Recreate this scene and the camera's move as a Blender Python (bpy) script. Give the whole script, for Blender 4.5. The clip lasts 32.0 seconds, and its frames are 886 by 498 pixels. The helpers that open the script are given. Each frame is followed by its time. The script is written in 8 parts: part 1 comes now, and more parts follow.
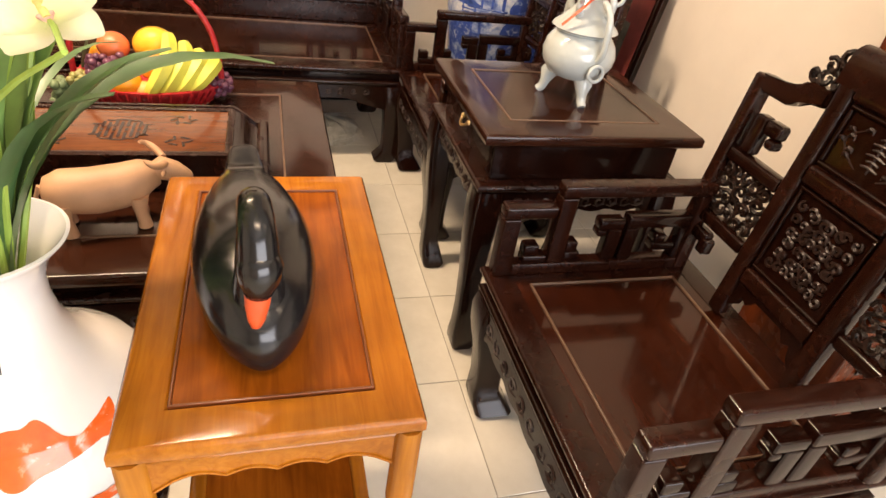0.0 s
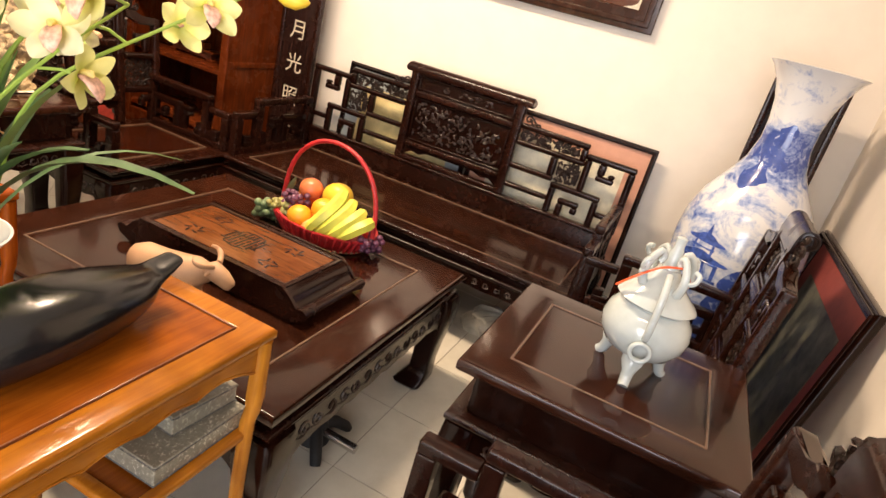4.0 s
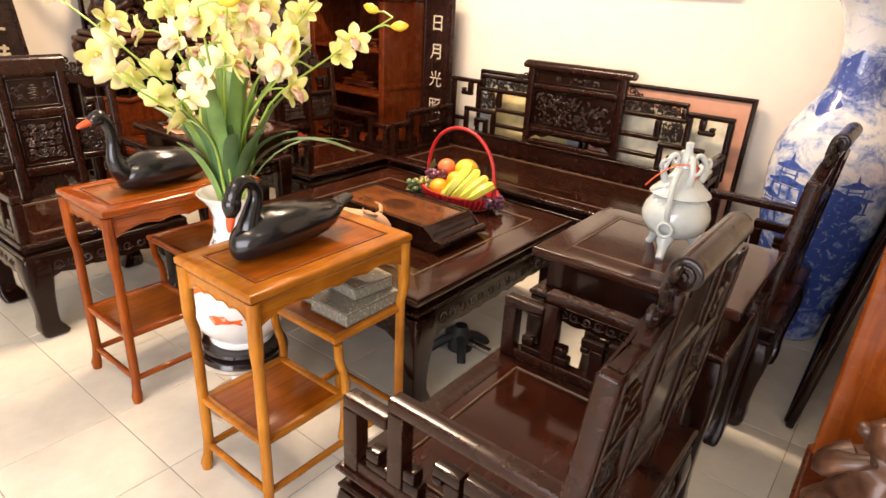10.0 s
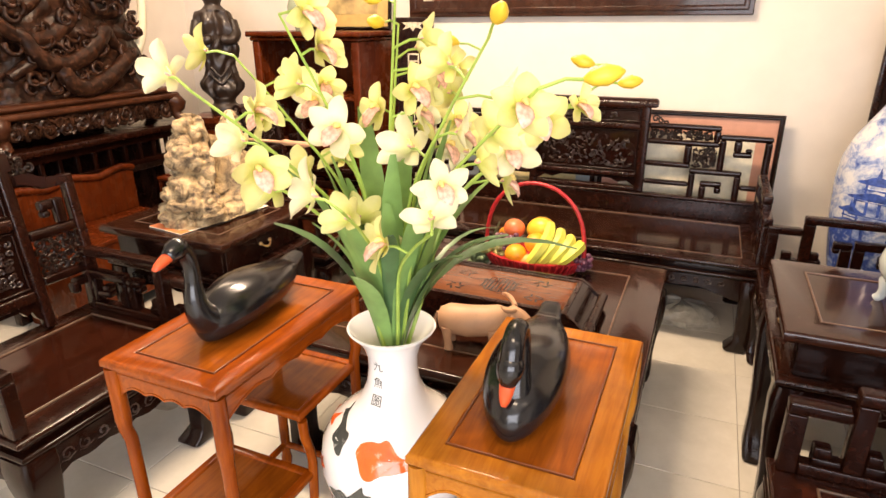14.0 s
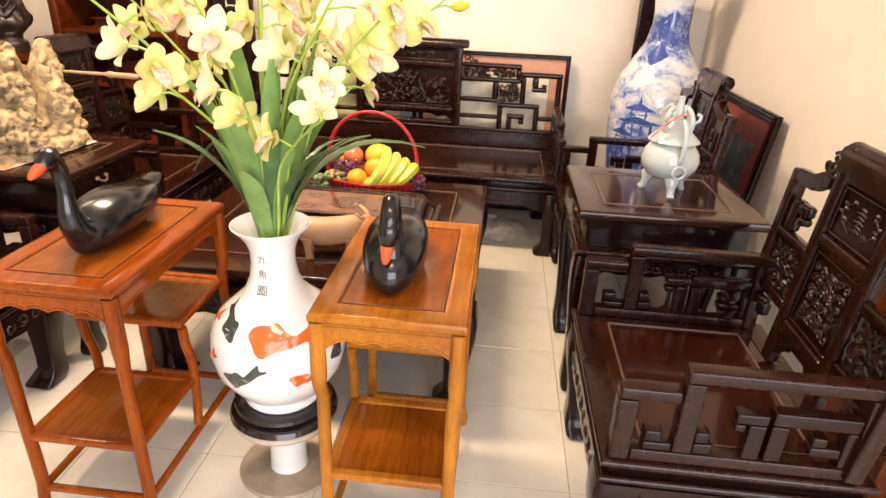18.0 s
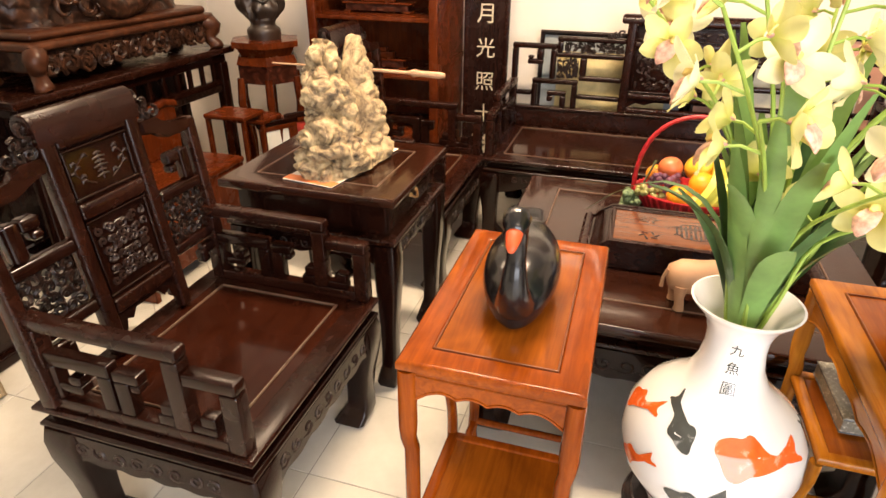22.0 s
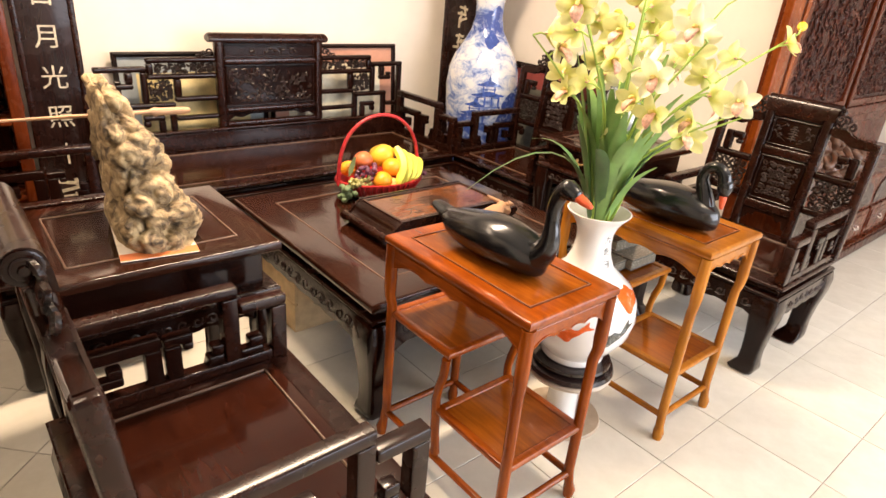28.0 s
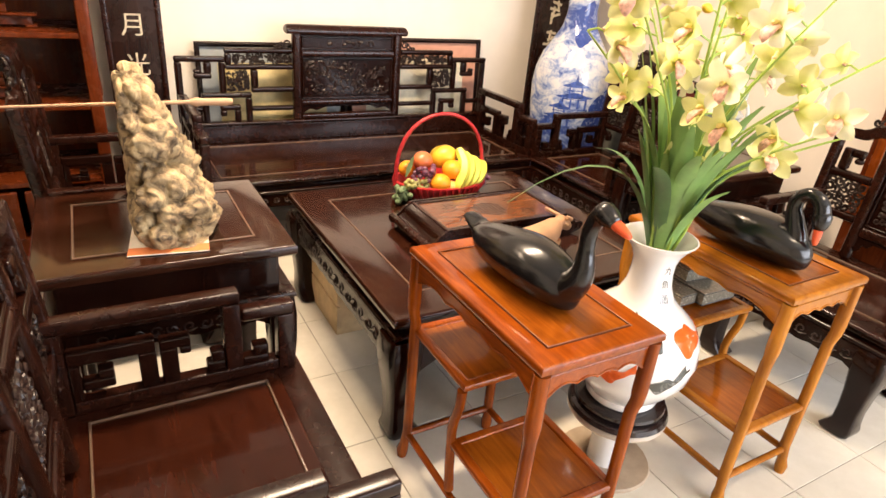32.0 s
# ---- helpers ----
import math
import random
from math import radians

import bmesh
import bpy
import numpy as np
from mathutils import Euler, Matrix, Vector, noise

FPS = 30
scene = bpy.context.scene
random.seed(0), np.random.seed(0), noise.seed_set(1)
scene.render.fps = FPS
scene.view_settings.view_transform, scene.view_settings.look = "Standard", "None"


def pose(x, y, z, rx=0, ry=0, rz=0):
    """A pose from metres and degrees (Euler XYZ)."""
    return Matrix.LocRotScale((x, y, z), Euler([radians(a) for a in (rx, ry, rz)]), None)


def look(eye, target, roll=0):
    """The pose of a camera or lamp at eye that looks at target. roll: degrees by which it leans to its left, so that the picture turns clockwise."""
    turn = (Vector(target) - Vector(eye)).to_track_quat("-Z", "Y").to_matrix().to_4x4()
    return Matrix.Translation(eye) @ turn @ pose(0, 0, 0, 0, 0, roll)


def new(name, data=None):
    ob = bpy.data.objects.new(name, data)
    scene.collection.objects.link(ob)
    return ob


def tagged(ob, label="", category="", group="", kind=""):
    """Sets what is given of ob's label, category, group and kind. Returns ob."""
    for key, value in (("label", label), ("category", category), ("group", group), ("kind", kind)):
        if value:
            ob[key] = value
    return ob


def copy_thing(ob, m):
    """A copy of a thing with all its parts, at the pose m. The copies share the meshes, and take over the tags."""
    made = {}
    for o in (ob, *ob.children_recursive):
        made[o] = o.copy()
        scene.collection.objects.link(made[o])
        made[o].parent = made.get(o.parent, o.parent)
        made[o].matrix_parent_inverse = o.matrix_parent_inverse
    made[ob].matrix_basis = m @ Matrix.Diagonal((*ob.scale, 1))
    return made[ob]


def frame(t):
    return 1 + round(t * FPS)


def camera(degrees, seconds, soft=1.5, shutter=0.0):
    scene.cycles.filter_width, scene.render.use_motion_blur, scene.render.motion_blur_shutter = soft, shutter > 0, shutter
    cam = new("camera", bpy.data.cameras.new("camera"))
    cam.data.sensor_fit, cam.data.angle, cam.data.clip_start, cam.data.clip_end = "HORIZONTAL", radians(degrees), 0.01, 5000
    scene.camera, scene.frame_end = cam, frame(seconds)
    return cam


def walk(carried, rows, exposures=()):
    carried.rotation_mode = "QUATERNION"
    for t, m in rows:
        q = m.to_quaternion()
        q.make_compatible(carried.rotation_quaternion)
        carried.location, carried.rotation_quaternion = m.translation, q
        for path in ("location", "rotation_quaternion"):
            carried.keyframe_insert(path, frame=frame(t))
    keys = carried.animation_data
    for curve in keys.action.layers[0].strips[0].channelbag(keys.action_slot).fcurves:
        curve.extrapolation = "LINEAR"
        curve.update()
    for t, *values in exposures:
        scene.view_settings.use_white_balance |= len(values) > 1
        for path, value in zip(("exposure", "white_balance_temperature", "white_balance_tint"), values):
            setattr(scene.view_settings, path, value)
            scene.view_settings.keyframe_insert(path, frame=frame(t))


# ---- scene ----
cam = camera(72.4, 32.0)
PATH = [
    (0, (0.364, -1.781, 1.423), (0.896, -0.231, 0.277), 9.1),
    (0.5, (0.469, -1.824, 1.417), (1.216, -0.344, 0.298), 10.9),
    (1, (0.55, -1.809, 1.444), (1.388, -0.304, 0.428), 10.3),
    (1.5, (0.654, -1.732, 1.472), (1.468, -0.118, 0.617), 12.7),
    (2, (0.763, -1.655, 1.466), (1.473, -0.038, 0.528), 15.3),
    (2.5, (0.843, -1.624, 1.474), (1.211, 0.124, 0.575), 12.8),
    (3, (1.007, -1.681, 1.497), (0.786, 0.128, 0.674), 13.1),
    (3.5, (1.109, -1.669, 1.509), (0.734, 0.138, 0.738), 9.6),
    (4, (1.19, -1.609, 1.517), (0.572, 0.141, 0.773), 15.2),
    (4.5, (1.248, -1.574, 1.526), (0.382, 0.081, 0.812), 11.6),
    (6.5, (1.528, -1.881, 1.523), (0.333, -0.438, 0.821), 10.0),
    (7, (1.507, -1.936, 1.507), (0.505, -0.412, 0.687), 9.9),
    (7.5, (1.532, -1.948, 1.492), (0.59, -0.4, 0.644), 10.4),
    (8, (1.634, -1.969, 1.527), (0.531, -0.44, 0.858), 8.4),
    (8.5, (1.711, -1.994, 1.538), (0.581, -0.453, 0.947), 6.6),
    (9, (1.747, -2.044, 1.562), (0.637, -0.476, 1.007), 3.7),
    (9.5, (1.764, -2.075, 1.564), (0.661, -0.55, 0.889), 1.8),
    (10, (1.773, -2.1, 1.555), (0.656, -0.639, 0.768), 3.1),
    (10.5, (1.829, -2.21, 1.56), (0.553, -0.879, 0.786), 0.5),
    (11, (1.629, -2.187, 1.558), (0.602, -0.664, 0.767), -1.5),
    (11.5, (1.434, -2.179, 1.548), (0.445, -0.65, 0.721), 0.9),
    (12, (1.256, -2.129, 1.545), (0.317, -0.559, 0.737), -2.8),
    (12.5, (1.062, -2.125, 1.543), (0.213, -0.535, 0.678), -0.2),
    (13, (0.896, -2.169, 1.567), (0.241, -0.467, 0.745), -0.8),
    (13.5, (0.743, -2.166, 1.571), (0.151, -0.409, 0.821), 1.0),
    (14, (0.619, -2.148, 1.583), (-0.126, -0.432, 0.875), -0.3),
    (14.5, (0.519, -2.217, 1.58), (-0.288, -0.524, 0.887), -0.1),
    (16.5, (0.425, -2.456, 1.496), (-0.336, -0.846, 0.585), 0.7),
    (17, (0.505, -2.446, 1.484), (0.024, -0.751, 0.538), 0.1),
    (17.5, (0.552, -2.449, 1.489), (0.315, -0.678, 0.589), 1.4),
    (18, (0.577, -2.482, 1.523), (0.428, -0.666, 0.7), 2.7),
    (18.5, (0.558, -2.533, 1.534), (0.227, -0.702, 0.801), 1.8),
    (19, (0.509, -2.548, 1.542), (0.001, -0.77, 0.78), 2.6),
    (19.5, (0.464, -2.565, 1.538), (-0.207, -0.831, 0.802), 3.2),
    (20, (0.373, -2.533, 1.547), (-0.406, -0.851, 0.795), 4.3),
    (20.5, (0.209, -2.388, 1.556), (-0.742, -0.799, 0.801), 1.1),
    (21, (0.095, -2.27, 1.548), (-0.794, -0.689, 0.707), 1.9),
    (21.5, (-0.123, -2.213, 1.541), (-0.834, -0.567, 0.654), 0.8),
    (22, (-0.323, -2.175, 1.545), (-0.841, -0.478, 0.622), 0.4),
    (22.5, (-0.55, -2.088, 1.543), (-1.011, -0.382, 0.605), -1.7),
    (23, (-0.691, -2.042, 1.527), (-1.019, -0.346, 0.519), 0.3),
    (23.5, (-0.864, -2.051, 1.518), (-0.965, -0.333, 0.498), 1.4),
    (24, (-1.068, -2.061, 1.522), (-0.927, -0.311, 0.565), 4.2),
    (24.5, (-1.215, -1.988, 1.518), (-0.919, -0.223, 0.625), 2.1),
    (25, (-1.328, -1.905, 1.527), (-0.697, -0.222, 0.651), 2.6),
    (25.5, (-1.464, -1.89, 1.545), (-0.493, -0.365, 0.689), 3.5),
    (26, (-1.59, -1.927, 1.569), (-0.48, -0.491, 0.728), 3.3),
    (26.5, (-1.583, -1.982, 1.583), (-0.446, -0.557, 0.76), 4.0),
    (28.5, (-1.772, -2.118, 1.544), (-0.554, -0.773, 0.703), 5.5),
    (29, (-1.793, -2.122, 1.525), (-0.639, -0.755, 0.631), 6.0),
    (29.5, (-1.818, -2.111, 1.537), (-0.79, -0.64, 0.654), 6.9),
    (30, (-1.807, -2.101, 1.546), (-0.761, -0.627, 0.69), 5.5),
    (30.5, (-1.767, -2.092, 1.553), (-0.583, -0.708, 0.725), 6.0),
    (31, (-1.685, -2.062, 1.542), (-0.493, -0.711, 0.674), 5.5),
    (31.5, (-1.543, -2.051, 1.541), (-0.497, -0.582, 0.676), 7.4),
    (32, (-1.437, -2.065, 1.556), (-0.501, -0.519, 0.699), 5.3),
]
EXPOSURE = [(0.0, 0.0, 7500, 21), (1.0, 0.0, 7250, 16), (2.0, 0.03, 6850, 9), (3.0, 0.02, 7250, 15), (4.0, 0.04, 7250, 20), (10.0, 0.12, 7300, 22), (14.0, 0.04, 7250, 22), (21.0, 0.08, 7250, 20), (24.0, 0.22, 7250, 18), (26.0, 0.22, 7100, 19), (30.5, 0.26, 6900, 19), (32.0, 0.22, 7050, 19)]
K = 0.925  # metres for one unit of the plan


def at(x, y, z, rx=0, ry=0, rz=0):
    """A place of the plan, in metres, with the plan's scale."""
    return pose(K * x, K * y, K * z, rx, ry, rz) @ Matrix.Scale(K, 4)

walk(cam, [(t, look(K * Vector(eye), K * Vector(target), roll)) for t, eye, target, roll in PATH], EXPOSURE)

# ---- world and lights ----
world = bpy.data.worlds.new("sky")
scene.world = world
world.use_nodes = True
_wn = world.node_tree.nodes
_sky = _wn.new("ShaderNodeTexSky")
_sky.sky_type = "NISHITA"
_sky.sun_disc = False
_sky.sun_elevation = radians(40)
_sky.sun_rotation = radians(200)
world.node_tree.links.new(_sky.outputs[0], _wn["Background"].inputs[0])
_wn["Background"].inputs[1].default_value = 0.12


def area(name, eye, towards, w, h, watts, colour):
    lamp = bpy.data.lights.new(name, "AREA")
    lamp.shape, lamp.size, lamp.size_y, lamp.energy, lamp.color = "RECTANGLE", K * w, K * h, watts, colour
    ob = new(name, lamp)
    ob.matrix_world = look(K * Vector(eye), K * Vector(towards))
    return ob


WARM = (1.0, 0.83, 0.60)
DAY = (0.80, 0.90, 1.0)
area("ceiling_tube_light", (-0.6, 0.05, 3.05), (-0.6, 0.05, 0.0), 1.2, 0.25, 112, WARM)
area("ceiling_tube_light", (-2.4, 0.4, 3.05), (-2.4, 0.4, 0.0), 1.2, 0.25, 19, WARM)
area("ceiling_tube_light", (0.6, -2.3, 3.05), (0.6, -2.3, 0.0), 1.2, 0.25, 24, WARM)
area("ceiling_tube_light", (2.9, -2.0, 3.05), (2.9, -2.0, 0.0), 1.2, 0.25, 6, WARM)
area("shopfront_daylight", (1.6, -4.85, 1.5), (-0.2, -1.2, 0.1), 3.6, 2.4, 200, DAY)

# ---- materials ----


def nodes_of(name):
    m = bpy.data.materials.new(name)
    m.use_nodes = True
    nt = m.node_tree
    return m, nt, nt.nodes["Principled BSDF"]


def ramp(nt, fac, stops):
    r = nt.nodes.new("ShaderNodeValToRGB")
    el = r.color_ramp.elements
    while len(el) < len(stops):
        el.new(0.5)
    for e, (p, c) in zip(el, stops):
        e.position, e.color = p, (*c, 1)
    nt.links.new(fac, r.inputs[0])
    return r.outputs[0]


def coords(nt, scale=(1, 1, 1), kind="Object"):
    tc = nt.nodes.new("ShaderNodeTexCoord")
    mp = nt.nodes.new("ShaderNodeMapping")
    mp.inputs["Scale"].default_value = scale
    nt.links.new(tc.outputs[kind], mp.inputs[0])
    return mp.outputs[0]


def tex_noise(nt, vec, scale, detail=4.0, rough=0.55, distort=0.0):
    n = nt.nodes.new("ShaderNodeTexNoise")
    n.inputs["Scale"].default_value, n.inputs["Detail"].default_value = scale, detail
    n.inputs["Roughness"].default_value, n.inputs["Distortion"].default_value = rough, distort
    nt.links.new(vec, n.inputs["Vector"])
    return n.outputs["Fac"]


def bump(nt, bsdf, height, strength, distance=0.01):
    b = nt.nodes.new("ShaderNodeBump")
    b.inputs["Strength"].default_value, b.inputs["Distance"].default_value = strength, distance
    nt.links.new(height, b.inputs["Height"])
    nt.links.new(b.outputs[0], bsdf.inputs["Normal"])


def mixed(nt, fac, a, b, mode="MIX"):
    m = nt.nodes.new("ShaderNodeMix")
    m.data_type, m.blend_type = "RGBA", mode
    for sock, v in ((m.inputs[0], fac), (m.inputs[6], a), (m.inputs[7], b)):
        if isinstance(v, bpy.types.NodeSocket):
            nt.links.new(v, sock)
        elif isinstance(v, tuple):
            sock.default_value = (*v, 1)
        else:
            sock.default_value = v
    return m.outputs[2]


def wood(name, dark, light, rough=0.25, coat=0.4, grain=(60, 60, 4), bump_s=0.08, coat_rough=0.07):
    m, nt, b = nodes_of(name)
    v = coords(nt, grain)
    g = tex_noise(nt, v, 1.0, 5, 0.6, 1.2)
    big = ramp(nt, tex_noise(nt, coords(nt), 4.0, 3, 0.5, 0.8), [(0.38, (0.0, 0.0, 0.0)), (0.66, (1.0, 1.0, 1.0))])
    col = ramp(nt, g, [(0.3, dark), (0.72, light)])
    col = mixed(nt, big, col, mixed(nt, 1.0, col, (0.62, 0.55, 0.5), "MULTIPLY"))
    nt.links.new(col, b.inputs["Base Color"])
    r = ramp(nt, tex_noise(nt, coords(nt), 14.0, 5), [(0.35, (rough * 0.8,) * 3), (0.7, (rough * 1.35,) * 3)])
    nt.links.new(r, b.inputs["Roughness"])
    b.inputs["Coat Weight"].default_value = coat
    b.inputs["Coat Roughness"].default_value = coat_rough
    b.inputs["Specular IOR Level"].default_value = 0.15
    bump(nt, b, g, bump_s, 0.002)
    return m


def plain(name, colour, rough=0.5, metal=0.0, vary=0.15, scale=20.0, bump_s=0.0, coat=0.0):
    m, nt, b = nodes_of(name)
    n = tex_noise(nt, coords(nt), scale, 5)
    lo = tuple(c * (1 - vary) for c in colour)
    hi = tuple(min(1.0, c * (1 + vary)) for c in colour)
    nt.links.new(ramp(nt, n, [(0.3, lo), (0.7, hi)]), b.inputs["Base Color"])
    b.inputs["Roughness"].default_value, b.inputs["Metallic"].default_value = rough, metal
    b.inputs["Coat Weight"].default_value = coat
    if bump_s:
        bump(nt, b, n, bump_s, 0.004)
    return m


def carved(name, dark, light, scale=34.0, depth=0.9):
    """Wood cut in deep floral relief, with the shade of its hollows put into the colour."""
    m, nt, b = nodes_of(name)
    v = coords(nt)
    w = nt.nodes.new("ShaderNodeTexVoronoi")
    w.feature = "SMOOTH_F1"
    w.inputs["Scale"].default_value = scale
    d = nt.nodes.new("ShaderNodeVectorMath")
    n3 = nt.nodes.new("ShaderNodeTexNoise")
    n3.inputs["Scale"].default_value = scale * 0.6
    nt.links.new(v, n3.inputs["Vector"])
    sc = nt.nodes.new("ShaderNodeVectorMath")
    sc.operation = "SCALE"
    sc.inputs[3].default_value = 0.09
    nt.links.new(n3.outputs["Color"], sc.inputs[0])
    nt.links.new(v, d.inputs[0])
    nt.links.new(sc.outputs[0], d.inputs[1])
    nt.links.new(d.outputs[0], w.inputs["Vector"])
    # painted relief shade: light on the raised centres, dark in the hollows
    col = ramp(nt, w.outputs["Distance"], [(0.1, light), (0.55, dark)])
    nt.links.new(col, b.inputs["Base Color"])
    b.inputs["Roughness"].default_value = 0.34
    b.inputs["Specular IOR Level"].default_value = 0.25
    inv = nt.nodes.new("ShaderNodeMath")
    inv.operation = "SUBTRACT"
    inv.inputs[0].default_value = 1.0
    nt.links.new(w.outputs["Distance"], inv.inputs[1])
    bump(nt, b, inv.outputs[0], depth, 0.008)
    return m


ROSE = wood("rosewood_dark", (0.006, 0.0017, 0.0011), (0.020, 0.0055, 0.0029), 0.2, 0.25)
ROSE_TOP = wood("rosewood_tabletop", (0.018, 0.0054, 0.0028), (0.040, 0.0122, 0.0060), 0.15, 0.42, (4, 30, 30))
ROSE_SEAT = wood("rosewood_seat", (0.023, 0.0052, 0.0023), (0.044, 0.0105, 0.0045), 0.16, 0.4, (3, 26, 26))
ROSE_RAIL = wood("rosewood_rail", (0.012, 0.0034, 0.0019), (0.029, 0.0078, 0.0040), 0.24, 0.3, (30, 30, 30), 0.05, 0.16)
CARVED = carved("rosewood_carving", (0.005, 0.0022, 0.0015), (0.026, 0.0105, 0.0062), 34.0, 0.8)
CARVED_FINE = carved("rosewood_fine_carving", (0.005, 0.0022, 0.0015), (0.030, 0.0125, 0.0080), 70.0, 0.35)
BEAD_DIM = plain("dark_bead_line", (0.13, 0.075, 0.048), 0.3)
BEAD = plain("worn_bead_line", (0.115, 0.070, 0.045), 0.3)
STAND_RED = wood("stand_wood_red", (0.21, 0.040, 0.004), (0.37, 0.080, 0.007), 0.16, 0.35, (50, 4, 50))
STAND_GOLD = wood("stand_wood_gold", (0.32, 0.100, 0.009), (0.48, 0.175, 0.018), 0.17, 0.3, (50, 4, 50))
STAND_PANEL = wood("stand_panel_wood", (0.21, 0.050, 0.005), (0.35, 0.094, 0.009), 0.17, 0.3, (50, 4, 50))
LEG_RED = wood("stand_leg_wood_red", (0.19, 0.034, 0.003), (0.35, 0.078, 0.007), 0.2, 0.15, (50, 50, 4))
LEG_GOLD = wood("stand_leg_wood_gold", (0.34, 0.115, 0.012), (0.54, 0.215, 0.026), 0.2, 0.15, (50, 50, 4))
RELIEF = plain("worn_relief_wood", (0.017, 0.0062, 0.0037), 0.42, 0, 0.4, 60.0)
RED_WOOD = wood("red_cabinet_wood", (0.066, 0.0115, 0.0029), (0.150, 0.030, 0.0066), 0.25, 0.15, (40, 40, 4))
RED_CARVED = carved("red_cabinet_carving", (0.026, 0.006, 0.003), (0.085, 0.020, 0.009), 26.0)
WALL = plain("cream_wall_paint", (0.80, 0.73, 0.645), 0.75, 0, 0.03, 6.0, 0.05)
CEIL = plain("white_ceiling_paint", (0.82, 0.80, 0.76), 0.8, 0, 0.02, 6.0)
GROUT = plain("tile_joint", (0.30, 0.27, 0.22), 0.8, 0, 0.2, 40.0)
CONCRETE = plain("street_concrete", (0.38, 0.37, 0.35), 0.85, 0, 0.2, 8.0, 0.1)


def tile_material():
    m, nt, b = nodes_of("cream_floor_tile")
    v = coords(nt)
    oi = nt.nodes.new("ShaderNodeObjectInfo")
    cloud = tex_noise(nt, v, 7.0, 6, 0.65)
    col = ramp(nt, cloud, [(0.3, (0.61, 0.575, 0.49)), (0.7, (0.71, 0.675, 0.59))])
    col = mixed(nt, oi.outputs["Random"], col, mixed(nt, 1.0, col, (0.93, 0.92, 0.90), "MULTIPLY"))
    nt.links.new(col, b.inputs["Base Color"])
    b.inputs["Roughness"].default_value = 0.16
    rr = ramp(nt, tex_noise(nt, v, 30.0, 5), [(0.3, (0.12,) * 3), (0.75, (0.26,) * 3)])
    nt.links.new(rr, b.inputs["Roughness"])
    return m


def brushed_ground(name, deep, pale):
    m, nt, b = nodes_of(name)
    n = tex_noise(nt, coords(nt), 9.0, 8, 0.65, 1.4)
    nt.links.new(ramp(nt, n, [(0.3, deep), (0.7, pale)]), b.inputs["Base Color"])
    b.inputs["Roughness"].default_value = 0.42
    bump(nt, b, n, 0.4, 0.004)
    return m


TILE = tile_material()

# ---- mesh helpers ----


def finish(bm, name, mat, smooth=35):
    bmesh.ops.recalc_face_normals(bm, faces=bm.faces)
    me = bpy.data.meshes.new(name)
    bm.to_mesh(me)
    bm.free()
    me.materials.append(mat)
    if smooth:
        for p in me.polygons:
            p.use_smooth = True
        if smooth == 35 and len(me.polygons) < 1500:
            soft_edges(me)
        else:
            me.set_sharp_from_angle(angle=radians(smooth))
    return me


def soft_edges(me):
    """Chamfers shade round and broad faces stay flat: normals weighed by area."""
    faces = [(p.normal.copy(), p.area, p.vertices[:]) for p in me.polygons]
    round_v = [[] for _ in me.vertices]
    for i, f in enumerate(faces):
        for v in f[2]:
            round_v[v].append(i)
    out = []
    for n, a, vs in faces:
        for v in vs:
            s = Vector((0, 0, 0))
            for j in round_v[v]:
                if faces[j][0].dot(n) > 0.6:
                    s += faces[j][0] * faces[j][1]
            out.append(s.normalized() if s.length > 0 else n)
    me.normals_split_custom_set(out)


def part(name, bm, mat, parent, label="", smooth=35):
    ob = new(name, finish(bm, name, mat, smooth))
    ob.parent = parent
    if label:
        ob["label"] = label
    return ob


def thing(name, m, label, category, group="", kind=""):
    ob = new(name)
    ob.empty_display_size = 0.1
    ob.matrix_world = m
    return tagged(ob, label, category, group, kind)


def solid(name, bm, mat, m, label, category, group="", kind="", smooth=35):
    ob = new(name, finish(bm, name, mat, smooth))
    ob.matrix_world = m
    return tagged(ob, label, category, group, kind)


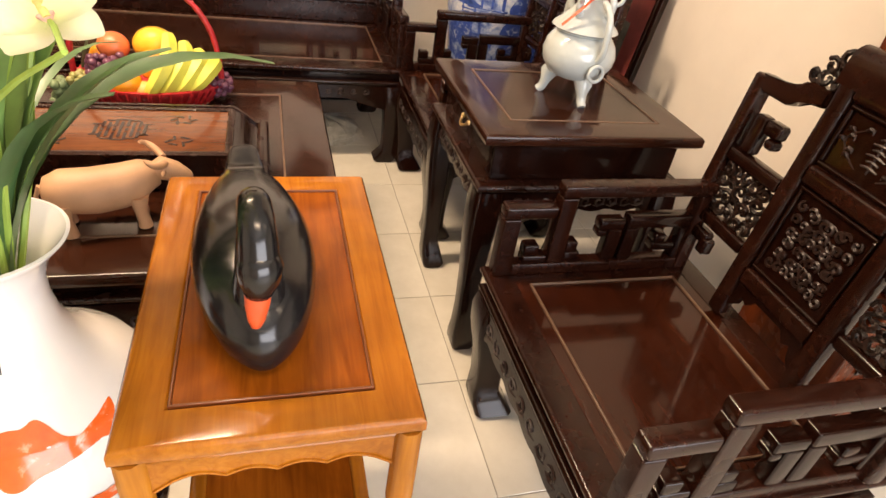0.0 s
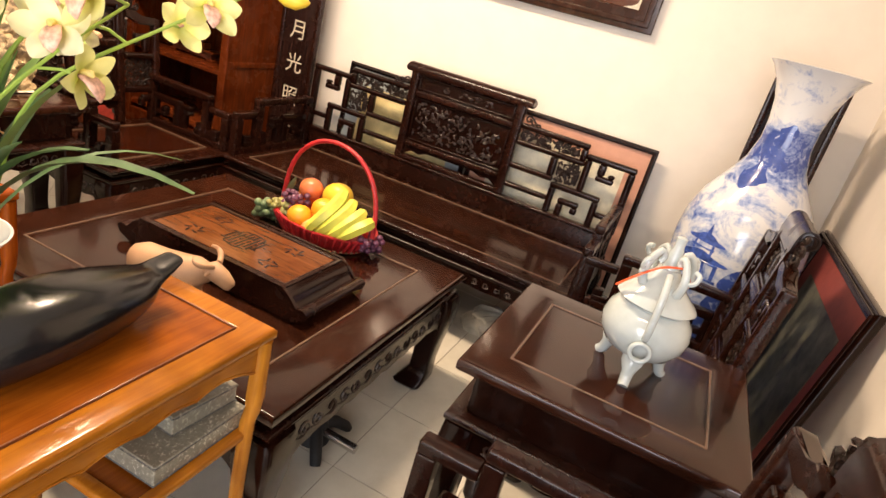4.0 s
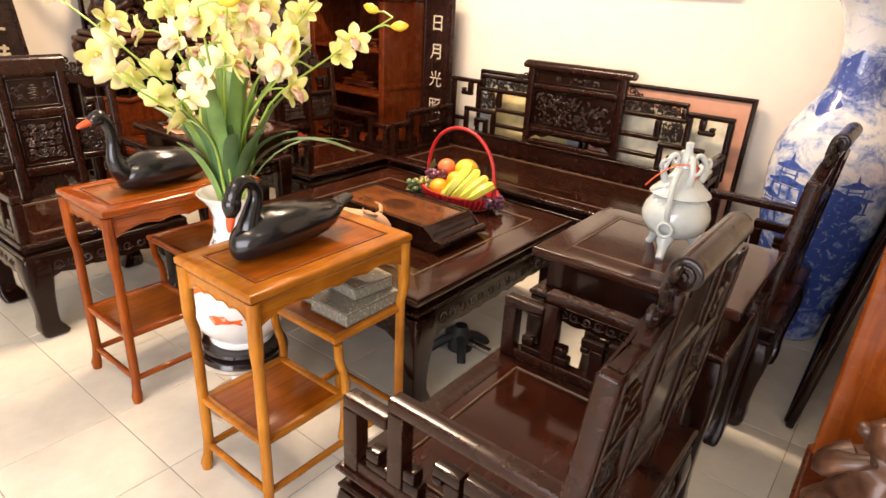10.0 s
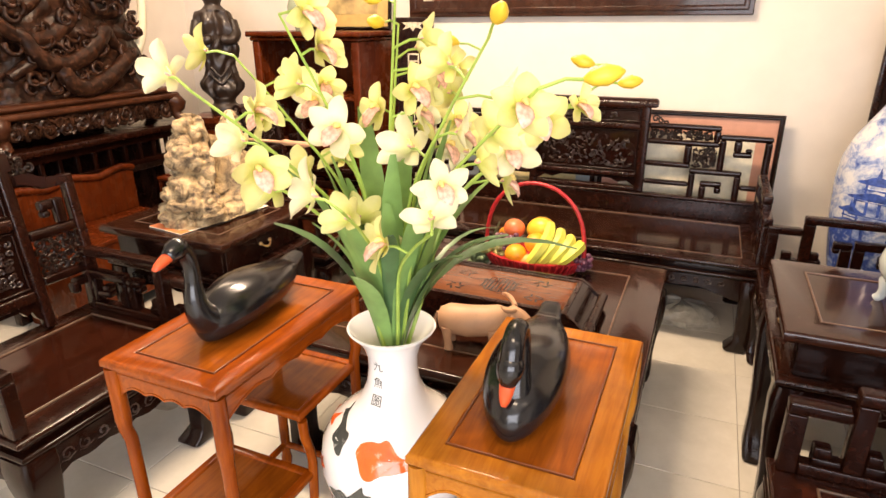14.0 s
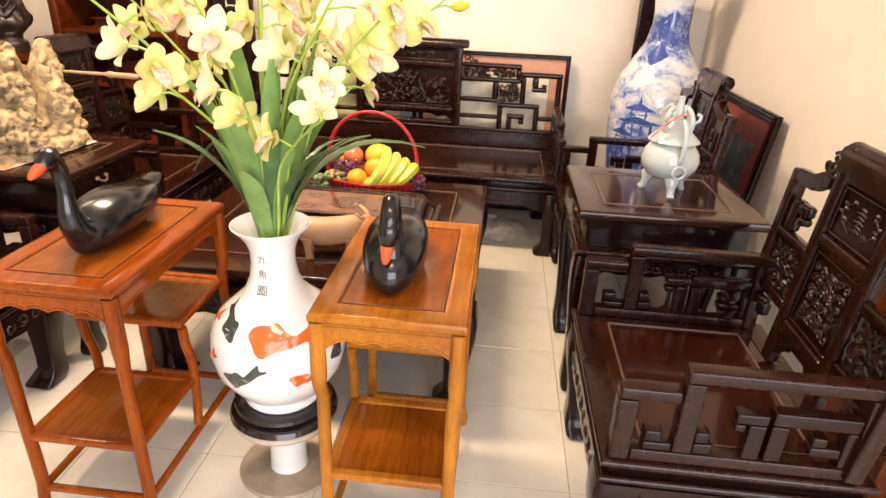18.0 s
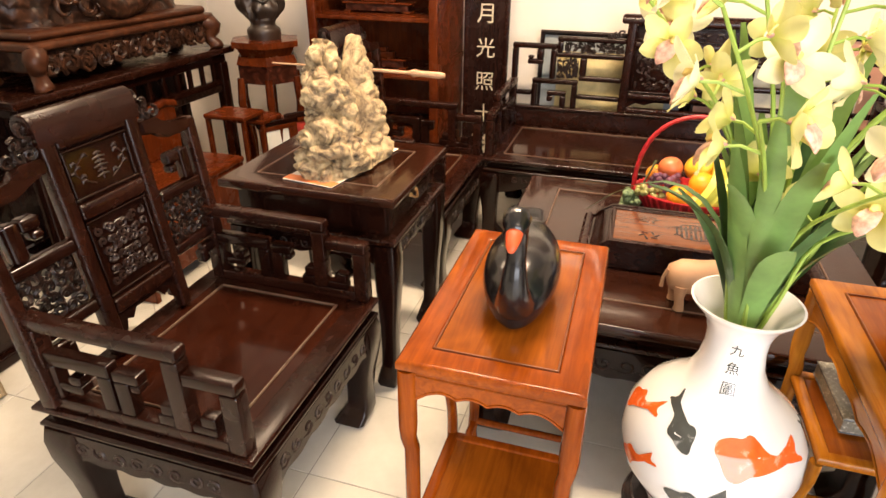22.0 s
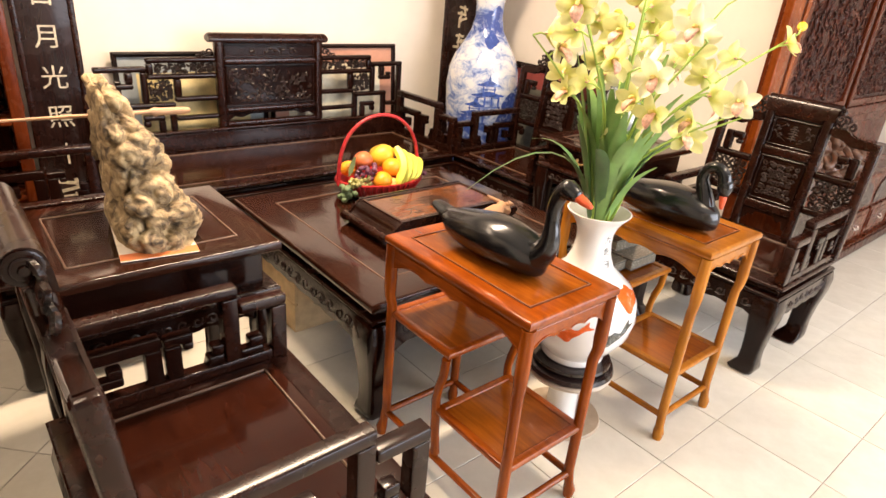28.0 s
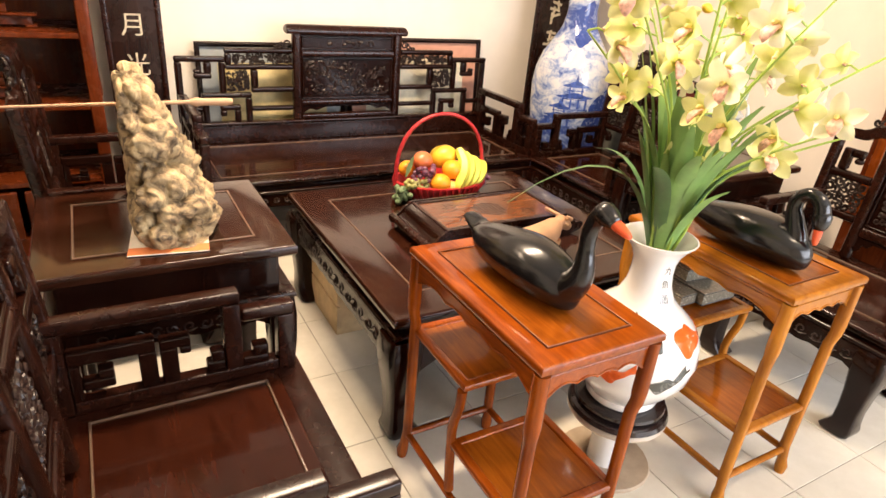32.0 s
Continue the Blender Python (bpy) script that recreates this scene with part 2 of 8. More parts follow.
def box(bm, x0, x1, y0, y1, z0, z1, bevel=0.004, m=None):
    """A chamfered box."""
    x0, x1, y0, y1, z0, z1 = min(x0, x1), max(x0, x1), min(y0, y1), max(y0, y1), min(z0, z1), max(z0, z1)
    c = min(bevel, 0.45 * min(x1 - x0, y1 - y0, z1 - z0))
    if c <= 0:
        v = [bm.verts.new(p) for p in ((x0, y0, z0), (x1, y0, z0), (x1, y1, z0), (x0, y1, z0), (x0, y0, z1), (x1, y0, z1), (x1, y1, z1), (x0, y1, z1))]
        for f in ((3, 2, 1, 0), (4, 5, 6, 7), (0, 1, 5, 4), (1, 2, 6, 5), (2, 3, 7, 6), (3, 0, 4, 7)):
            bm.faces.new([v[i] for i in f])
    else:
        lo, hi = (x0, y0, z0), (x1, y1, z1)
        v = {}
        for i in (0, 1):
            for j in (0, 1):
                for k in (0, 1):
                    s = (i, j, k)
                    for a in range(3):
                        p = [(hi if s[n] else lo)[n] + (0 if n == a else (-c if s[n] else c)) for n in range(3)]
                        v[s, a] = bm.verts.new(p)
        for a in range(3):
            b2, c2 = (a + 1) % 3, (a + 2) % 3
            for side in (0, 1):
                ring = []
                for q in ((0, 0), (1, 0), (1, 1), (0, 1)):
                    s = [0, 0, 0]
                    s[a], s[b2], s[c2] = side, q[0], q[1]
                    ring.append(v[tuple(s), a])
                bm.faces.new(ring)
            for p in (0, 1):
                for q in (0, 1):
                    s0 = [0, 0, 0]
                    s0[b2], s0[c2] = p, q
                    s1 = list(s0)
                    s1[a] = 1
                    s0, s1 = tuple(s0), tuple(s1)
                    bm.faces.new((v[s0, b2], v[s1, b2], v[s1, c2], v[s0, c2]))
        for i in (0, 1):
            for j in (0, 1):
                for k in (0, 1):
                    bm.faces.new([v[(i, j, k), a] for a in range(3)])
        v = list(v.values())
    if m is not None:
        bmesh.ops.transform(bm, matrix=m, verts=v)
    return bm


def one(*a, **k):
    return box(bmesh.new(), *a, **k)


def loft(bm, rings, closed=True):
    """Skin over rings of equal length; ends capped."""
    vs = [[bm.verts.new(p) for p in r] for r in rings]
    n = len(vs[0])
    for a, b in zip(vs, vs[1:]):
        for i in range(n if closed else n - 1):
            bm.faces.new((a[i], a[(i + 1) % n], b[(i + 1) % n], b[i]))
    if closed:
        bm.faces.new(vs[0][::-1])
        bm.faces.new(vs[-1])
    return bm


def lathe(bm, profile, segs=24, at=(0, 0, 0)):
    x, y, z = at
    rings = [[(x + r * math.cos(2 * math.pi * i / segs), y + r * math.sin(2 * math.pi * i / segs), z + h) for i in range(segs)] for r, h in profile]
    return loft(bm, rings)


def tube(bm, path, radii, segs=8, flat=1.0):
    """A round bar along a path; flat squeezes it across."""
    pts = [Vector(p) for p in path]
    rings, a = [], None
    for i, p in enumerate(pts):
        d = (pts[min(i + 1, len(pts) - 1)] - pts[max(i - 1, 0)]).normalized()
        if a is None:
            a = d.cross(Vector((0, 0, 1)) if abs(d.z) < 0.95 else Vector((0, 1, 0))).normalized()
        else:
            a = (a - d * a.dot(d)).normalized()
        b = a.cross(d)
        r = radii[i] if isinstance(radii, (list, tuple)) else radii
        rings.append([p + r * (math.cos(2 * math.pi * k / segs) * a + flat * math.sin(2 * math.pi * k / segs) * b) for k in range(segs)])
    return loft(bm, rings)


def prism(bm, outline, y0, y1, m=None):
    """An outline in x and z pushed through from y0 to y1."""
    a = [bm.verts.new((x, y0, z)) for x, z in outline]
    b = [bm.verts.new((x, y1, z)) for x, z in outline]
    n = len(a)
    bm.faces.new(a)
    bm.faces.new(b[::-1])
    for i in range(n):
        bm.faces.new((a[i], b[i], b[(i + 1) % n], a[(i + 1) % n]))
    if m is not None:
        bmesh.ops.transform(bm, matrix=m, verts=a + b)
    return bm


def hoof_leg(bm, x, y, sx, sy, h, w=0.07):
    """A square leg with a foot that turns in; sx, sy point inwards."""
    prof = [(h, 0.6, 0.0), (h * 0.9, 0.64, -0.05), (h * 0.75, 0.6, -0.06), (h * 0.5, 0.47, 0.0), (h * 0.3, 0.42, 0.03), (h * 0.18, 0.44, 0.03), (h * 0.1, 0.56, 0.14), (h * 0.03, 0.62, 0.28), (0.0, 0.52, 0.28)]
    rings = []
    for z, s, off in prof:
        cx, cy, q = x + sx * (w / 2 + off * w), y + sy * (w / 2 + off * w), s * w
        c = q * 0.75
        rings.append([(cx - q, cy - c, z), (cx - c, cy - q, z), (cx + c, cy - q, z), (cx + q, cy - c, z), (cx + q, cy + c, z), (cx + c, cy + q, z), (cx - c, cy + q, z), (cx - q, cy + c, z)])
    return loft(bm, rings[::-1])


def apron(bm, half, y, z_top, z_end, z_mid, thick=0.022, waves=3):
    """A rail with a cusped lower edge, along x."""
    top = [(-half, z_top), (half, z_top)]
    low = []
    n = 26
    for i in range(n + 1):
        u = 1 - 2 * i / n
        a = abs(u)
        z = z_mid + (z_end - z_mid) * max(0.0, (a - 0.72) / 0.28) ** 1.5 - 0.012 * abs(math.sin(a * math.pi * waves))
        low.append((u * half, z))
    return prism(bm, top + low, y - thick / 2, y + thick / 2)


def apron_relief(bm, half, z, r, n, y):
    """A row of leaf scrolls along x, raised from an apron's face at y."""
    for k in range(n):
        cx = half * (2 * (k + 0.5) / n - 1)
        way = 1 if cx < 0 else -1
        pts = [(cx + r * (1 - 0.75 * i / 9) * math.cos(2.2 * k + way * 6.6 * i / 9), y, z + r * (1 - 0.75 * i / 9) * math.sin(2.2 * k + way * 6.6 * i / 9)) for i in range(10)]
        tube(bm, pts, [0.0018 + 0.0022 * math.sin(0.3 + 2.6 * i / 9) for i in range(10)], 5)
        tube(bm, [(cx - r, y, z - r * 0.7), (cx, y, z - r * 0.95), (cx + r * 1.2, y, z - r * 0.5)], [0.0015, 0.003, 0.0015], 4)
    return bm


def frame_rect(bm, x0, x1, y0, y1, z0, z1, w, bevel=0.003):
    """A mitred frame round a flat rectangle, in one piece."""
    c = min(bevel, 0.45 * min(w, z1 - z0))
    prof = [(0, z0 + c), (0, z1 - c), (c, z1), (w - c, z1), (w, z1 - c), (w, z0 + c), (w - c, z0), (c, z0)]
    rings = []
    for sx, sy in ((0, 0), (1, 0), (1, 1), (0, 1)):
        rings.append([bm.verts.new(((x1 - d) if sx else (x0 + d), (y1 - d) if sy else (y0 + d), z)) for d, z in prof])
    for i in range(4):
        a, b = rings[i], rings[(i + 1) % 4]
        for k in range(8):
            bm.faces.new((a[k], a[(k + 1) % 8], b[(k + 1) % 8], b[k]))
    return bm

# ---- the large structure ----
RIGHT, BACK, LEFT, FRONT, HIGH = 1.87, 1.82, -3.35, -5.0, 3.15


def wall(name, x0, x1, y0, y1, z0, z1, mat=None):
    return solid(name, one(x0, x1, y0, y1, z0, z1, 0), mat or WALL, at(0, 0, 0), "cream painted plaster wall of the shop", "wall", kind="structure", smooth=0)


wall("wall_north", LEFT - 0.2, RIGHT + 0.2, BACK, BACK + 0.2, 0, HIGH)
wall("wall_east", RIGHT, RIGHT + 0.2, -0.598, BACK, 0, HIGH)
wall("wall_cabinet_back", RIGHT + 0.2, 4.8, -0.35, -0.15, 0, HIGH)
wall("wall_far_east", 4.6, 4.8, FRONT, -0.35, 0, HIGH)
wall("wall_west", LEFT - 0.2, LEFT, FRONT, BACK, 0, HIGH)
wall("wall_south_pier_a", LEFT, -0.2, FRONT - 0.2, FRONT, 0, HIGH)
wall("wall_south_pier_b", 3.8, 4.8, FRONT - 0.2, FRONT, 0, HIGH)
wall("wall_south_lintel", -0.2, 3.8, FRONT - 0.2, FRONT, 2.75, HIGH)
solid("ceiling", one(LEFT - 0.2, 4.8, FRONT - 0.2, BACK + 0.2, HIGH, HIGH + 0.15, 0), CEIL, at(0, 0, 0), "white painted flat ceiling", "ceiling", kind="structure", smooth=0)
solid("ground", one(-40, 40, -60, 40, -0.12, -0.05, 0), CONCRETE, at(0, 0, 0), "grey concrete street in front of the shop", "ground", kind="structure", smooth=0)
floor = solid("floor", one(LEFT - 0.2, 4.8, FRONT - 0.2, BACK + 0.2, -0.05, -0.004, 0), GROUT, at(0, 0, 0), "cream glazed square floor tiles with grey joints", "floor", kind="structure", smooth=0)


CEMENT = brushed_ground("dried_cement_smear", (0.20, 0.175, 0.14), (0.42, 0.37, 0.29))


def cement_patch(x0, x1, y0, y1):
    """A thin smear of dried cement with a torn rim."""
    bm = bmesh.new()
    n = 70
    rim = []
    for k in range(n):
        u = 2 * math.pi * k / n
        c, s = math.cos(u), math.sin(u)
        x = (x0 + x1) / 2 + (x1 - x0) / 2 * math.copysign(abs(c) ** 0.35, c)
        y = (y0 + y1) / 2 + (y1 - y0) / 2 * math.copysign(abs(s) ** 0.5, s)
        e = 0.030 * noise.noise(Vector((x * 7, y * 7, 3.0))) + 0.014 * noise.noise(Vector((x * 31, y * 31, 1.0)))
        rim.append((x + e * c, y + e * s))
    low = [bm.verts.new((x, y, 0.0)) for x, y in rim]
    mid = (x0 + x1) / 2, (y0 + y1) / 2
    high = [bm.verts.new((x + 0.03 * (mid[0] - x), y + 0.05 * (mid[1] - y), 0.003)) for x, y in rim]
    for k in range(n):
        bm.faces.new((low[k], low[(k + 1) % n], high[(k + 1) % n], high[k]))
    bm.faces.new(high)
    return solid("cement_patch", bm, CEMENT, at(0, 0, 0), "grey-brown smear of dried cement across the tiles", "floor stain", kind="structure", smooth=30)


cement_patch(-2.3, -1.35, -0.615, -0.425)


# ---- furniture ----
def chair(m, label):
    t = thing("armchair", m, label, "chair", "carved rosewood armchairs")
    W, D, Z = 0.365, 0.31, 0.485
    part("seat_panel", one(-W + 0.06, W - 0.06, -D + 0.06, D - 0.06, Z - 0.03, Z - 0.008, 0.002), ROSE_SEAT, t, "red-brown lacquered seat panel")
    part("seat_bead", frame_rect(bmesh.new(), -0.285, 0.285, -0.215, 0.215, Z - 0.012, Z - 0.002, 0.006, 0.002), BEAD, t, "pale worn bead line")
    bm = frame_rect(bmesh.new(), -W - 0.01, W + 0.01, -D - 0.012, D + 0.012, Z - 0.03, Z - 0.006, 0.078, 0.008)
    part("seat_frame", bm, ROSE_RAIL, t)
    part("waist", frame_rect(bmesh.new(), -W + 0.015, W - 0.015, -D + 0.015, D - 0.015, Z - 0.062, Z - 0.03, 0.03, 0.004), ROSE, t)
    part("moulding", frame_rect(bmesh.new(), -W - 0.006, W + 0.006, -D - 0.008, D + 0.008, Z - 0.085, Z - 0.06, 0.04, 0.008), ROSE, t)
    za, zm = Z - 0.085, Z - 0.165
    for s in (-1, 1):
        bm = apron(bmesh.new(), W - 0.02, s * (D - 0.006), za, zm - 0.05, zm)
        part("apron", bm, ROSE, t, "carved apron")
        bm = apron(bmesh.new(), D - 0.02, 0, za, zm - 0.05, zm)
        bmesh.ops.transform(bm, matrix=pose(s * (W - 0.006), 0, 0, 0, 0, 90), verts=bm.verts)
        part("apron", bm, ROSE, t, "carved apron")
        tagged(part("relief", apron_relief(bmesh.new(), W - 0.09, (za + zm) / 2 - 0.004, 0.022, 9, s * (D + 0.005)), RELIEF, t, "raised leaf scrolls"), kind="stuff")
        bm = apron_relief(bmesh.new(), D - 0.08, (za + zm) / 2 - 0.004, 0.022, 8, -s * 0.011)
        bmesh.ops.transform(bm, matrix=pose(s * (W - 0.006), 0, 0, 0, 0, 90), verts=bm.verts)
        tagged(part("relief", bm, RELIEF, t, "raised leaf scrolls"), kind="stuff")
        for q in (-1, 1):
            part("leg", hoof_leg(bmesh.new(), s * W, q * D, -s, -q, za + 0.004, 0.092), ROSE, t)
    for s in (-1, 1):
        arm_of(t, s * (W - 0.022), -D + 0.005, D - 0.03, Z - 0.006)
    back_of(t, W, D, Z)
    return t


def arm_of(t, x, y0, y1, z0, h=0.268):
    """One fretwork arm along y, front at y0."""
    L = y1 - y0
    th = 0.019

    def bar(bm, u0, u1, v0, v1, k=1.0, b=0.0045):
        box(bm, x - th * k, x + th * k, y1 - u0 * L, y1 - u1 * L, z0 + v0 * h, z0 + v1 * h, b)

    bm = bmesh.new()
    bar(bm, 0, 0.76, 0.87, 1.0, 1.2, 0.006)
    bar(bm, 0.762, 1.0, 0.65, 0.78, 1.2, 0.006)
    arm = part("arm", bm, ROSE_RAIL, t)
    bm = bmesh.new()
    bar(bm, 0, 0.07, 0, 0.869, 1.15)
    bar(bm, 0.68, 0.758, 0.13, 0.869, 1.15)
    bar(bm, 0.92, 1.0, 0, 0.649, 1.15)
    bar(bm, 0.071, 0.919, 0, 0.129, 1.1)
    part("arm_frame", bm, ROSE_RAIL, arm)
    for u0, u1, v0, v1 in ((0.071, 0.40, 0.51, 0.65), (0.33, 0.40, 0.13, 0.51), (0.071, 0.115, 0.13, 0.51), (0.115, 0.235, 0.23, 0.33), (0.175, 0.235, 0.33, 0.43), (0.415, 0.485, 0.13, 0.50), (0.415, 0.54, 0.50, 0.61), (0.495, 0.54, 0.42, 0.50), (0.60, 0.679, 0.13, 0.25), (0.62, 0.679, 0.25, 0.37), (0.759, 0.875, 0.13, 0.22), (0.805, 0.875, 0.22, 0.34)):
        bm = bmesh.new()
        bar(bm, u0, u1, v0, v1, 0.98, 0.0045)
        part("fret_bar", bm, ROSE, arm)


def spiral(cx, cz, r0, turns, n, start=0.0, way=1):
    return [(cx + r0 * (1 - 0.75 * i / n) * math.cos(start + way * 2 * math.pi * turns * i / n), cz + r0 * (1 - 0.75 * i / n) * math.sin(start + way * 2 * math.pi * turns * i / n)) for i in range(n + 1)]


def seal_relief(half, z, y):
    """A round seal sign between two leafy sprigs."""
    bm = bmesh.new()
    for w, dz in ((0.012, 0.036), (0.021, 0.024), (0.016, 0.013), (0.023, 0.001), (0.015, -0.011), (0.020, -0.023)):
        tube(bm, [(-w, y, z + dz - 0.003), (-0.3 * w, y - 0.001, z + dz), (0.3 * w, y - 0.001, z + dz), (w, y, z + dz - 0.003)], [0.0022, 0.0032, 0.0032, 0.0022], 6)
    tube(bm, [(0, y, z + 0.038), (0, y - 0.001, z + 0.01), (0, y, z - 0.036)], [0.002, 0.0032, 0.002], 6)
    for s in (-1, 1):
        stem = [(s * (0.028 + 0.5 * half * math.sin(0.45 * k)), y, z - 0.04 + 0.0125 * k) for k in range(7)]
        tube(bm, stem, [0.0018 + 0.0006 * (k % 2) for k in range(7)], 5)
        for k, (px, _, pz) in enumerate(stem[1:]):
            d = 1 if k % 2 else -1
            tube(bm, [(px, y, pz), (px + d * 0.008, y - 0.0015, pz + 0.006), (px + d * 0.016, y, pz + 0.005), (px + d * 0.018, y, pz - 0.003)], [0.0018, 0.0052, 0.004, 0.0012], 6)
    return bm


def back_of(t, W, D, Z):
    H = 1.152 - Z
    tilt = pose(0, D - 0.058, Z, -5.4)
    top = H / math.cos(radians(5.6))

    def put(bm, name, mat, parent, label="", smooth=35):
        bmesh.ops.transform(bm, matrix=tilt, verts=bm.verts)
        return part(name, bm, mat, parent, label, smooth)

    hw = 0.158
    for v0, v1 in ((0.115, 0.16), (0.395, 0.44), (0.585, 0.625)):
        splat = put(one(-hw + 0.045, hw - 0.045, -0.02, 0.022, v0, v1, 0.007), "back_rail", ROSE_RAIL, t)
    for s in (-1, 1):
        put(one(s * hw, s * (hw - 0.045), -0.02, 0.022, 0.0, top - 0.05, 0.009), "back_stile", ROSE_RAIL, t)
    for v0, v1 in ((0.16, 0.395), (0.44, 0.585)):
        bm = one(-hw + 0.045, hw - 0.045, -0.004, 0.012, v0, v1, 0.0)
        put(bm, "carved_panel", ROSE, splat, "sunk carved back panel")
        for a, b in ((-hw + 0.05, -hw + 0.06), (hw - 0.06, hw - 0.05)):
            put(one(a, b, -0.012, -0.002, v0 + 0.0145, v1 - 0.0145, 0.003), "panel_moulding", ROSE, splat)
        for a, b in ((v0 + 0.004, v0 + 0.014), (v1 - 0.014, v1 - 0.004)):
            put(one(-hw + 0.05, hw - 0.05, -0.012, -0.002, a, b, 0.003), "panel_moulding", ROSE, splat)
        raised = seal_relief(hw - 0.05, (v0 + v1) / 2, -0.004) if v1 - v0 < 0.2 else scroll_relief(hw - 0.076, v0 + 0.032, v1 - 0.032, -0.004, 5)
        tagged(put(raised, "relief", RELIEF, splat, "raised floral carving"), kind="stuff")
    # foot of the splat, cut in a cusped opening
    bm = bmesh.new()
    pts = [(-hw + 0.045, 0.115), (-hw + 0.045, 0.04), (-0.095, 0.055), (-0.085, 0.085), (-0.065, 0.075), (-0.045, 0.1), (0.045, 0.1), (0.065, 0.075), (0.085, 0.085), (0.095, 0.055), (hw - 0.045, 0.04), (hw - 0.045, 0.115)]
    prism(bm, pts, -0.008, 0.01)
    put(bm, "splat_apron", ROSE, splat)
    # rolled crest
    bm = bmesh.new()
    prof = [(-0.021, top - 0.066), (-0.021, top - 0.030)]
    prof += [(0.012 + 0.031 * math.cos(math.radians(a)), top - 0.014 + 0.031 * math.sin(math.radians(a))) for a in range(170, -100, -18)]
    prof += [(0.004, top - 0.052), (0.004, top - 0.066)]
    rings = [[(x, y, z) for y, z in prof] for x in (-hw - 0.005, -hw - 0.001, hw + 0.001, hw + 0.005)]
    loft(bm, rings)
    crest = put(bm, "crest_roll", ROSE_RAIL, t, "rolled crest rail")
    for s in (-1, 1):
        bm = bmesh.new()
        for r, w in ((0.028, 0.008), (0.019, 0.013), (0.009, 0.018)):
            ring = lathe(bmesh.new(), [(r, 0), (r, w * 0.7), (r * 0.8, w)], 16)
            bmesh.ops.transform(ring, matrix=pose(s * (hw + 0.003), 0.013, top - 0.014, 0, 90 * s, 0), verts=ring.verts)
            tmp = bpy.data.meshes.new("tmp")
            ring.to_mesh(tmp)
            ring.free()
            bm.from_mesh(tmp)
            bpy.data.meshes.remove(tmp)
        put(bm, "scroll_end", ROSE, crest, "ringed scroll end")
    # side wings with angular scrolls
    for s in (-1, 1):
        def bar(bm, x0, x1, z0, z1, d=0.018, b=0.007):
            box(bm, s * x0, s * x1, -d, d, z0, z1, b)
        bm = bmesh.new()
        bar(bm, 0.34, 0.38, 0.0, 0.55, 0.022)
        rail = prism(bmesh.new(), [(s * p, q) for p, q in ((hw, 0.583), (0.228, 0.583), (0.262, 0.552), (0.362, 0.552), (0.362, 0.514), (0.248, 0.514), (0.214, 0.545), (hw, 0.545))], -0.021, 0.021)
        bmesh.ops.bevel(rail, geom=rail.edges[:], offset=0.007, segments=2, affect="EDGES")
        tmp = bpy.data.meshes.new("tmp")
        rail.to_mesh(tmp)
        rail.free()
        bm.from_mesh(tmp)
        bpy.data.meshes.remove(tmp)
        wing = put(bm, "back_wing", ROSE_RAIL, t)
        bm = bmesh.new()
        bar(bm, 0.278, 0.318, 0.372, 0.47)
        bar(bm, 0.225, 0.277, 0.434, 0.47)
        bar(bm, 0.225, 0.257, 0.408, 0.433)
        bar(bm, hw, 0.342, 0.335, 0.371)
        bar(bm, hw, 0.342, 0.16, 0.195)
        bar(bm, 0.255, 0.29, 0.085, 0.13)
        bar(bm, 0.27, 0.342, 0.11, 0.145)
        tagged(put(bm, "angular_scroll", ROSE, wing), kind="stuff")
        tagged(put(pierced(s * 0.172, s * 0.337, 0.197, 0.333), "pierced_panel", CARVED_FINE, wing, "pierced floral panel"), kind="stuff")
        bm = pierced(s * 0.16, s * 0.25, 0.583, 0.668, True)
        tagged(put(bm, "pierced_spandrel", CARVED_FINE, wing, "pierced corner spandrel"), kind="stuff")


def relief(x0, x1, z0, z1, y, n):
    """Raised leaves and buds scattered over a sunk panel, facing -y."""
    bm = bmesh.new()
    rnd = random.Random(int((x1 - x0) * 1000 + z0 * 977 + n))
    for i in range(n):
        cx, cz = rnd.uniform(x0, x1), rnd.uniform(z0, z1)
        a = rnd.uniform(0, 6.28)
        l, w = rnd.uniform(0.014, 0.034), rnd.uniform(0.005, 0.009)
        pts = []
        for k in range(6):
            q = k / 5
            bend = a + 1.8 * q
            pts.append((min(max(cx + l * q * math.cos(bend), x0), x1), y - 0.003, min(max(cz + l * q * math.sin(bend), z0), z1)))
        tube(bm, pts, [w * 0.5, w * 0.9, w, w * 0.8, w * 0.5, w * 0.15], 5)
    return bm


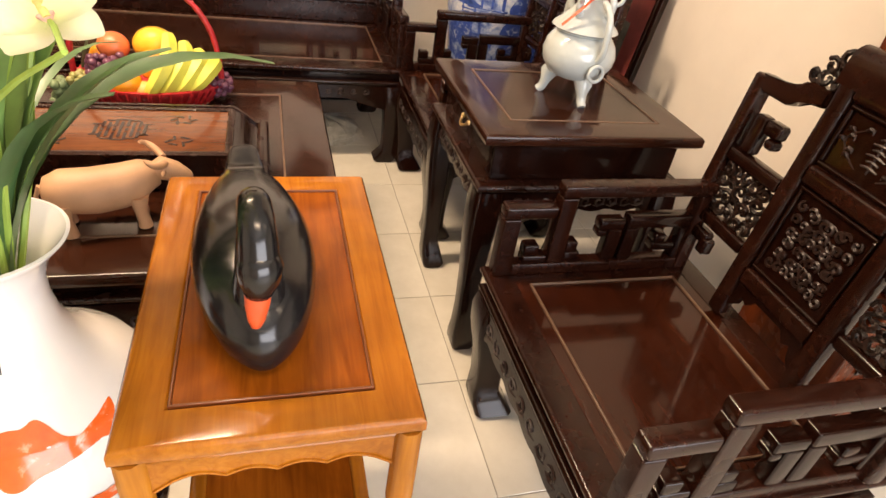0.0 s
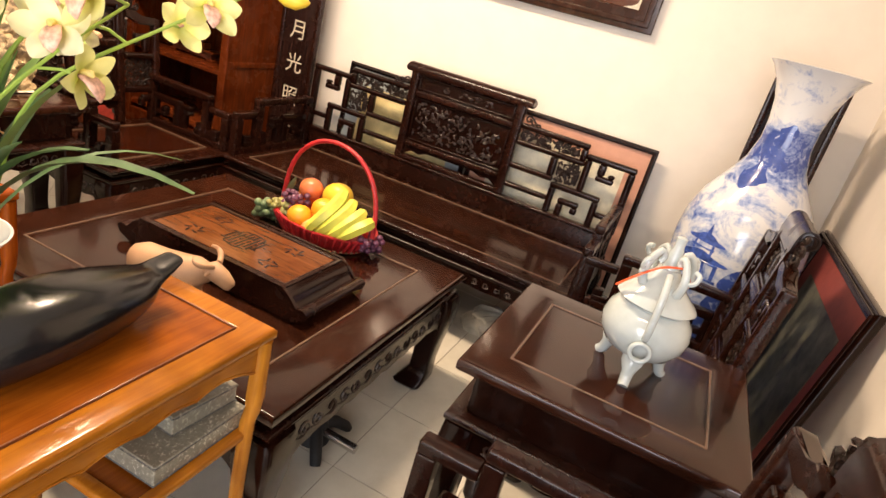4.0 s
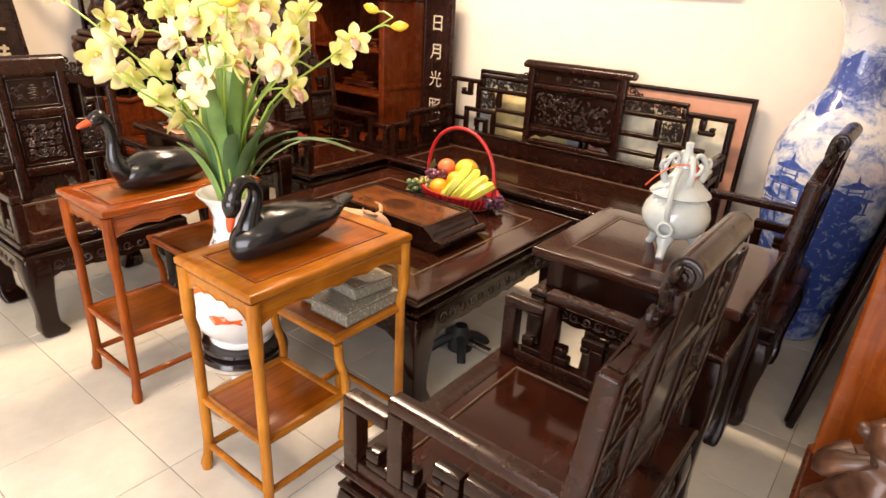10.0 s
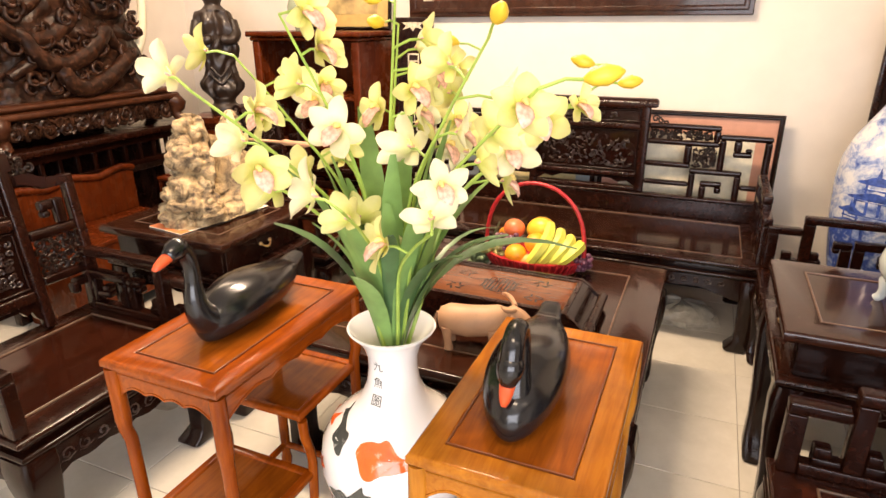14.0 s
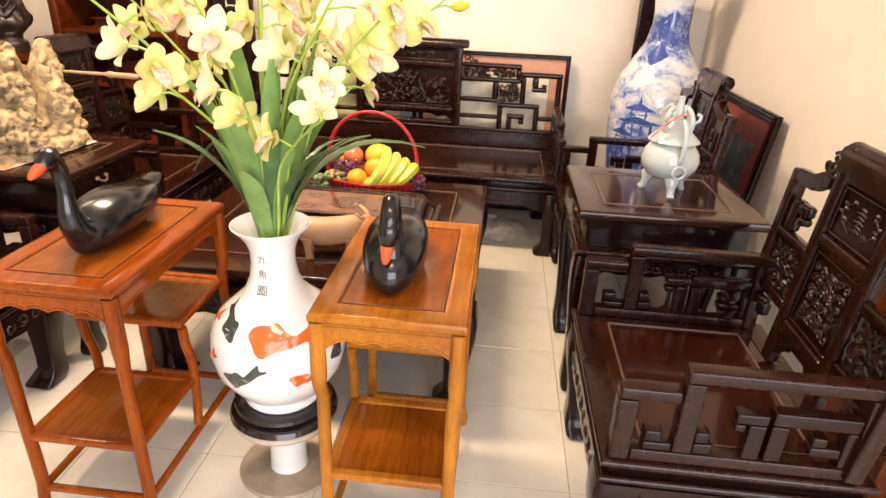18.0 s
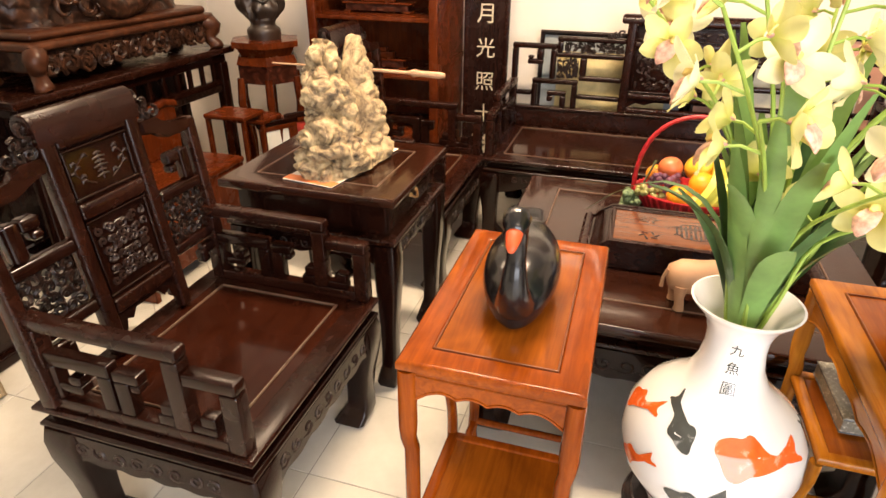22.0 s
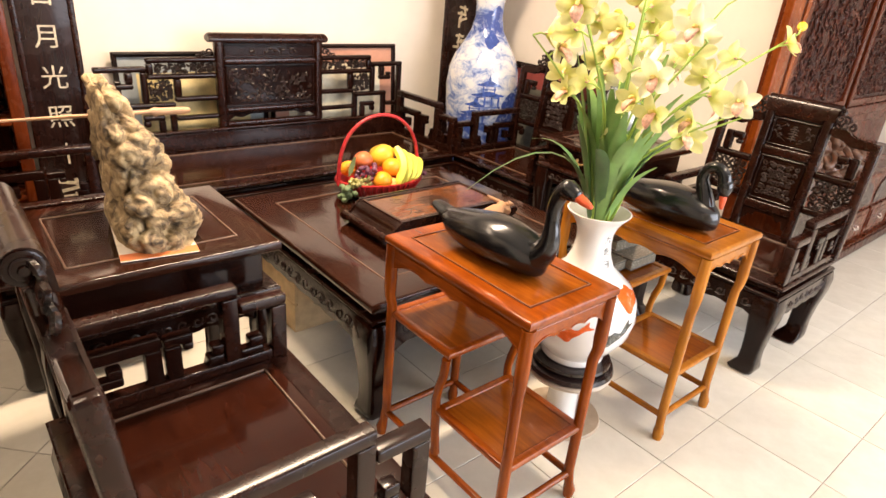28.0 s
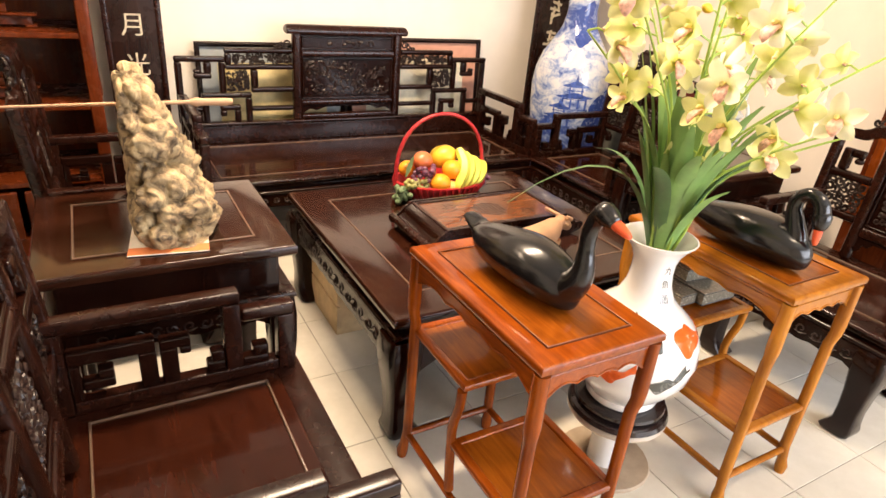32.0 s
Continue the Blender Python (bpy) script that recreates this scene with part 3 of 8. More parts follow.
def scroll_relief(half, z0, z1, y, rows):
    """Curling tendrils, mirrored about the middle, raised from a sunk panel."""
    bm = bmesh.new()
    cols, rows = 4, rows + 1
    for j in range(rows):
        for i in range(cols):
            cz = z0 + (j + 0.5) * (z1 - z0) / rows
            cx = (i + 0.5) * half / cols
            r = 0.62 * min(half / cols, (z1 - z0) / rows)
            w = 1 if (i + j) % 2 else -1
            pts = spiral(cx, cz, r, 1.05, 10, 1.1 * i + 2.1 * j, w)
            pts = [(px + 0.4 * r * math.sin(3 * i + j), pz + 0.3 * r * math.cos(2 * j + i)) for px, pz in pts]
            for s in (-1, 1):
                tube(bm, [(s * px, y - 0.002, pz) for px, pz in pts], [0.0022 + 0.0028 * math.sin(0.3 + 2.6 * k / 10) for k in range(11)], 5)
    for j in range(rows):
        cz = z0 + (j + 0.5) * (z1 - z0) / rows
        tube(bm, [(-half * 0.55, y, cz - 0.008), (-0.012, y, cz + 0.008), (0.012, y, cz + 0.008), (half * 0.55, y, cz - 0.008)], [0.0015, 0.0026, 0.0026, 0.0015], 4)
    return bm


def pierced(x0, x1, z0, z1, corner=False):
    """Openwork of curling stems between bars."""
    bm = bmesh.new()
    x0, x1 = min(x0, x1), max(x0, x1)
    inner = abs(x0) < abs(x1)
    nx, nz = (3, 3) if corner else (5, 4)
    for i in range(nx):
        for j in range(nz):
            if corner and (i if inner else nx - 1 - i) + j > 2:
                continue
            cx, cz = x0 + (i + 0.5) * (x1 - x0) / nx, z0 + (j + 0.5) * (z1 - z0) / nz
            r = 0.66 * min((x1 - x0) / nx, (z1 - z0) / nz)
            pts = [(px, 0.004 * math.sin(2 * i + 3 * j + 0.7 * n), pz) for n, (px, pz) in enumerate(spiral(cx, cz, r, 1.1, 9, 0.8 * i + 1.7 * j, 1 if (i + j) % 2 else -1))]
            tube(bm, pts, [0.0045 + 0.0028 * math.sin(0.4 + 2.4 * n / 9) for n in range(10)], 5)
    if not corner:
        for j in range(nz):
            z = z0 + (j + 0.5) * (z1 - z0) / nz
            tube(bm, [(x0 + (x1 - x0) * n / 8, 0.003, z + 0.009 * math.sin(2.2 * n + j)) for n in range(9)], 0.0042, 5)
    return bm


def side_table(m, label, handle_x=-1):
    """Square table with a drawer box; handle_x: the side of the drawer."""
    t = thing("side_table", m, label, "side table", "carved rosewood side tables")
    A, B, Z = 0.325, 0.29, 0.795
    bm = frame_rect(bmesh.new(), -A, A, -B, B, Z - 0.034, Z, 0.1, 0.007)
    top = part("tabletop", bm, ROSE_TOP, t)
    part("top_panel", one(-A + 0.1, A - 0.1, -B + 0.1, B - 0.1, Z - 0.03, Z - 0.002, 0.001), ROSE_TOP, top)
    part("top_bead", frame_rect(bmesh.new(), -A + 0.096, A - 0.096, -B + 0.096, B - 0.096, Z - 0.01, Z + 0.0015, 0.005, 0.001), BEAD_DIM, top, "worn bead line")
    part("drawer_box", one(-A + 0.045, A - 0.045, -B + 0.04, B - 0.04, Z - 0.15, Z - 0.034, 0.003), ROSE, t)
    part("drawer_front", one(handle_x * (A - 0.04), handle_x * (A - 0.048), -B + 0.06, B - 0.06, Z - 0.14, Z - 0.045, 0.003), ROSE_RAIL, t)
    ring = bmesh.new()
    pts = [(handle_x * (A - 0.034 + 0.010 * math.sin(k * math.pi / 12)), -0.028 + 0.056 * k / 12, Z - 0.085 - 0.016 * math.sin(k * math.pi / 12) ** 0.6) for k in range(13)]
    tube(ring, pts, [0.0032 + 0.0022 * math.sin(k * math.pi / 12) for k in range(13)], 8)
    for y in (-0.028, 0.028):
        tube(ring, [(handle_x * (A - 0.042), y, Z - 0.085), (handle_x * (A - 0.036), y, Z - 0.085), (handle_x * (A - 0.031), y, Z - 0.085)], [0.009, 0.009, 0.004], 8)
    part("handle", ring, BRASS, t, "small brass drop handle")
    part("moulding", frame_rect(bmesh.new(), -A + 0.005, A - 0.005, -B + 0.005, B - 0.005, Z - 0.178, Z - 0.15, 0.06, 0.009), ROSE_RAIL, t)
    za, zm = Z - 0.178, Z - 0.235
    for s in (-1, 1):
        part("apron", apron(bmesh.new(), A - 0.03, s * (B - 0.03), za, zm - 0.06, zm), ROSE, t, "carved apron")
        bm = apron(bmesh.new(), B - 0.03, 0, za, zm - 0.06, zm)
        bmesh.ops.transform(bm, matrix=pose(s * (A - 0.03), 0, 0, 0, 0, 90), verts=bm.verts)
        part("apron", bm, ROSE, t, "carved apron")
        tagged(part("relief", apron_relief(bmesh.new(), A - 0.11, (za + zm) / 2 - 0.006, 0.017, 10, s * (B - 0.019)), RELIEF, t, "raised leaf scrolls"), kind="stuff")
        bm = apron_relief(bmesh.new(), B - 0.1, (za + zm) / 2 - 0.006, 0.017, 9, -s * 0.011)
        bmesh.ops.transform(bm, matrix=pose(s * (A - 0.03), 0, 0, 0, 0, 90), verts=bm.verts)
        tagged(part("relief", bm, RELIEF, t, "raised leaf scrolls"), kind="stuff")
        for q in (-1, 1):
            part("leg", hoof_leg(bmesh.new(), s * (A - 0.015), q * (B - 0.015), -s, -q, za, 0.066), ROSE, t)
    return t


def coffee_table(m):
    t = thing("coffee_table", m, "large low square dark rosewood table with carved aprons", "coffee table")
    A, B, Z = 0.63, 0.592, 0.53
    top = part("tabletop", frame_rect(bmesh.new(), -A, A, -B, B, Z - 0.038, Z, 0.15, 0.008), ROSE_TOP, t)
    part("top_panel", one(-A + 0.15, A - 0.15, -B + 0.15, B - 0.15, Z - 0.034, Z - 0.003, 0.001), ROSE_TOP, top)
    part("top_bead", frame_rect(bmesh.new(), -A + 0.145, A - 0.145, -B + 0.145, B - 0.145, Z - 0.012, Z + 0.0015, 0.006, 0.001), BEAD_DIM, top, "worn bead line")
    part("waist", frame_rect(bmesh.new(), -A + 0.03, A - 0.03, -B + 0.03, B - 0.03, Z - 0.07, Z - 0.038, 0.03, 0.004), ROSE, t)
    part("moulding", frame_rect(bmesh.new(), -A + 0.006, A - 0.006, -B + 0.006, B - 0.006, Z - 0.092, Z - 0.07, 0.05, 0.008), ROSE_RAIL, t)
    za, zm = Z - 0.092, Z - 0.185
    for s in (-1, 1):
        part("apron", apron(bmesh.new(), A - 0.03, s * (B - 0.022), za, zm - 0.09, zm, 0.026, 5), ROSE, t, "carved apron")
        bm = apron(bmesh.new(), B - 0.03, 0, za, zm - 0.09, zm, 0.026, 5)
        bmesh.ops.transform(bm, matrix=pose(s * (A - 0.022), 0, 0, 0, 0, 90), verts=bm.verts)
        part("apron", bm, ROSE, t, "carved apron")
        tagged(part("relief", apron_relief(bmesh.new(), A - 0.13, (za + zm) / 2 - 0.004, 0.026, 15, s * (B - 0.008)), RELIEF, t, "raised leaf scrolls"), kind="stuff")
        bm = apron_relief(bmesh.new(), B - 0.13, (za + zm) / 2 - 0.004, 0.026, 14, -s * 0.014)
        bmesh.ops.transform(bm, matrix=pose(s * (A - 0.022), 0, 0, 0, 0, 90), verts=bm.verts)
        tagged(part("relief", bm, RELIEF, t, "raised leaf scrolls"), kind="stuff")
        for q in (-1, 1):
            part("leg", hoof_leg(bmesh.new(), s * (A - 0.004), q * (B - 0.004), -s, -q, za, 0.1), ROSE, t)
    return t


def bench(m):
    """Long bench; its back is at y 0, its seat reaches to -y."""
    t = thing("long_bench", m, "long carved dark rosewood bench with a stepped back, against the wall", "bench")
    W, D, Z = 1.0, 0.74, 0.485
    top = part("seat_frame", frame_rect(bmesh.new(), -W, W, -D, 0, Z - 0.032, Z - 0.004, 0.1, 0.008), ROSE_RAIL, t)
    part("seat_panel", one(-W + 0.1, W - 0.1, -D + 0.1, -0.1, Z - 0.03, Z - 0.008, 0.001), ROSE_TOP, t)
    part("seat_bead", frame_rect(bmesh.new(), -W + 0.097, W - 0.097, -D + 0.097, -0.097, Z - 0.012, Z - 0.002, 0.005, 0.001), BEAD_DIM, t, "worn bead line")
    part("waist", frame_rect(bmesh.new(), -W + 0.025, W - 0.025, -D + 0.025, -0.025, Z - 0.065, Z - 0.032, 0.03, 0.004), ROSE, t)
    part("moulding", frame_rect(bmesh.new(), -W + 0.003, W - 0.003, -D + 0.003, -0.003, Z - 0.088, Z - 0.063, 0.05, 0.008), ROSE, t)
    za, zm = Z - 0.088, Z - 0.165
    part("apron", apron(bmesh.new(), W - 0.05, -D + 0.02, za, zm - 0.045, zm + 0.025, 0.024, 9), ROSE, t, "carved front apron")
    tagged(part("relief", apron_relief(bmesh.new(), W - 0.15, (za + zm) / 2 + 0.011, 0.014, 30, -D + 0.007), RELIEF, t, "raised leaf scrolls"), kind="stuff")
    part("apron", apron(bmesh.new(), W - 0.05, -0.02, za, zm - 0.06, zm, 0.024, 9), ROSE, t, "carved apron")
    for s in (-1, 1):
        bm = apron(bmesh.new(), D / 2 - 0.03, 0, za, zm - 0.06, zm)
        bmesh.ops.transform(bm, matrix=pose(s * (W - 0.02), -D / 2, 0, 0, 0, 90), verts=bm.verts)
        part("apron", bm, ROSE, t, "carved apron")
        for y, q in ((0, -1), (-D, 1)):
            part("leg", hoof_leg(bmesh.new(), s * W, y, -s, q, za, 0.085), ROSE, t)
        arm_of(t, s * (W - 0.025), -D + 0.03, -0.06, Z - 0.006, 0.3)
    y = -0.03
    # solid lower rail under the back
    bm = bmesh.new()
    box(bm, -W + 0.02, W - 0.02, y - 0.02, y + 0.02, Z - 0.004, Z + 0.1, 0.006)
    box(bm, -W + 0.02, W - 0.02, y - 0.028, y + 0.024, Z + 0.1, Z + 0.122, 0.006)
    part("back_rail", bm, ROSE_RAIL, t)
    z0, zt = Z + 0.122, 1.148
    hw = 0.35
    for a, b in ((-hw, -hw + 0.05), (hw - 0.05, hw)):
        part("back_stile", one(a, b, y - 0.026, y + 0.022, z0, zt - 0.03, 0.008), ROSE_RAIL, t)
    for a, b in ((z0, z0 + 0.03), (z0 + 0.085, z0 + 0.115), (zt - 0.17, zt - 0.135), (zt - 0.05, zt - 0.03)):
        centre = part("back_crossrail", one(-hw + 0.05, hw - 0.05, y - 0.026, y + 0.022, a, b, 0.006), ROSE_RAIL, t)
    for a, b, n in ((z0 + 0.115, zt - 0.17, 190), (zt - 0.135, zt - 0.05, 0)):
        bm = one(-hw + 0.05, hw - 0.05, y - 0.004, y + 0.012, a, b, 0)
        for p, q in ((-hw + 0.055, -hw + 0.067), (hw - 0.067, hw - 0.055)):
            part("panel_moulding", one(p, q, y - 0.014, y - 0.003, a + 0.0155, b - 0.0155, 0.003), ROSE, centre)
        for p, q in ((a + 0.004, a + 0.015), (b - 0.015, b - 0.004)):
            part("panel_moulding", one(-hw + 0.055, hw - 0.055, y - 0.014, y - 0.003, p, q, 0.003), ROSE, centre)
        part("carved_panel", bm, ROSE, centre, "sunk back panel")
        if n:
            tagged(part("relief", relief(-hw + 0.08, hw - 0.08, a + 0.03, b - 0.03, y - 0.004, n), RELIEF, centre, "raised floral carving"), kind="stuff")
        else:
            tagged(part("relief", relief(-0.16, 0.16, a + 0.03, b - 0.03, y - 0.004, 18), RELIEF, centre, "raised scroll carving"), kind="stuff")
    part("splat_apron", prism(bmesh.new(), [(-0.3, z0 + 0.085), (-0.3, z0 + 0.03), (-0.25, z0 + 0.06), (-0.2, z0 + 0.05), (-0.15, z0 + 0.07), (0.15, z0 + 0.07), (0.2, z0 + 0.05), (0.25, z0 + 0.06), (0.3, z0 + 0.03), (0.3, z0 + 0.085)], y - 0.01, y + 0.01), ROSE, centre)
    prof = [(-0.026, zt - 0.042), (-0.03, zt - 0.026), (-0.024, zt - 0.008), (-0.006, zt + 0.006), (0.018, zt + 0.008), (0.04, zt - 0.002), (0.05, zt - 0.022), (0.044, zt - 0.042), (0.026, zt - 0.048), (0.018, zt - 0.036), (0.004, zt - 0.042)]
    part("crest_roll", loft(bmesh.new(), [[(x, y + a, zt - 0.02 + k * (b - zt + 0.02)) for a, b in prof] for x, k in ((-hw - 0.036, 0.55), (-hw - 0.032, 0.8), (-hw - 0.022, 1.0), (hw + 0.022, 1.0), (hw + 0.032, 0.8), (hw + 0.036, 0.55))]), ROSE_RAIL, t, "rolled crest rail")
    # stepped lattice wings
    bars = ((0.35, 0.735, 0.992, 1.022), (0.70, 0.735, 0.932, 0.992), (0.35, 0.735, 0.903, 0.932), (0.735, 1.0, 0.945, 0.976), (0.963, 1.0, 0.607, 0.945), (0.555, 0.595, 0.803, 0.903), (0.35, 0.595, 0.773, 0.803), (0.735, 0.77, 0.775, 0.945), (0.81, 0.85, 0.885, 0.945), (0.81, 0.905, 0.855, 0.885), (0.87, 0.905, 0.885, 0.905), (0.595, 0.87, 0.745, 0.775), (0.835, 0.87, 0.607, 0.745), (0.66, 0.695, 0.607, 0.675), (0.66, 0.775, 0.675, 0.705), (0.74, 0.775, 0.64, 0.675), (0.87, 0.963, 0.67, 0.698), (0.35, 0.595, 0.665, 0.692), (0.595, 0.63, 0.607, 0.745))
    for s in (-1, 1):
        bm = bmesh.new()
        for x0, x1, a, b in bars:
            box(bm, s * x0, s * x1, y - 0.02, y + 0.016, a, b, 0.007)
        wing = part("back_wing", bm, ROSE, t, "open angular lattice wing")
        tagged(part("carved_panel", relief(min(s * 0.36, s * 0.69), max(s * 0.36, s * 0.69), 0.938, 0.986, y + 0.002, 130), CARVED_FINE, wing, "pierced floral strip"), kind="stuff")
        tagged(part("carved_panel", relief(min(s * 0.605, s * 0.725), max(s * 0.605, s * 0.725), 0.785, 0.895, y + 0.002, 110), CARVED_FINE, wing, "pierced floral panel"), kind="stuff")
        bm = bmesh.new()
        for k in range(3):
            tube(bm, [(p, y, q) for p, q in spiral(s * (0.38 + 0.03 * k), 1.045 - 0.008 * k, 0.022 - 0.004 * k, 1.1, 9, 0.5 + k)], 0.006, 5)
        part("corner_scroll", bm, CARVED_FINE, wing, "carved cloud scroll")
    return t


def plant_stand(m, mat, leg_mat, label):
    """Two-shelf stand: high shelf behind, low shelf in front."""
    t = thing("plant_stand", m, label, "plant stand", "pair of plant stands")
    A, B, Z = 0.1875, 0.318, 0.80
    top = part("tabletop", frame_rect(bmesh.new(), -A, A, -B, B, Z - 0.03, Z, 0.062, 0.007), mat, t)
    part("top_panel", one(-A + 0.062, A - 0.062, -B + 0.062, B - 0.062, Z - 0.028, Z - 0.003, 0.002), STAND_PANEL, top, "darker inset panel")
    part("top_bead", frame_rect(bmesh.new(), -A + 0.06, A - 0.06, -B + 0.06, B - 0.06, Z - 0.012, Z + 0.001, 0.004, 0.001), STAND_LINE, top)
    for s in (-1, 1):
        bm = scallop(bmesh.new(), A - 0.03, s * (B - 0.022), Z - 0.03, Z - 0.088)
        part("apron", bm, mat, t, "scalloped apron")
        bm = scallop(bmesh.new(), B - 0.03, 0, Z - 0.03, Z - 0.088)
        bmesh.ops.transform(bm, matrix=pose(s * (A - 0.022), 0, 0, 0, 0, 90), verts=bm.verts)
        part("apron", bm, mat, t, "scalloped apron")
        for q in (-1, 1):
            x, y = s * (A - 0.018), q * (B - 0.018)
            path = [(x, y, Z - 0.03), (x, y, 0.62), (x, y, 0.585), (x - s * 0.006, y - q * 0.006, 0.55), (x - s * 0.006, y - q * 0.006, 0.12), (x, y, 0.06), (x + s * 0.004, y + q * 0.004, 0.03), (x + s * 0.004, y + q * 0.004, 0.0)]
            part("leg", tube(bmesh.new(), path[::-1], [0.017, 0.021, 0.016, 0.0175, 0.0175, 0.018, 0.021, 0.02], 10), leg_mat, t)
        x = s * (A - 0.024)
        path = [(x, 0.0, 0.50), (x, 0.004, 0.44), (x, 0.022, 0.38), (x, 0.03, 0.33), (x, 0.022, 0.2), (x, 0.01, 0.12)]
        part("mid_post", tube(bmesh.new(), path[::-1], 0.015, 8), leg_mat, t)
    e = A - 0.016
    bm = frame_rect(bmesh.new(), -e, e, -0.02, B - 0.012, 0.505, 0.53, 0.03, 0.006)
    sh = part("upper_shelf", bm, mat, t)
    # darker panel wood: the dimness under the top is put into the colour
    part("shelf_panel", one(-e + 0.03, e - 0.03, 0.01, B - 0.042, 0.508, 0.524, 0.001), STAND_PANEL, sh)
    bm = frame_rect(bmesh.new(), -e, e, -B + 0.012, 0.03, 0.278, 0.303, 0.03, 0.006)
    sh = part("lower_shelf", bm, mat, t)
    # same darker wood, shelf shade in the colour here too
    part("shelf_panel", one(-e + 0.03, e - 0.03, -B + 0.042, 0.0, 0.281, 0.297, 0.001), STAND_PANEL, sh)
    for s in (-1, 1):
        part("stretcher", tube(bmesh.new(), [(s * (A - 0.024), -B + 0.02, 0.1), (s * (A - 0.024), 0.05, 0.1), (s * (A - 0.024), B - 0.02, 0.1)], 0.012, 8), mat, t)
        part("stretcher", tube(bmesh.new(), [(-A + 0.02, s * (B - 0.024), 0.1), (0, s * (B - 0.024), 0.1), (A - 0.02, s * (B - 0.024), 0.1)], 0.012, 8), mat, t)
    return t


def scallop(bm, half, y, z_top, z_low):
    low = []
    n = 30
    for i in range(n + 1):
        u = 1 - 2 * i / n
        a = abs(u)
        z = z_low + 0.010 * (abs(math.sin(a * 2.5 * math.pi)) if a < 0.8 else 0) - (0.024 * (a - 0.8) / 0.2 if a > 0.8 else 0)
        low.append((u * half, z))
    prism(bm, [(-half, z_top), (half, z_top)] + low, y - 0.008, y + 0.008)
    for sy in (-0.0085, 0.0085):
        tube(bm, [(p, y + sy, q + 0.0055) for p, q in low], 0.0026, 5)
        tube(bm, [(-half, y + sy, z_top - 0.012), (half, y + sy, z_top - 0.012)], 0.002, 5)
    return bm


BRASS = plain("aged_brass", (0.75, 0.52, 0.25), 0.3, 1.0)
STAND_LINE = plain("stand_bead_line", (0.16, 0.045, 0.012), 0.3)
first = chair(at(-1.345, -0.98, 0, 0, 0, 90), "dark rosewood armchair with carved back panels beside the side table")
for cx, cy, rz in ((-1.36, 0.58, 90), (1.21, -0.955, -90), (1.25, 0.55, -90)):
    copy_thing(first, pose(K * cx, K * cy, 0, 0, 0, rz))
side_table(at(-1.315, -0.24, 0), "dark rosewood side table with drawer, holding a gnarled rock", 1)
side_table(at(1.212, -0.167, 0), "dark rosewood side table with drawer, holding a porcelain burner", -1)
coffee_table(at(-0.085, -0.033, 0))
bench(at(-0.035, 1.61, 0))
plant_stand(at(-0.505, -0.968, 0), STAND_RED, LEG_RED, "reddish polished wood plant stand with a black swan on top")
plant_stand(at(0.357, -0.985, 0), STAND_GOLD, LEG_GOLD, "golden polished wood plant stand with a black swan and books")

# ---- things on and round the table group ----
BLACK = plain("black_lacquer", (0.006, 0.006, 0.007), 0.21, 0, 0.3, 12.0, 0.02, 0.14)
BEAK = plain("orange_red_paint", (0.62, 0.085, 0.025), 0.35, 0, 0.12, 30.0)
WHITE = plain("white_porcelain", (0.80, 0.79, 0.76), 0.12, 0, 0.02, 5.0, 0.0, 0.5)
CELADON = plain("pale_celadon_glaze", (0.45, 0.50, 0.495), 0.12, 0, 0.06, 25.0, 0.02, 0.6)
GREEN_GLAZE = plain("grey_green_glaze", (0.30, 0.35, 0.24), 0.15, 0, 0.1, 20.0, 0.0, 0.5)


def brushed(name, deep, pale, scale):
    """Brush paint that thins out over white glaze."""
    m, nt, b = nodes_of(name)
    n = tex_noise(nt, coords(nt), scale, 6, 0.65, 0.6)
    nt.links.new(ramp(nt, n, [(0.36, deep), (0.56, tuple(1.25 * c for c in deep)), (0.68, pale)]), b.inputs["Base Color"])
    b.inputs["Roughness"].default_value = 0.15
    b.inputs["Coat Weight"].default_value = 0.4
    return m


KOI = brushed("orange_koi_paint", (0.68, 0.11, 0.02), (0.80, 0.52, 0.36), 22.0)
INK = brushed("grey_black_ink", (0.045, 0.05, 0.045), (0.42, 0.42, 0.40), 20.0)

def petal_material(name, edge, heart):
    """Silk petal: greener at the heart, paler and veined towards the edge."""
    m, nt, b = nodes_of(name)
    ln = nt.nodes.new("ShaderNodeVectorMath")
    ln.operation = "LENGTH"
    nt.links.new(coords(nt, (14, 14, 14)), ln.inputs[0])
    add = nt.nodes.new("ShaderNodeMath")
    add.operation = "MULTIPLY_ADD"
    add.inputs[1].default_value = 0.35
    nt.links.new(tex_noise(nt, coords(nt), 60.0, 5), add.inputs[0])
    nt.links.new(ln.outputs["Value"], add.inputs[2])
    col = ramp(nt, add.outputs[0], [(0.25, heart), (0.7, edge), (1.0, tuple(0.9 * c for c in edge))])
    nt.links.new(col, b.inputs["Base Color"])
    b.inputs["Roughness"].default_value = 0.5
    thin = nt.nodes.new("ShaderNodeBsdfTranslucent")
    nt.links.new(col, thin.inputs["Color"])
    both = nt.nodes.new("ShaderNodeMixShader")
    both.inputs[0].default_value = 0.38
    nt.links.new(b.outputs[0], both.inputs[1])
    nt.links.new(thin.outputs[0], both.inputs[2])
    nt.links.new(both.outputs[0], nt.nodes["Material Output"].inputs["Surface"])
    return m


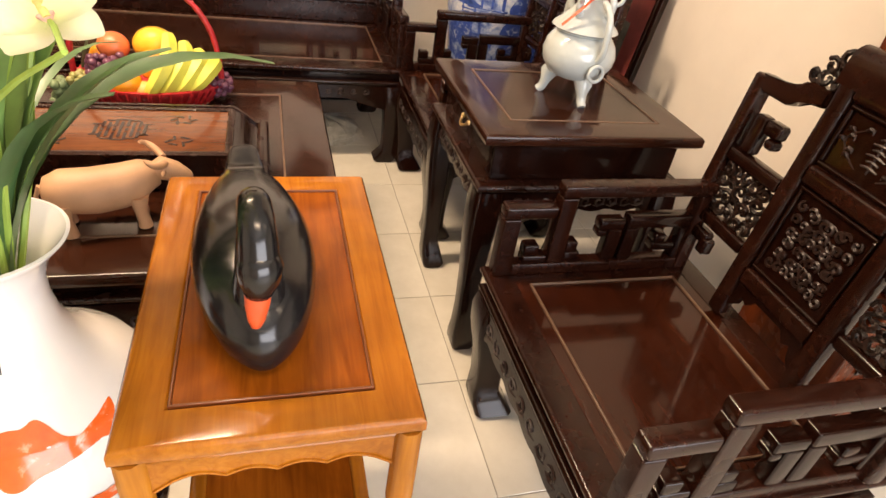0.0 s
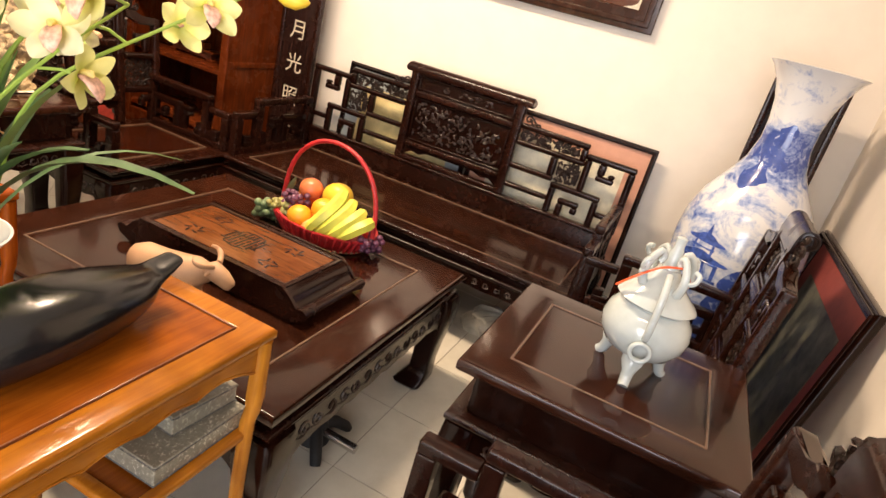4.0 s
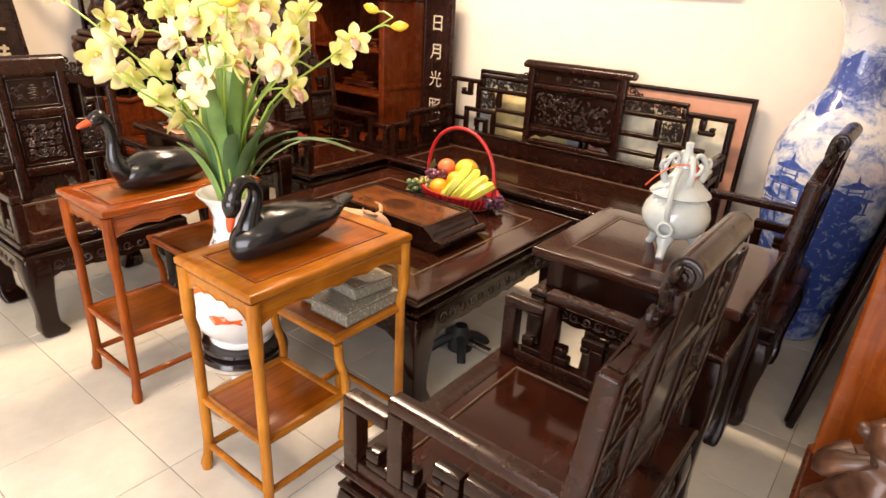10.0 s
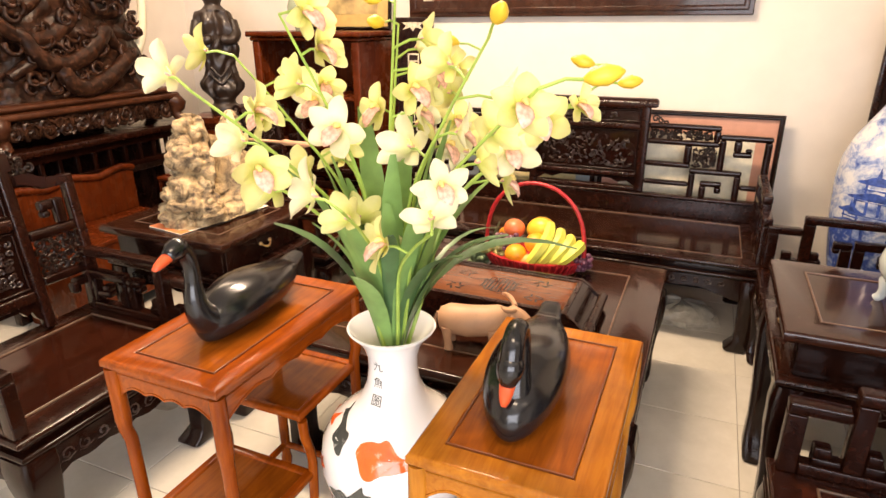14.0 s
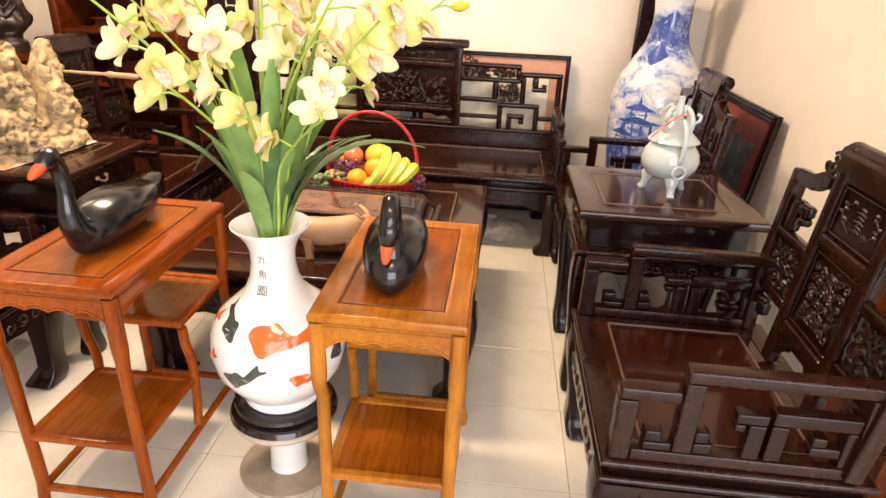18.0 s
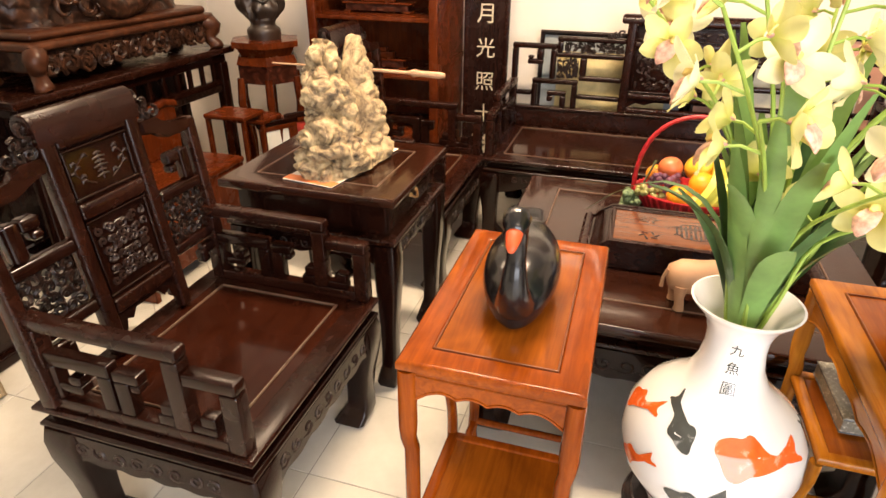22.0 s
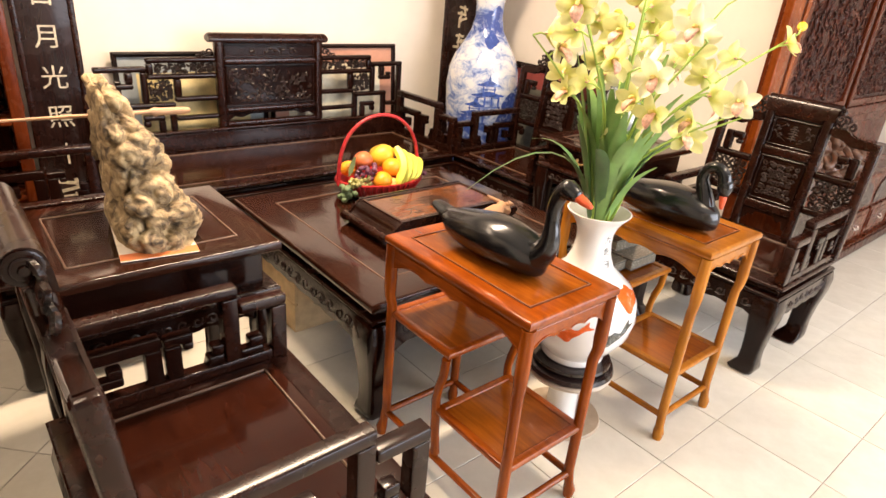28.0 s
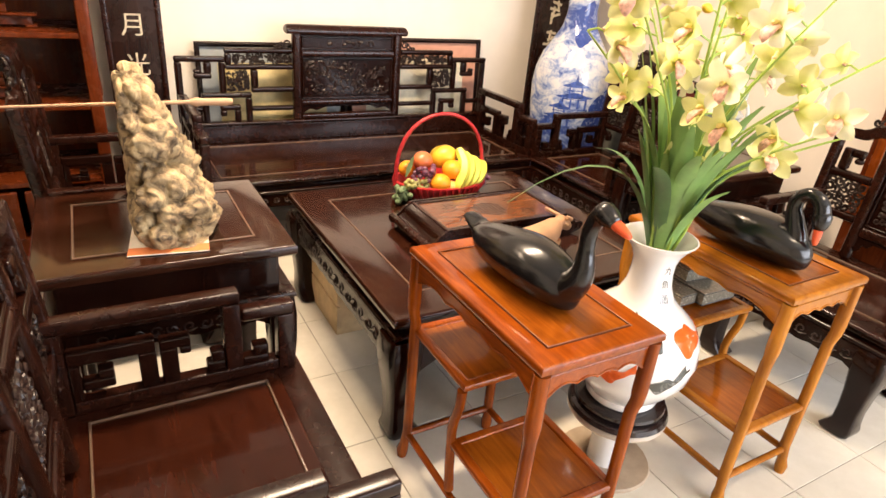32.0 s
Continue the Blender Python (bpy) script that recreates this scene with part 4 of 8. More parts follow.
PETAL = petal_material("yellow_green_petal", (0.80, 0.79, 0.35), (0.64, 0.67, 0.14))
PETAL_PALE = petal_material("cream_petal", (0.88, 0.86, 0.60), (0.78, 0.78, 0.34))
COLUMN = plain("yellow_orchid_column", (0.78, 0.60, 0.20), 0.45, 0, 0.3, 60.0)
LIP_PINK = plain("pink_orchid_lip", (0.74, 0.40, 0.30), 0.45, 0, 0.45, 90.0)
BUD = plain("yellow_bud", (0.75, 0.50, 0.04), 0.45, 0, 0.15, 20.0)
STEM = plain("orchid_stem_green", (0.30, 0.44, 0.08), 0.45, 0, 0.15, 20.0)
LEAF = plain("strap_leaf_green", (0.062, 0.145, 0.050), 0.4, 0, 0.35, 10.0, 0.05)
LEAF_B = plain("strap_leaf_light_green", (0.165, 0.30, 0.085), 0.4, 0, 0.3, 10.0, 0.05)
CLAY = plain("tan_clay", (0.47, 0.27, 0.15), 0.55, 0, 0.15, 12.0, 0.1)
STONE = plain("dark_turned_wood", (0.014, 0.008, 0.008), 0.2, 0, 0.3, 20.0, 0.0, 0.3)
PALE_DISC = plain("pale_beige_plastic", (0.46, 0.38, 0.29), 0.45)
BEIGE_DISC = plain("beige_plastic", (0.36, 0.28, 0.20), 0.45)
RED_WEAVE = plain("red_wound_ribbon", (0.42, 0.018, 0.022), 0.4, 0, 0.35, 60.0, 0.1)
PALE_WICKER = plain("pale_wicker", (0.55, 0.42, 0.27), 0.6, 0, 0.3, 80.0, 0.2)
ORANGE_SKIN = plain("orange_peel", (0.86, 0.33, 0.02), 0.38, 0, 0.1, 60.0, 0.12)
MANGO = plain("yellow_fruit_skin", (0.82, 0.50, 0.04), 0.4, 0, 0.15, 8.0)
APPLE = plain("red_blushed_skin", (0.66, 0.16, 0.055), 0.35, 0, 0.4, 6.0)
PEACH = plain("peach_skin", (0.74, 0.36, 0.10), 0.5, 0, 0.25, 8.0)
BANANA = plain("banana_skin", (0.60, 0.58, 0.08), 0.42, 0, 0.22, 14.0)
GRAPE = plain("purple_grape_skin", (0.13, 0.04, 0.075), 0.3, 0, 0.4, 30.0)
GRAPE_G = plain("green_grape_skin", (0.32, 0.30, 0.10), 0.3, 0, 0.3, 30.0)
FRUIT_LEAF = plain("grey_green_leaf", (0.13, 0.19, 0.09), 0.55, 0, 0.3, 20.0)
BOOK = brushed("grey_patterned_book_cover", (0.17, 0.16, 0.125), (0.52, 0.48, 0.38), 110.0)
BOOK_DARK = brushed("dark_grey_book_cover", (0.075, 0.075, 0.07), (0.30, 0.28, 0.23), 120.0)
PAPER = plain("cream_printed_paper", (0.78, 0.70, 0.58), 0.6, 0, 0.1, 30.0)
PAPER_RED = plain("orange_print", (0.70, 0.20, 0.06), 0.6)
CHROME = plain("brushed_steel", (0.62, 0.60, 0.58), 0.25, 1.0)
RUBBER = plain("black_rubber", (0.015, 0.015, 0.016), 0.6)
PLY = plain("raw_plywood", (0.50, 0.36, 0.20), 0.65, 0, 0.2, 14.0, 0.1)
PLASTIC = plain("crumpled_plastic_wrap", (0.42, 0.38, 0.30), 0.35, 0, 0.3, 15.0, 0.4)
PEARL = plain("mother_of_pearl", (0.58, 0.51, 0.38), 0.22, 0, 0.35, 70.0, 0.0, 0.4)
IVORY = plain("ivory_white_horn", (0.80, 0.73, 0.55), 0.3, 0, 0.1, 8.0)
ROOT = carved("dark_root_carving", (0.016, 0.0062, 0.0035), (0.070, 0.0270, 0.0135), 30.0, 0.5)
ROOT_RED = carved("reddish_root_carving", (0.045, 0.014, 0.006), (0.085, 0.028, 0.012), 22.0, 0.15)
BRONZE = plain("dark_polished_statue_wood", (0.026, 0.015, 0.010), 0.38, 0, 0.5, 9.0, 0.1, 0.1)
FIGURE = plain("carved_brown_wood", (0.082, 0.035, 0.019), 0.34, 0, 0.6, 22.0, 0.35)


def rock_material():
    m, nt, b = nodes_of("gnarled_tan_rock")
    v = coords(nt)
    n = tex_noise(nt, v, 16.0, 9, 0.66, 1.2)
    w = nt.nodes.new("ShaderNodeTexVoronoi")
    w.inputs["Scale"].default_value = 34.0
    nt.links.new(v, w.inputs["Vector"])
    col = ramp(nt, n, [(0.35, (0.10, 0.072, 0.05)), (0.45, (0.36, 0.26, 0.145)), (0.56, (0.56, 0.425, 0.24)), (0.73, (0.72, 0.585, 0.365))])
    col = mixed(nt, w.outputs["Distance"], col, mixed(nt, 1.0, col, (0.8, 0.74, 0.66), "MULTIPLY"))
    veins = ramp(nt, tex_noise(nt, v, 9.0, 4, 0.6, 1.5), [(0.36, (0.42, 0.41, 0.43)), (0.46, (1.0, 1.0, 1.0))])
    col = mixed(nt, 1.0, col, veins, "MULTIPLY")
    nt.links.new(col, b.inputs["Base Color"])
    b.inputs["Roughness"].default_value = 0.7
    bump(nt, b, n, 1.0, 0.014)
    return m


ROCK = rock_material()


def blue_white_material():
    """White porcelain with blue brushed hills, trees and clouds between plain bands."""
    m, nt, b = nodes_of("blue_white_porcelain")
    v = coords(nt)
    sep = nt.nodes.new("ShaderNodeSeparateXYZ")
    nt.links.new(v, sep.inputs[0])
    zone = nt.nodes.new("ShaderNodeValToRGB")
    el = zone.color_ramp.elements
    stops = [(0.0, 0.30), (0.04, 0.5), (0.08, 0.64), (0.32, 0.60), (0.40, 0.50), (0.44, 0.30), (0.52, 0.28), (0.58, 0.24), (0.69, 0.2), (0.74, 0.52), (0.84, 0.6), (0.88, 0.05), (1.0, 0.05)]
    while len(el) < len(stops):
        el.new(0.5)
    for e, (p, c) in zip(el, stops):
        e.position, e.color = p, (c, c, c, 1)
    mp = nt.nodes.new("ShaderNodeMapRange")
    mp.inputs[1].default_value, mp.inputs[2].default_value = 0.0, 1.625
    nt.links.new(sep.outputs["Z"], mp.inputs[0])
    nt.links.new(mp.outputs[0], zone.inputs[0])
    blot = tex_noise(nt, coords(nt, (1, 1, 1.5)), 8.0, 9, 0.66, 0.9)
    fine = tex_noise(nt, coords(nt, (1, 1, 0.7)), 36.0, 6, 0.7, 1.0)
    add = nt.nodes.new("ShaderNodeMath")
    add.operation = "MULTIPLY_ADD"
    add.inputs[1].default_value = 0.55
    nt.links.new(zone.outputs[0], add.inputs[0])
    nt.links.new(blot, add.inputs[2])
    mul = nt.nodes.new("ShaderNodeMath")
    mul.operation = "MULTIPLY_ADD"
    mul.inputs[1].default_value = 0.4
    nt.links.new(fine, mul.inputs[0])
    nt.links.new(add.outputs[0], mul.inputs[2])
    half = nt.nodes.new("ShaderNodeMath")
    half.operation = "MULTIPLY"
    half.inputs[1].default_value = 0.86
    nt.links.new(mul.outputs[0], half.inputs[0])
    col = ramp(nt, half.outputs[0], [(0.66, (0.68, 0.70, 0.73)), (0.76, (0.40, 0.47, 0.64)), (0.82, (0.22, 0.30, 0.55)), (0.92, (0.04, 0.08, 0.30))])
    nt.links.new(col, b.inputs["Base Color"])
    b.inputs["Roughness"].default_value = 0.12
    b.inputs["Coat Weight"].default_value = 0.5
    return m


BLUE_WHITE = blue_white_material()
COBALT = plain("cobalt_brush_paint", (0.05, 0.10, 0.36), 0.15, 0, 0.5, 40.0, 0.0, 0.5)


def swan(m, neck, head, beak_to, label, long=1.0):
    """Carved swan that faces -y, with the floor of its body at z 0."""
    t = thing("swan_figure", m, label, "swan figure", "pair of black swans")
    st = [(0.250, 0.015, 0.005, 0.086), (0.243, 0.022, 0.009, 0.084), (0.21, 0.028, 0.015, 0.075), (0.18, 0.034, 0.022, 0.066), (0.14, 0.053, 0.040, 0.058), (0.07, 0.070, 0.055, 0.058), (0.0, 0.077, 0.062, 0.062), (-0.07, 0.075, 0.063, 0.062), (-0.13, 0.064, 0.057, 0.057), (-0.175, 0.046, 0.046, 0.048), (-0.2, 0.024, 0.03, 0.042), (-0.208, 0.008, 0.012, 0.04)]
    rings = []
    cross = smooth_path([(w, h, zc) for y, w, h, zc in st], 4)
    along = smooth_path([(y, 0, 0) for y, w, h, zc in st], 4)
    for (y, _, _), (w, h, zc) in zip(along, cross):
        ring = []
        for k in range(56):
            a = 2 * math.pi * k / 56
            wing = min(1.0, max(0.0, (y + 0.11) / 0.1)) * (0.035 * math.exp(-((abs(a - math.pi / 2) - 0.8) / 0.35) ** 2) - 0.05 * math.exp(-((a - math.pi / 2) / 0.3) ** 2))
            z = zc + h * math.sin(a) * (1 + wing)
            ring.append((1.12 * w * math.cos(a) * (1 + wing), y * long + (0.032 if long == 1.0 else -0.008), max(0.0, 1.1 * z)))
        rings.append(ring)
    part("body", loft(bmesh.new(), rings), BLACK, t, smooth=70)
    rad = [0.052, 0.038, 0.028, 0.022, 0.02, 0.02, 0.022, 0.024]
    n = len(neck)
    radii = [rad[min(7, round(i * 7 / (n - 1)))] for i in range(n)]
    part("neck", tube(bmesh.new(), smooth_path(neck, 4), interp(radii, 4), 14), BLACK, t, smooth=70)
    hd, bt = Vector(head), Vector(beak_to)
    d = (bt - hd).normalized()
    bm = bmesh.new()
    tube(bm, [hd - d * 0.03, hd - d * 0.022, hd - d * 0.008, hd + d * 0.012, hd + d * 0.026, hd + d * 0.034], [0.006, 0.02, 0.027, 0.025, 0.019, 0.0155], 14)
    part("head", bm, BLACK, t, smooth=70)
    bm = bmesh.new()
    b0 = hd + d * 0.030
    tube(bm, [b0, b0.lerp(bt, 0.4), b0.lerp(bt, 0.8), bt], [0.016, 0.0145, 0.0105, 0.006], 12, 0.8)
    part("beak", bm, BEAK, t, "orange-red painted beak", smooth=70)
    return t


def smooth_path(pts, k):
    out = []
    p = [Vector(a) for a in pts]
    p = [p[0] * 2 - p[1]] + p + [p[-1] * 2 - p[-2]]
    for i in range(1, len(p) - 2):
        for j in range(k):
            u = j / k
            out.append(0.5 * ((2 * p[i]) + (p[i + 1] - p[i - 1]) * u + (2 * p[i - 1] - 5 * p[i] + 4 * p[i + 1] - p[i + 2]) * u * u + (3 * p[i] - p[i - 1] - 3 * p[i + 1] + p[i + 2]) * u ** 3))
    out.append(p[-2])
    return out


def interp(v, k):
    return [v[i] + (v[i + 1] - v[i]) * j / k for i in range(len(v) - 1) for j in range(k)] + [v[-1]]


swan(at(-0.502, -0.965, 0.80, 0, 0, 4), [(0, -0.12, 0.05), (0, -0.162, 0.085), (0, -0.178, 0.13), (0, -0.176, 0.18), (0, -0.176, 0.225), (0, -0.188, 0.262), (0, -0.205, 0.285)], (0, -0.212, 0.282), (0, -0.287, 0.257), "black lacquered wooden swan with upright neck on the reddish stand")
swan(at(0.33, -0.99, 0.80, 0, 0, 4), [(0, -0.14, 0.04), (0, -0.165, 0.085), (0, -0.152, 0.135), (0, -0.135, 0.18), (0, -0.142, 0.218), (0, -0.172, 0.235), (0, -0.202, 0.218), (0, -0.215, 0.185)], (0, -0.217, 0.178), (-0.008, -0.226, 0.098), "black lacquered wooden swan with bowed neck on the golden stand", 1.06)


# ---- vase with fish, and its orchids ----
def surf(profile, ang, z, lift=0.0015):
    for (r0, z0), (r1, z1) in zip(profile, profile[1:]):
        if z0 <= z <= z1 and z1 > z0:
            r = r0 + (r1 - r0) * (z - z0) / (z1 - z0) + lift
            return (r * math.cos(ang), r * math.sin(ang), z)
    return (0, 0, z)


def decal(profile, outline, ang0, z0, turn=0.0, scale=1.0):
    """A painted shape laid on a turned surface; outline in metres along and up."""
    bm = bmesh.new()
    if len(outline) > 6:
        for _ in range(2):
            pair = list(zip(outline, outline[1:] + outline[:1]))
            outline = [(a[0] + (b[0] - a[0]) * q, a[1] + (b[1] - a[1]) * q) for a, b in pair for q in (0.25, 0.75)]
    r0 = math.hypot(*surf(profile, 0, z0)[:2])
    c, s = math.cos(turn), math.sin(turn)
    cx = sum(p[0] for p in outline) / len(outline)
    cz = sum(p[1] for p in outline) / len(outline)

    def lay(u, v):
        u, v = u * scale, v * scale
        return surf(profile, ang0 + (u * c - v * s) / r0, z0 + u * s + v * c)

    n = len(outline)
    grid = []
    for q in (1.0, 0.66, 0.33):
        grid.append([bm.verts.new(lay(cx + (u - cx) * q, cz + (v - cz) * q)) for u, v in outline])
    mid = bm.verts.new(lay(cx, cz))
    for a, b in zip(grid, grid[1:]):
        for i in range(n):
            bm.faces.new((a[i], a[(i + 1) % n], b[(i + 1) % n], b[i]))
    for i in range(n):
        bm.faces.new((grid[-1][i], grid[-1][(i + 1) % n], mid))
    return bm


def koi(bend, n=9):
    """Outline of a slender fish whose spine bends by so many radians from head to tail."""
    mid, a, p = [], -bend / 2, Vector((-0.08, 0.0))
    for i in range(n + 1):
        mid.append((p.copy(), a))
        p = p + 0.155 / n * Vector((math.cos(a), math.sin(a)))
        a += bend / n
    c = sum((q for q, _ in mid), Vector((0, 0))) / len(mid)
    wide = [0.007, 0.018, 0.024, 0.026, 0.024, 0.020, 0.015, 0.011, 0.008, 0.006]
    up, low = [], []
    for i, (q, a) in enumerate(mid):
        nrm = Vector((-math.sin(a), math.cos(a)))
        w = wide[i] + (0.012 if i in (4, 5) else 0.0)
        up.append(q - c + nrm * w)
        low.append(q - c - nrm * (wide[i] + (0.016 if i in (2, 3) else 0.0)))
    q, a = mid[-1]
    along, nrm = Vector((math.cos(a), math.sin(a))), Vector((-math.sin(a), math.cos(a)))
    tail = [q - c + along * 0.03 + nrm * 0.024, q - c + along * 0.034 + nrm * 0.02, q - c + along * 0.014, q - c + along * 0.036 - nrm * 0.018, q - c + along * 0.03 - nrm * 0.024]
    return [tuple(v) for v in up + tail + low[::-1]]


def fish_vase(m):
    t = thing("fish_vase", m, "white porcelain vase painted with orange and black koi, holding orchids", "vase")
    prof = [(0.0, 0.0), (0.11, 0.0), (0.118, 0.012), (0.112, 0.03), (0.15, 0.08), (0.188, 0.15), (0.2, 0.22), (0.192, 0.29), (0.165, 0.345), (0.12, 0.39), (0.085, 0.43), (0.068, 0.48), (0.062, 0.53), (0.064, 0.57), (0.075, 0.605), (0.095, 0.635), (0.108, 0.65), (0.11, 0.655)]
    inner = [(0.105, 0.656), (0.09, 0.635), (0.07, 0.605), (0.058, 0.57), (0.055, 0.5), (0.02, 0.48)]
    prof = [(r, 0.88 * z) for r, z in prof]
    inner = [(r, 0.88 * z) for r, z in inner]
    part("vase_body", lathe(bmesh.new(), prof + inner, 48), WHITE, t, smooth=60)
    for ang, z, turn, sc, mat in ((-70, 0.298, -0.12, 1.25, KOI), (-50, 0.175, -0.25, 0.7, KOI), (-150, 0.19, 0.5, 0.8, KOI), (-128, 0.315, 2.5, 0.75, INK), (-104, 0.185, 0.3, 0.9, INK), (-12, 0.24, 0.9, 0.85, INK), (-172, 0.29, 0.3, 0.8, KOI), (30, 0.2, 0.4, 0.9, KOI), (80, 0.2, -0.4, 0.9, INK), (150, 0.22, 0.2, 0.9, KOI)):
        part("painted_fish", decal(prof, koi(0.35 if mat is KOI else (1.1 if z < 0.25 else 0.45)), math.radians(ang), z, turn, 0.88 * sc), mat, t, "orange painted koi" if mat is KOI else "ink-black painted koi", smooth=80)
    for i, ch in enumerate("九魚圖"):
        glyph(ch, 0.03, INK, t, lambda u, v, i=i: surf(prof, math.radians(-97) + u / 0.07, 0.49 - 0.045 * i + v, 0.001))
    return t


def glyph(ch, size, mat, parent, place):
    """One written sign, laid onto a surface by place(u, v)."""
    cu = bpy.data.curves.new("sign", "FONT")
    cu.body, cu.size, cu.align_x, cu.align_y, cu.resolution_u = ch, size, "CENTER", "CENTER", 2
    ob = bpy.data.objects.new("sign", cu)
    scene.collection.objects.link(ob)
    bpy.context.view_layer.update()
    me = bpy.data.meshes.new_from_object(ob)
    bpy.data.objects.remove(ob)
    bpy.data.curves.remove(cu)
    for v in me.vertices:
        v.co = place(v.co.x, v.co.y)
    me.materials.append(mat)
    g = new("written_sign", me)
    g.parent = parent
    return g


fish_vase(at(-0.03, -0.975, 0.30))
vs = thing("vase_stand", at(-0.03, -0.975, 0.0), "dark turned wooden vase ring on a beige disc pedestal", "vase stand")
part("wooden_ring", lathe(bmesh.new(), [(0.0, 0.243), (0.15, 0.243), (0.168, 0.252), (0.162, 0.267), (0.135, 0.275), (0.15, 0.285), (0.148, 0.296), (0.125, 0.30), (0.0, 0.30)], 40), STONE, vs, "black lacquered turned ring", smooth=40)
part("plate", lathe(bmesh.new(), [(0.0, 0.223), (0.160, 0.223), (0.166, 0.233), (0.160, 0.243), (0.0, 0.243)], 40), PALE_DISC, vs)
part("column", lathe(bmesh.new(), [(0.0, 0.015), (0.062, 0.015), (0.06, 0.03), (0.058, 0.205), (0.066, 0.223), (0.0, 0.223)], 28), WHITE, vs, "white pedestal column", smooth=40)
part("base_disc", lathe(bmesh.new(), [(0.0, 0.0), (0.158, 0.0), (0.16, 0.008), (0.155, 0.015), (0.0, 0.015)], 40), BEIGE_DISC, vs)


def petal(bm, a, length, width, cup, tilt):
    """A broad pointed blade in the plane across y, bowed and waved."""
    rows = []
    for i in range(9):
        q = i / 8
        w = width * math.sin(math.pi * min(0.975, 0.14 + 0.835 * q ** 1.25)) ** 0.8
        r = length * (q - 0.10 * q * q)
        y = tilt * length * math.sin(1.7 * q) + cup * q ** 2.5 * length
        wave = 0.12 * w * math.sin(5 * q + 9 * a)
        rows.append([(r, y - 0.34 * w + wave, -w), (r, y - 0.02 * w, -0.55 * w), (r, y + 0.12 * w, 0.0), (r, y - 0.02 * w, 0.55 * w), (r, y - 0.34 * w - wave, w)])
    vs = [[bm.verts.new((p[0] * math.cos(a) - p[2] * math.sin(a), p[1], p[0] * math.sin(a) + p[2] * math.cos(a))) for p in r] for r in rows]
    for r, s in zip(vs, vs[1:]):
        for i in range(4):
            bm.faces.new((r[i], r[i + 1], s[i + 1], s[i]))


def flower_meshes():
    out = []
    for k, mat in enumerate((PETAL, PETAL_PALE, PETAL, PETAL_PALE, PETAL)):
        rnd = random.Random(k + 5)
        bm = bmesh.new()
        for a, l, w in ((90, 0.066, 0.0205), (162, 0.070, 0.019), (18, 0.070, 0.019), (224, 0.066, 0.019), (316, 0.066, 0.019)):
            petal(bm, math.radians(a + rnd.uniform(-9, 9)), l * rnd.uniform(0.88, 1.08), w * rnd.uniform(0.9, 1.15), rnd.uniform(-0.38, 0.12), rnd.uniform(-0.45, -0.08))
        flower = finish(bm, "flower", mat, 60)
        bm = bmesh.new()
        rings = []
        for n, (y, z, w, h) in enumerate(((0.002, 0.004, 0.006, 0.005), (-0.010, 0.002, 0.011, 0.007), (-0.022, -0.006, 0.015, 0.006), (-0.031, -0.018, 0.017, 0.005), (-0.035, -0.030, 0.011, 0.003), (-0.034, -0.036, 0.003, 0.001))):
            rings.append([(w * math.cos(q), y - h * math.sin(q), z + 0.6 * h * math.sin(q) + 0.35 * w * abs(math.cos(q))) for q in [2 * math.pi * k / 12 for k in range(12)]])
        loft(bm, rings)
        lip = finish(bm, "lip", LIP_PINK, 60)
        bm = tube(bmesh.new(), [(0, 0.002, 0.004), (0, -0.012, 0.012), (0, -0.022, 0.010), (0, -0.026, 0.005)], [0.004, 0.0055, 0.006, 0.003], 8)
        out.append((flower, lip, finish(bm, "column", COLUMN, 60)))
    return out


FLOWERS = flower_meshes()
BUD_MESH = finish(tube(bmesh.new(), [(0, 0, 0), (0, 0, 0.012), (0, 0, 0.032), (0, 0, 0.05), (0, 0, 0.058)], [0.004, 0.012, 0.016, 0.009, 0.002], 8), "bud", BUD, 60)


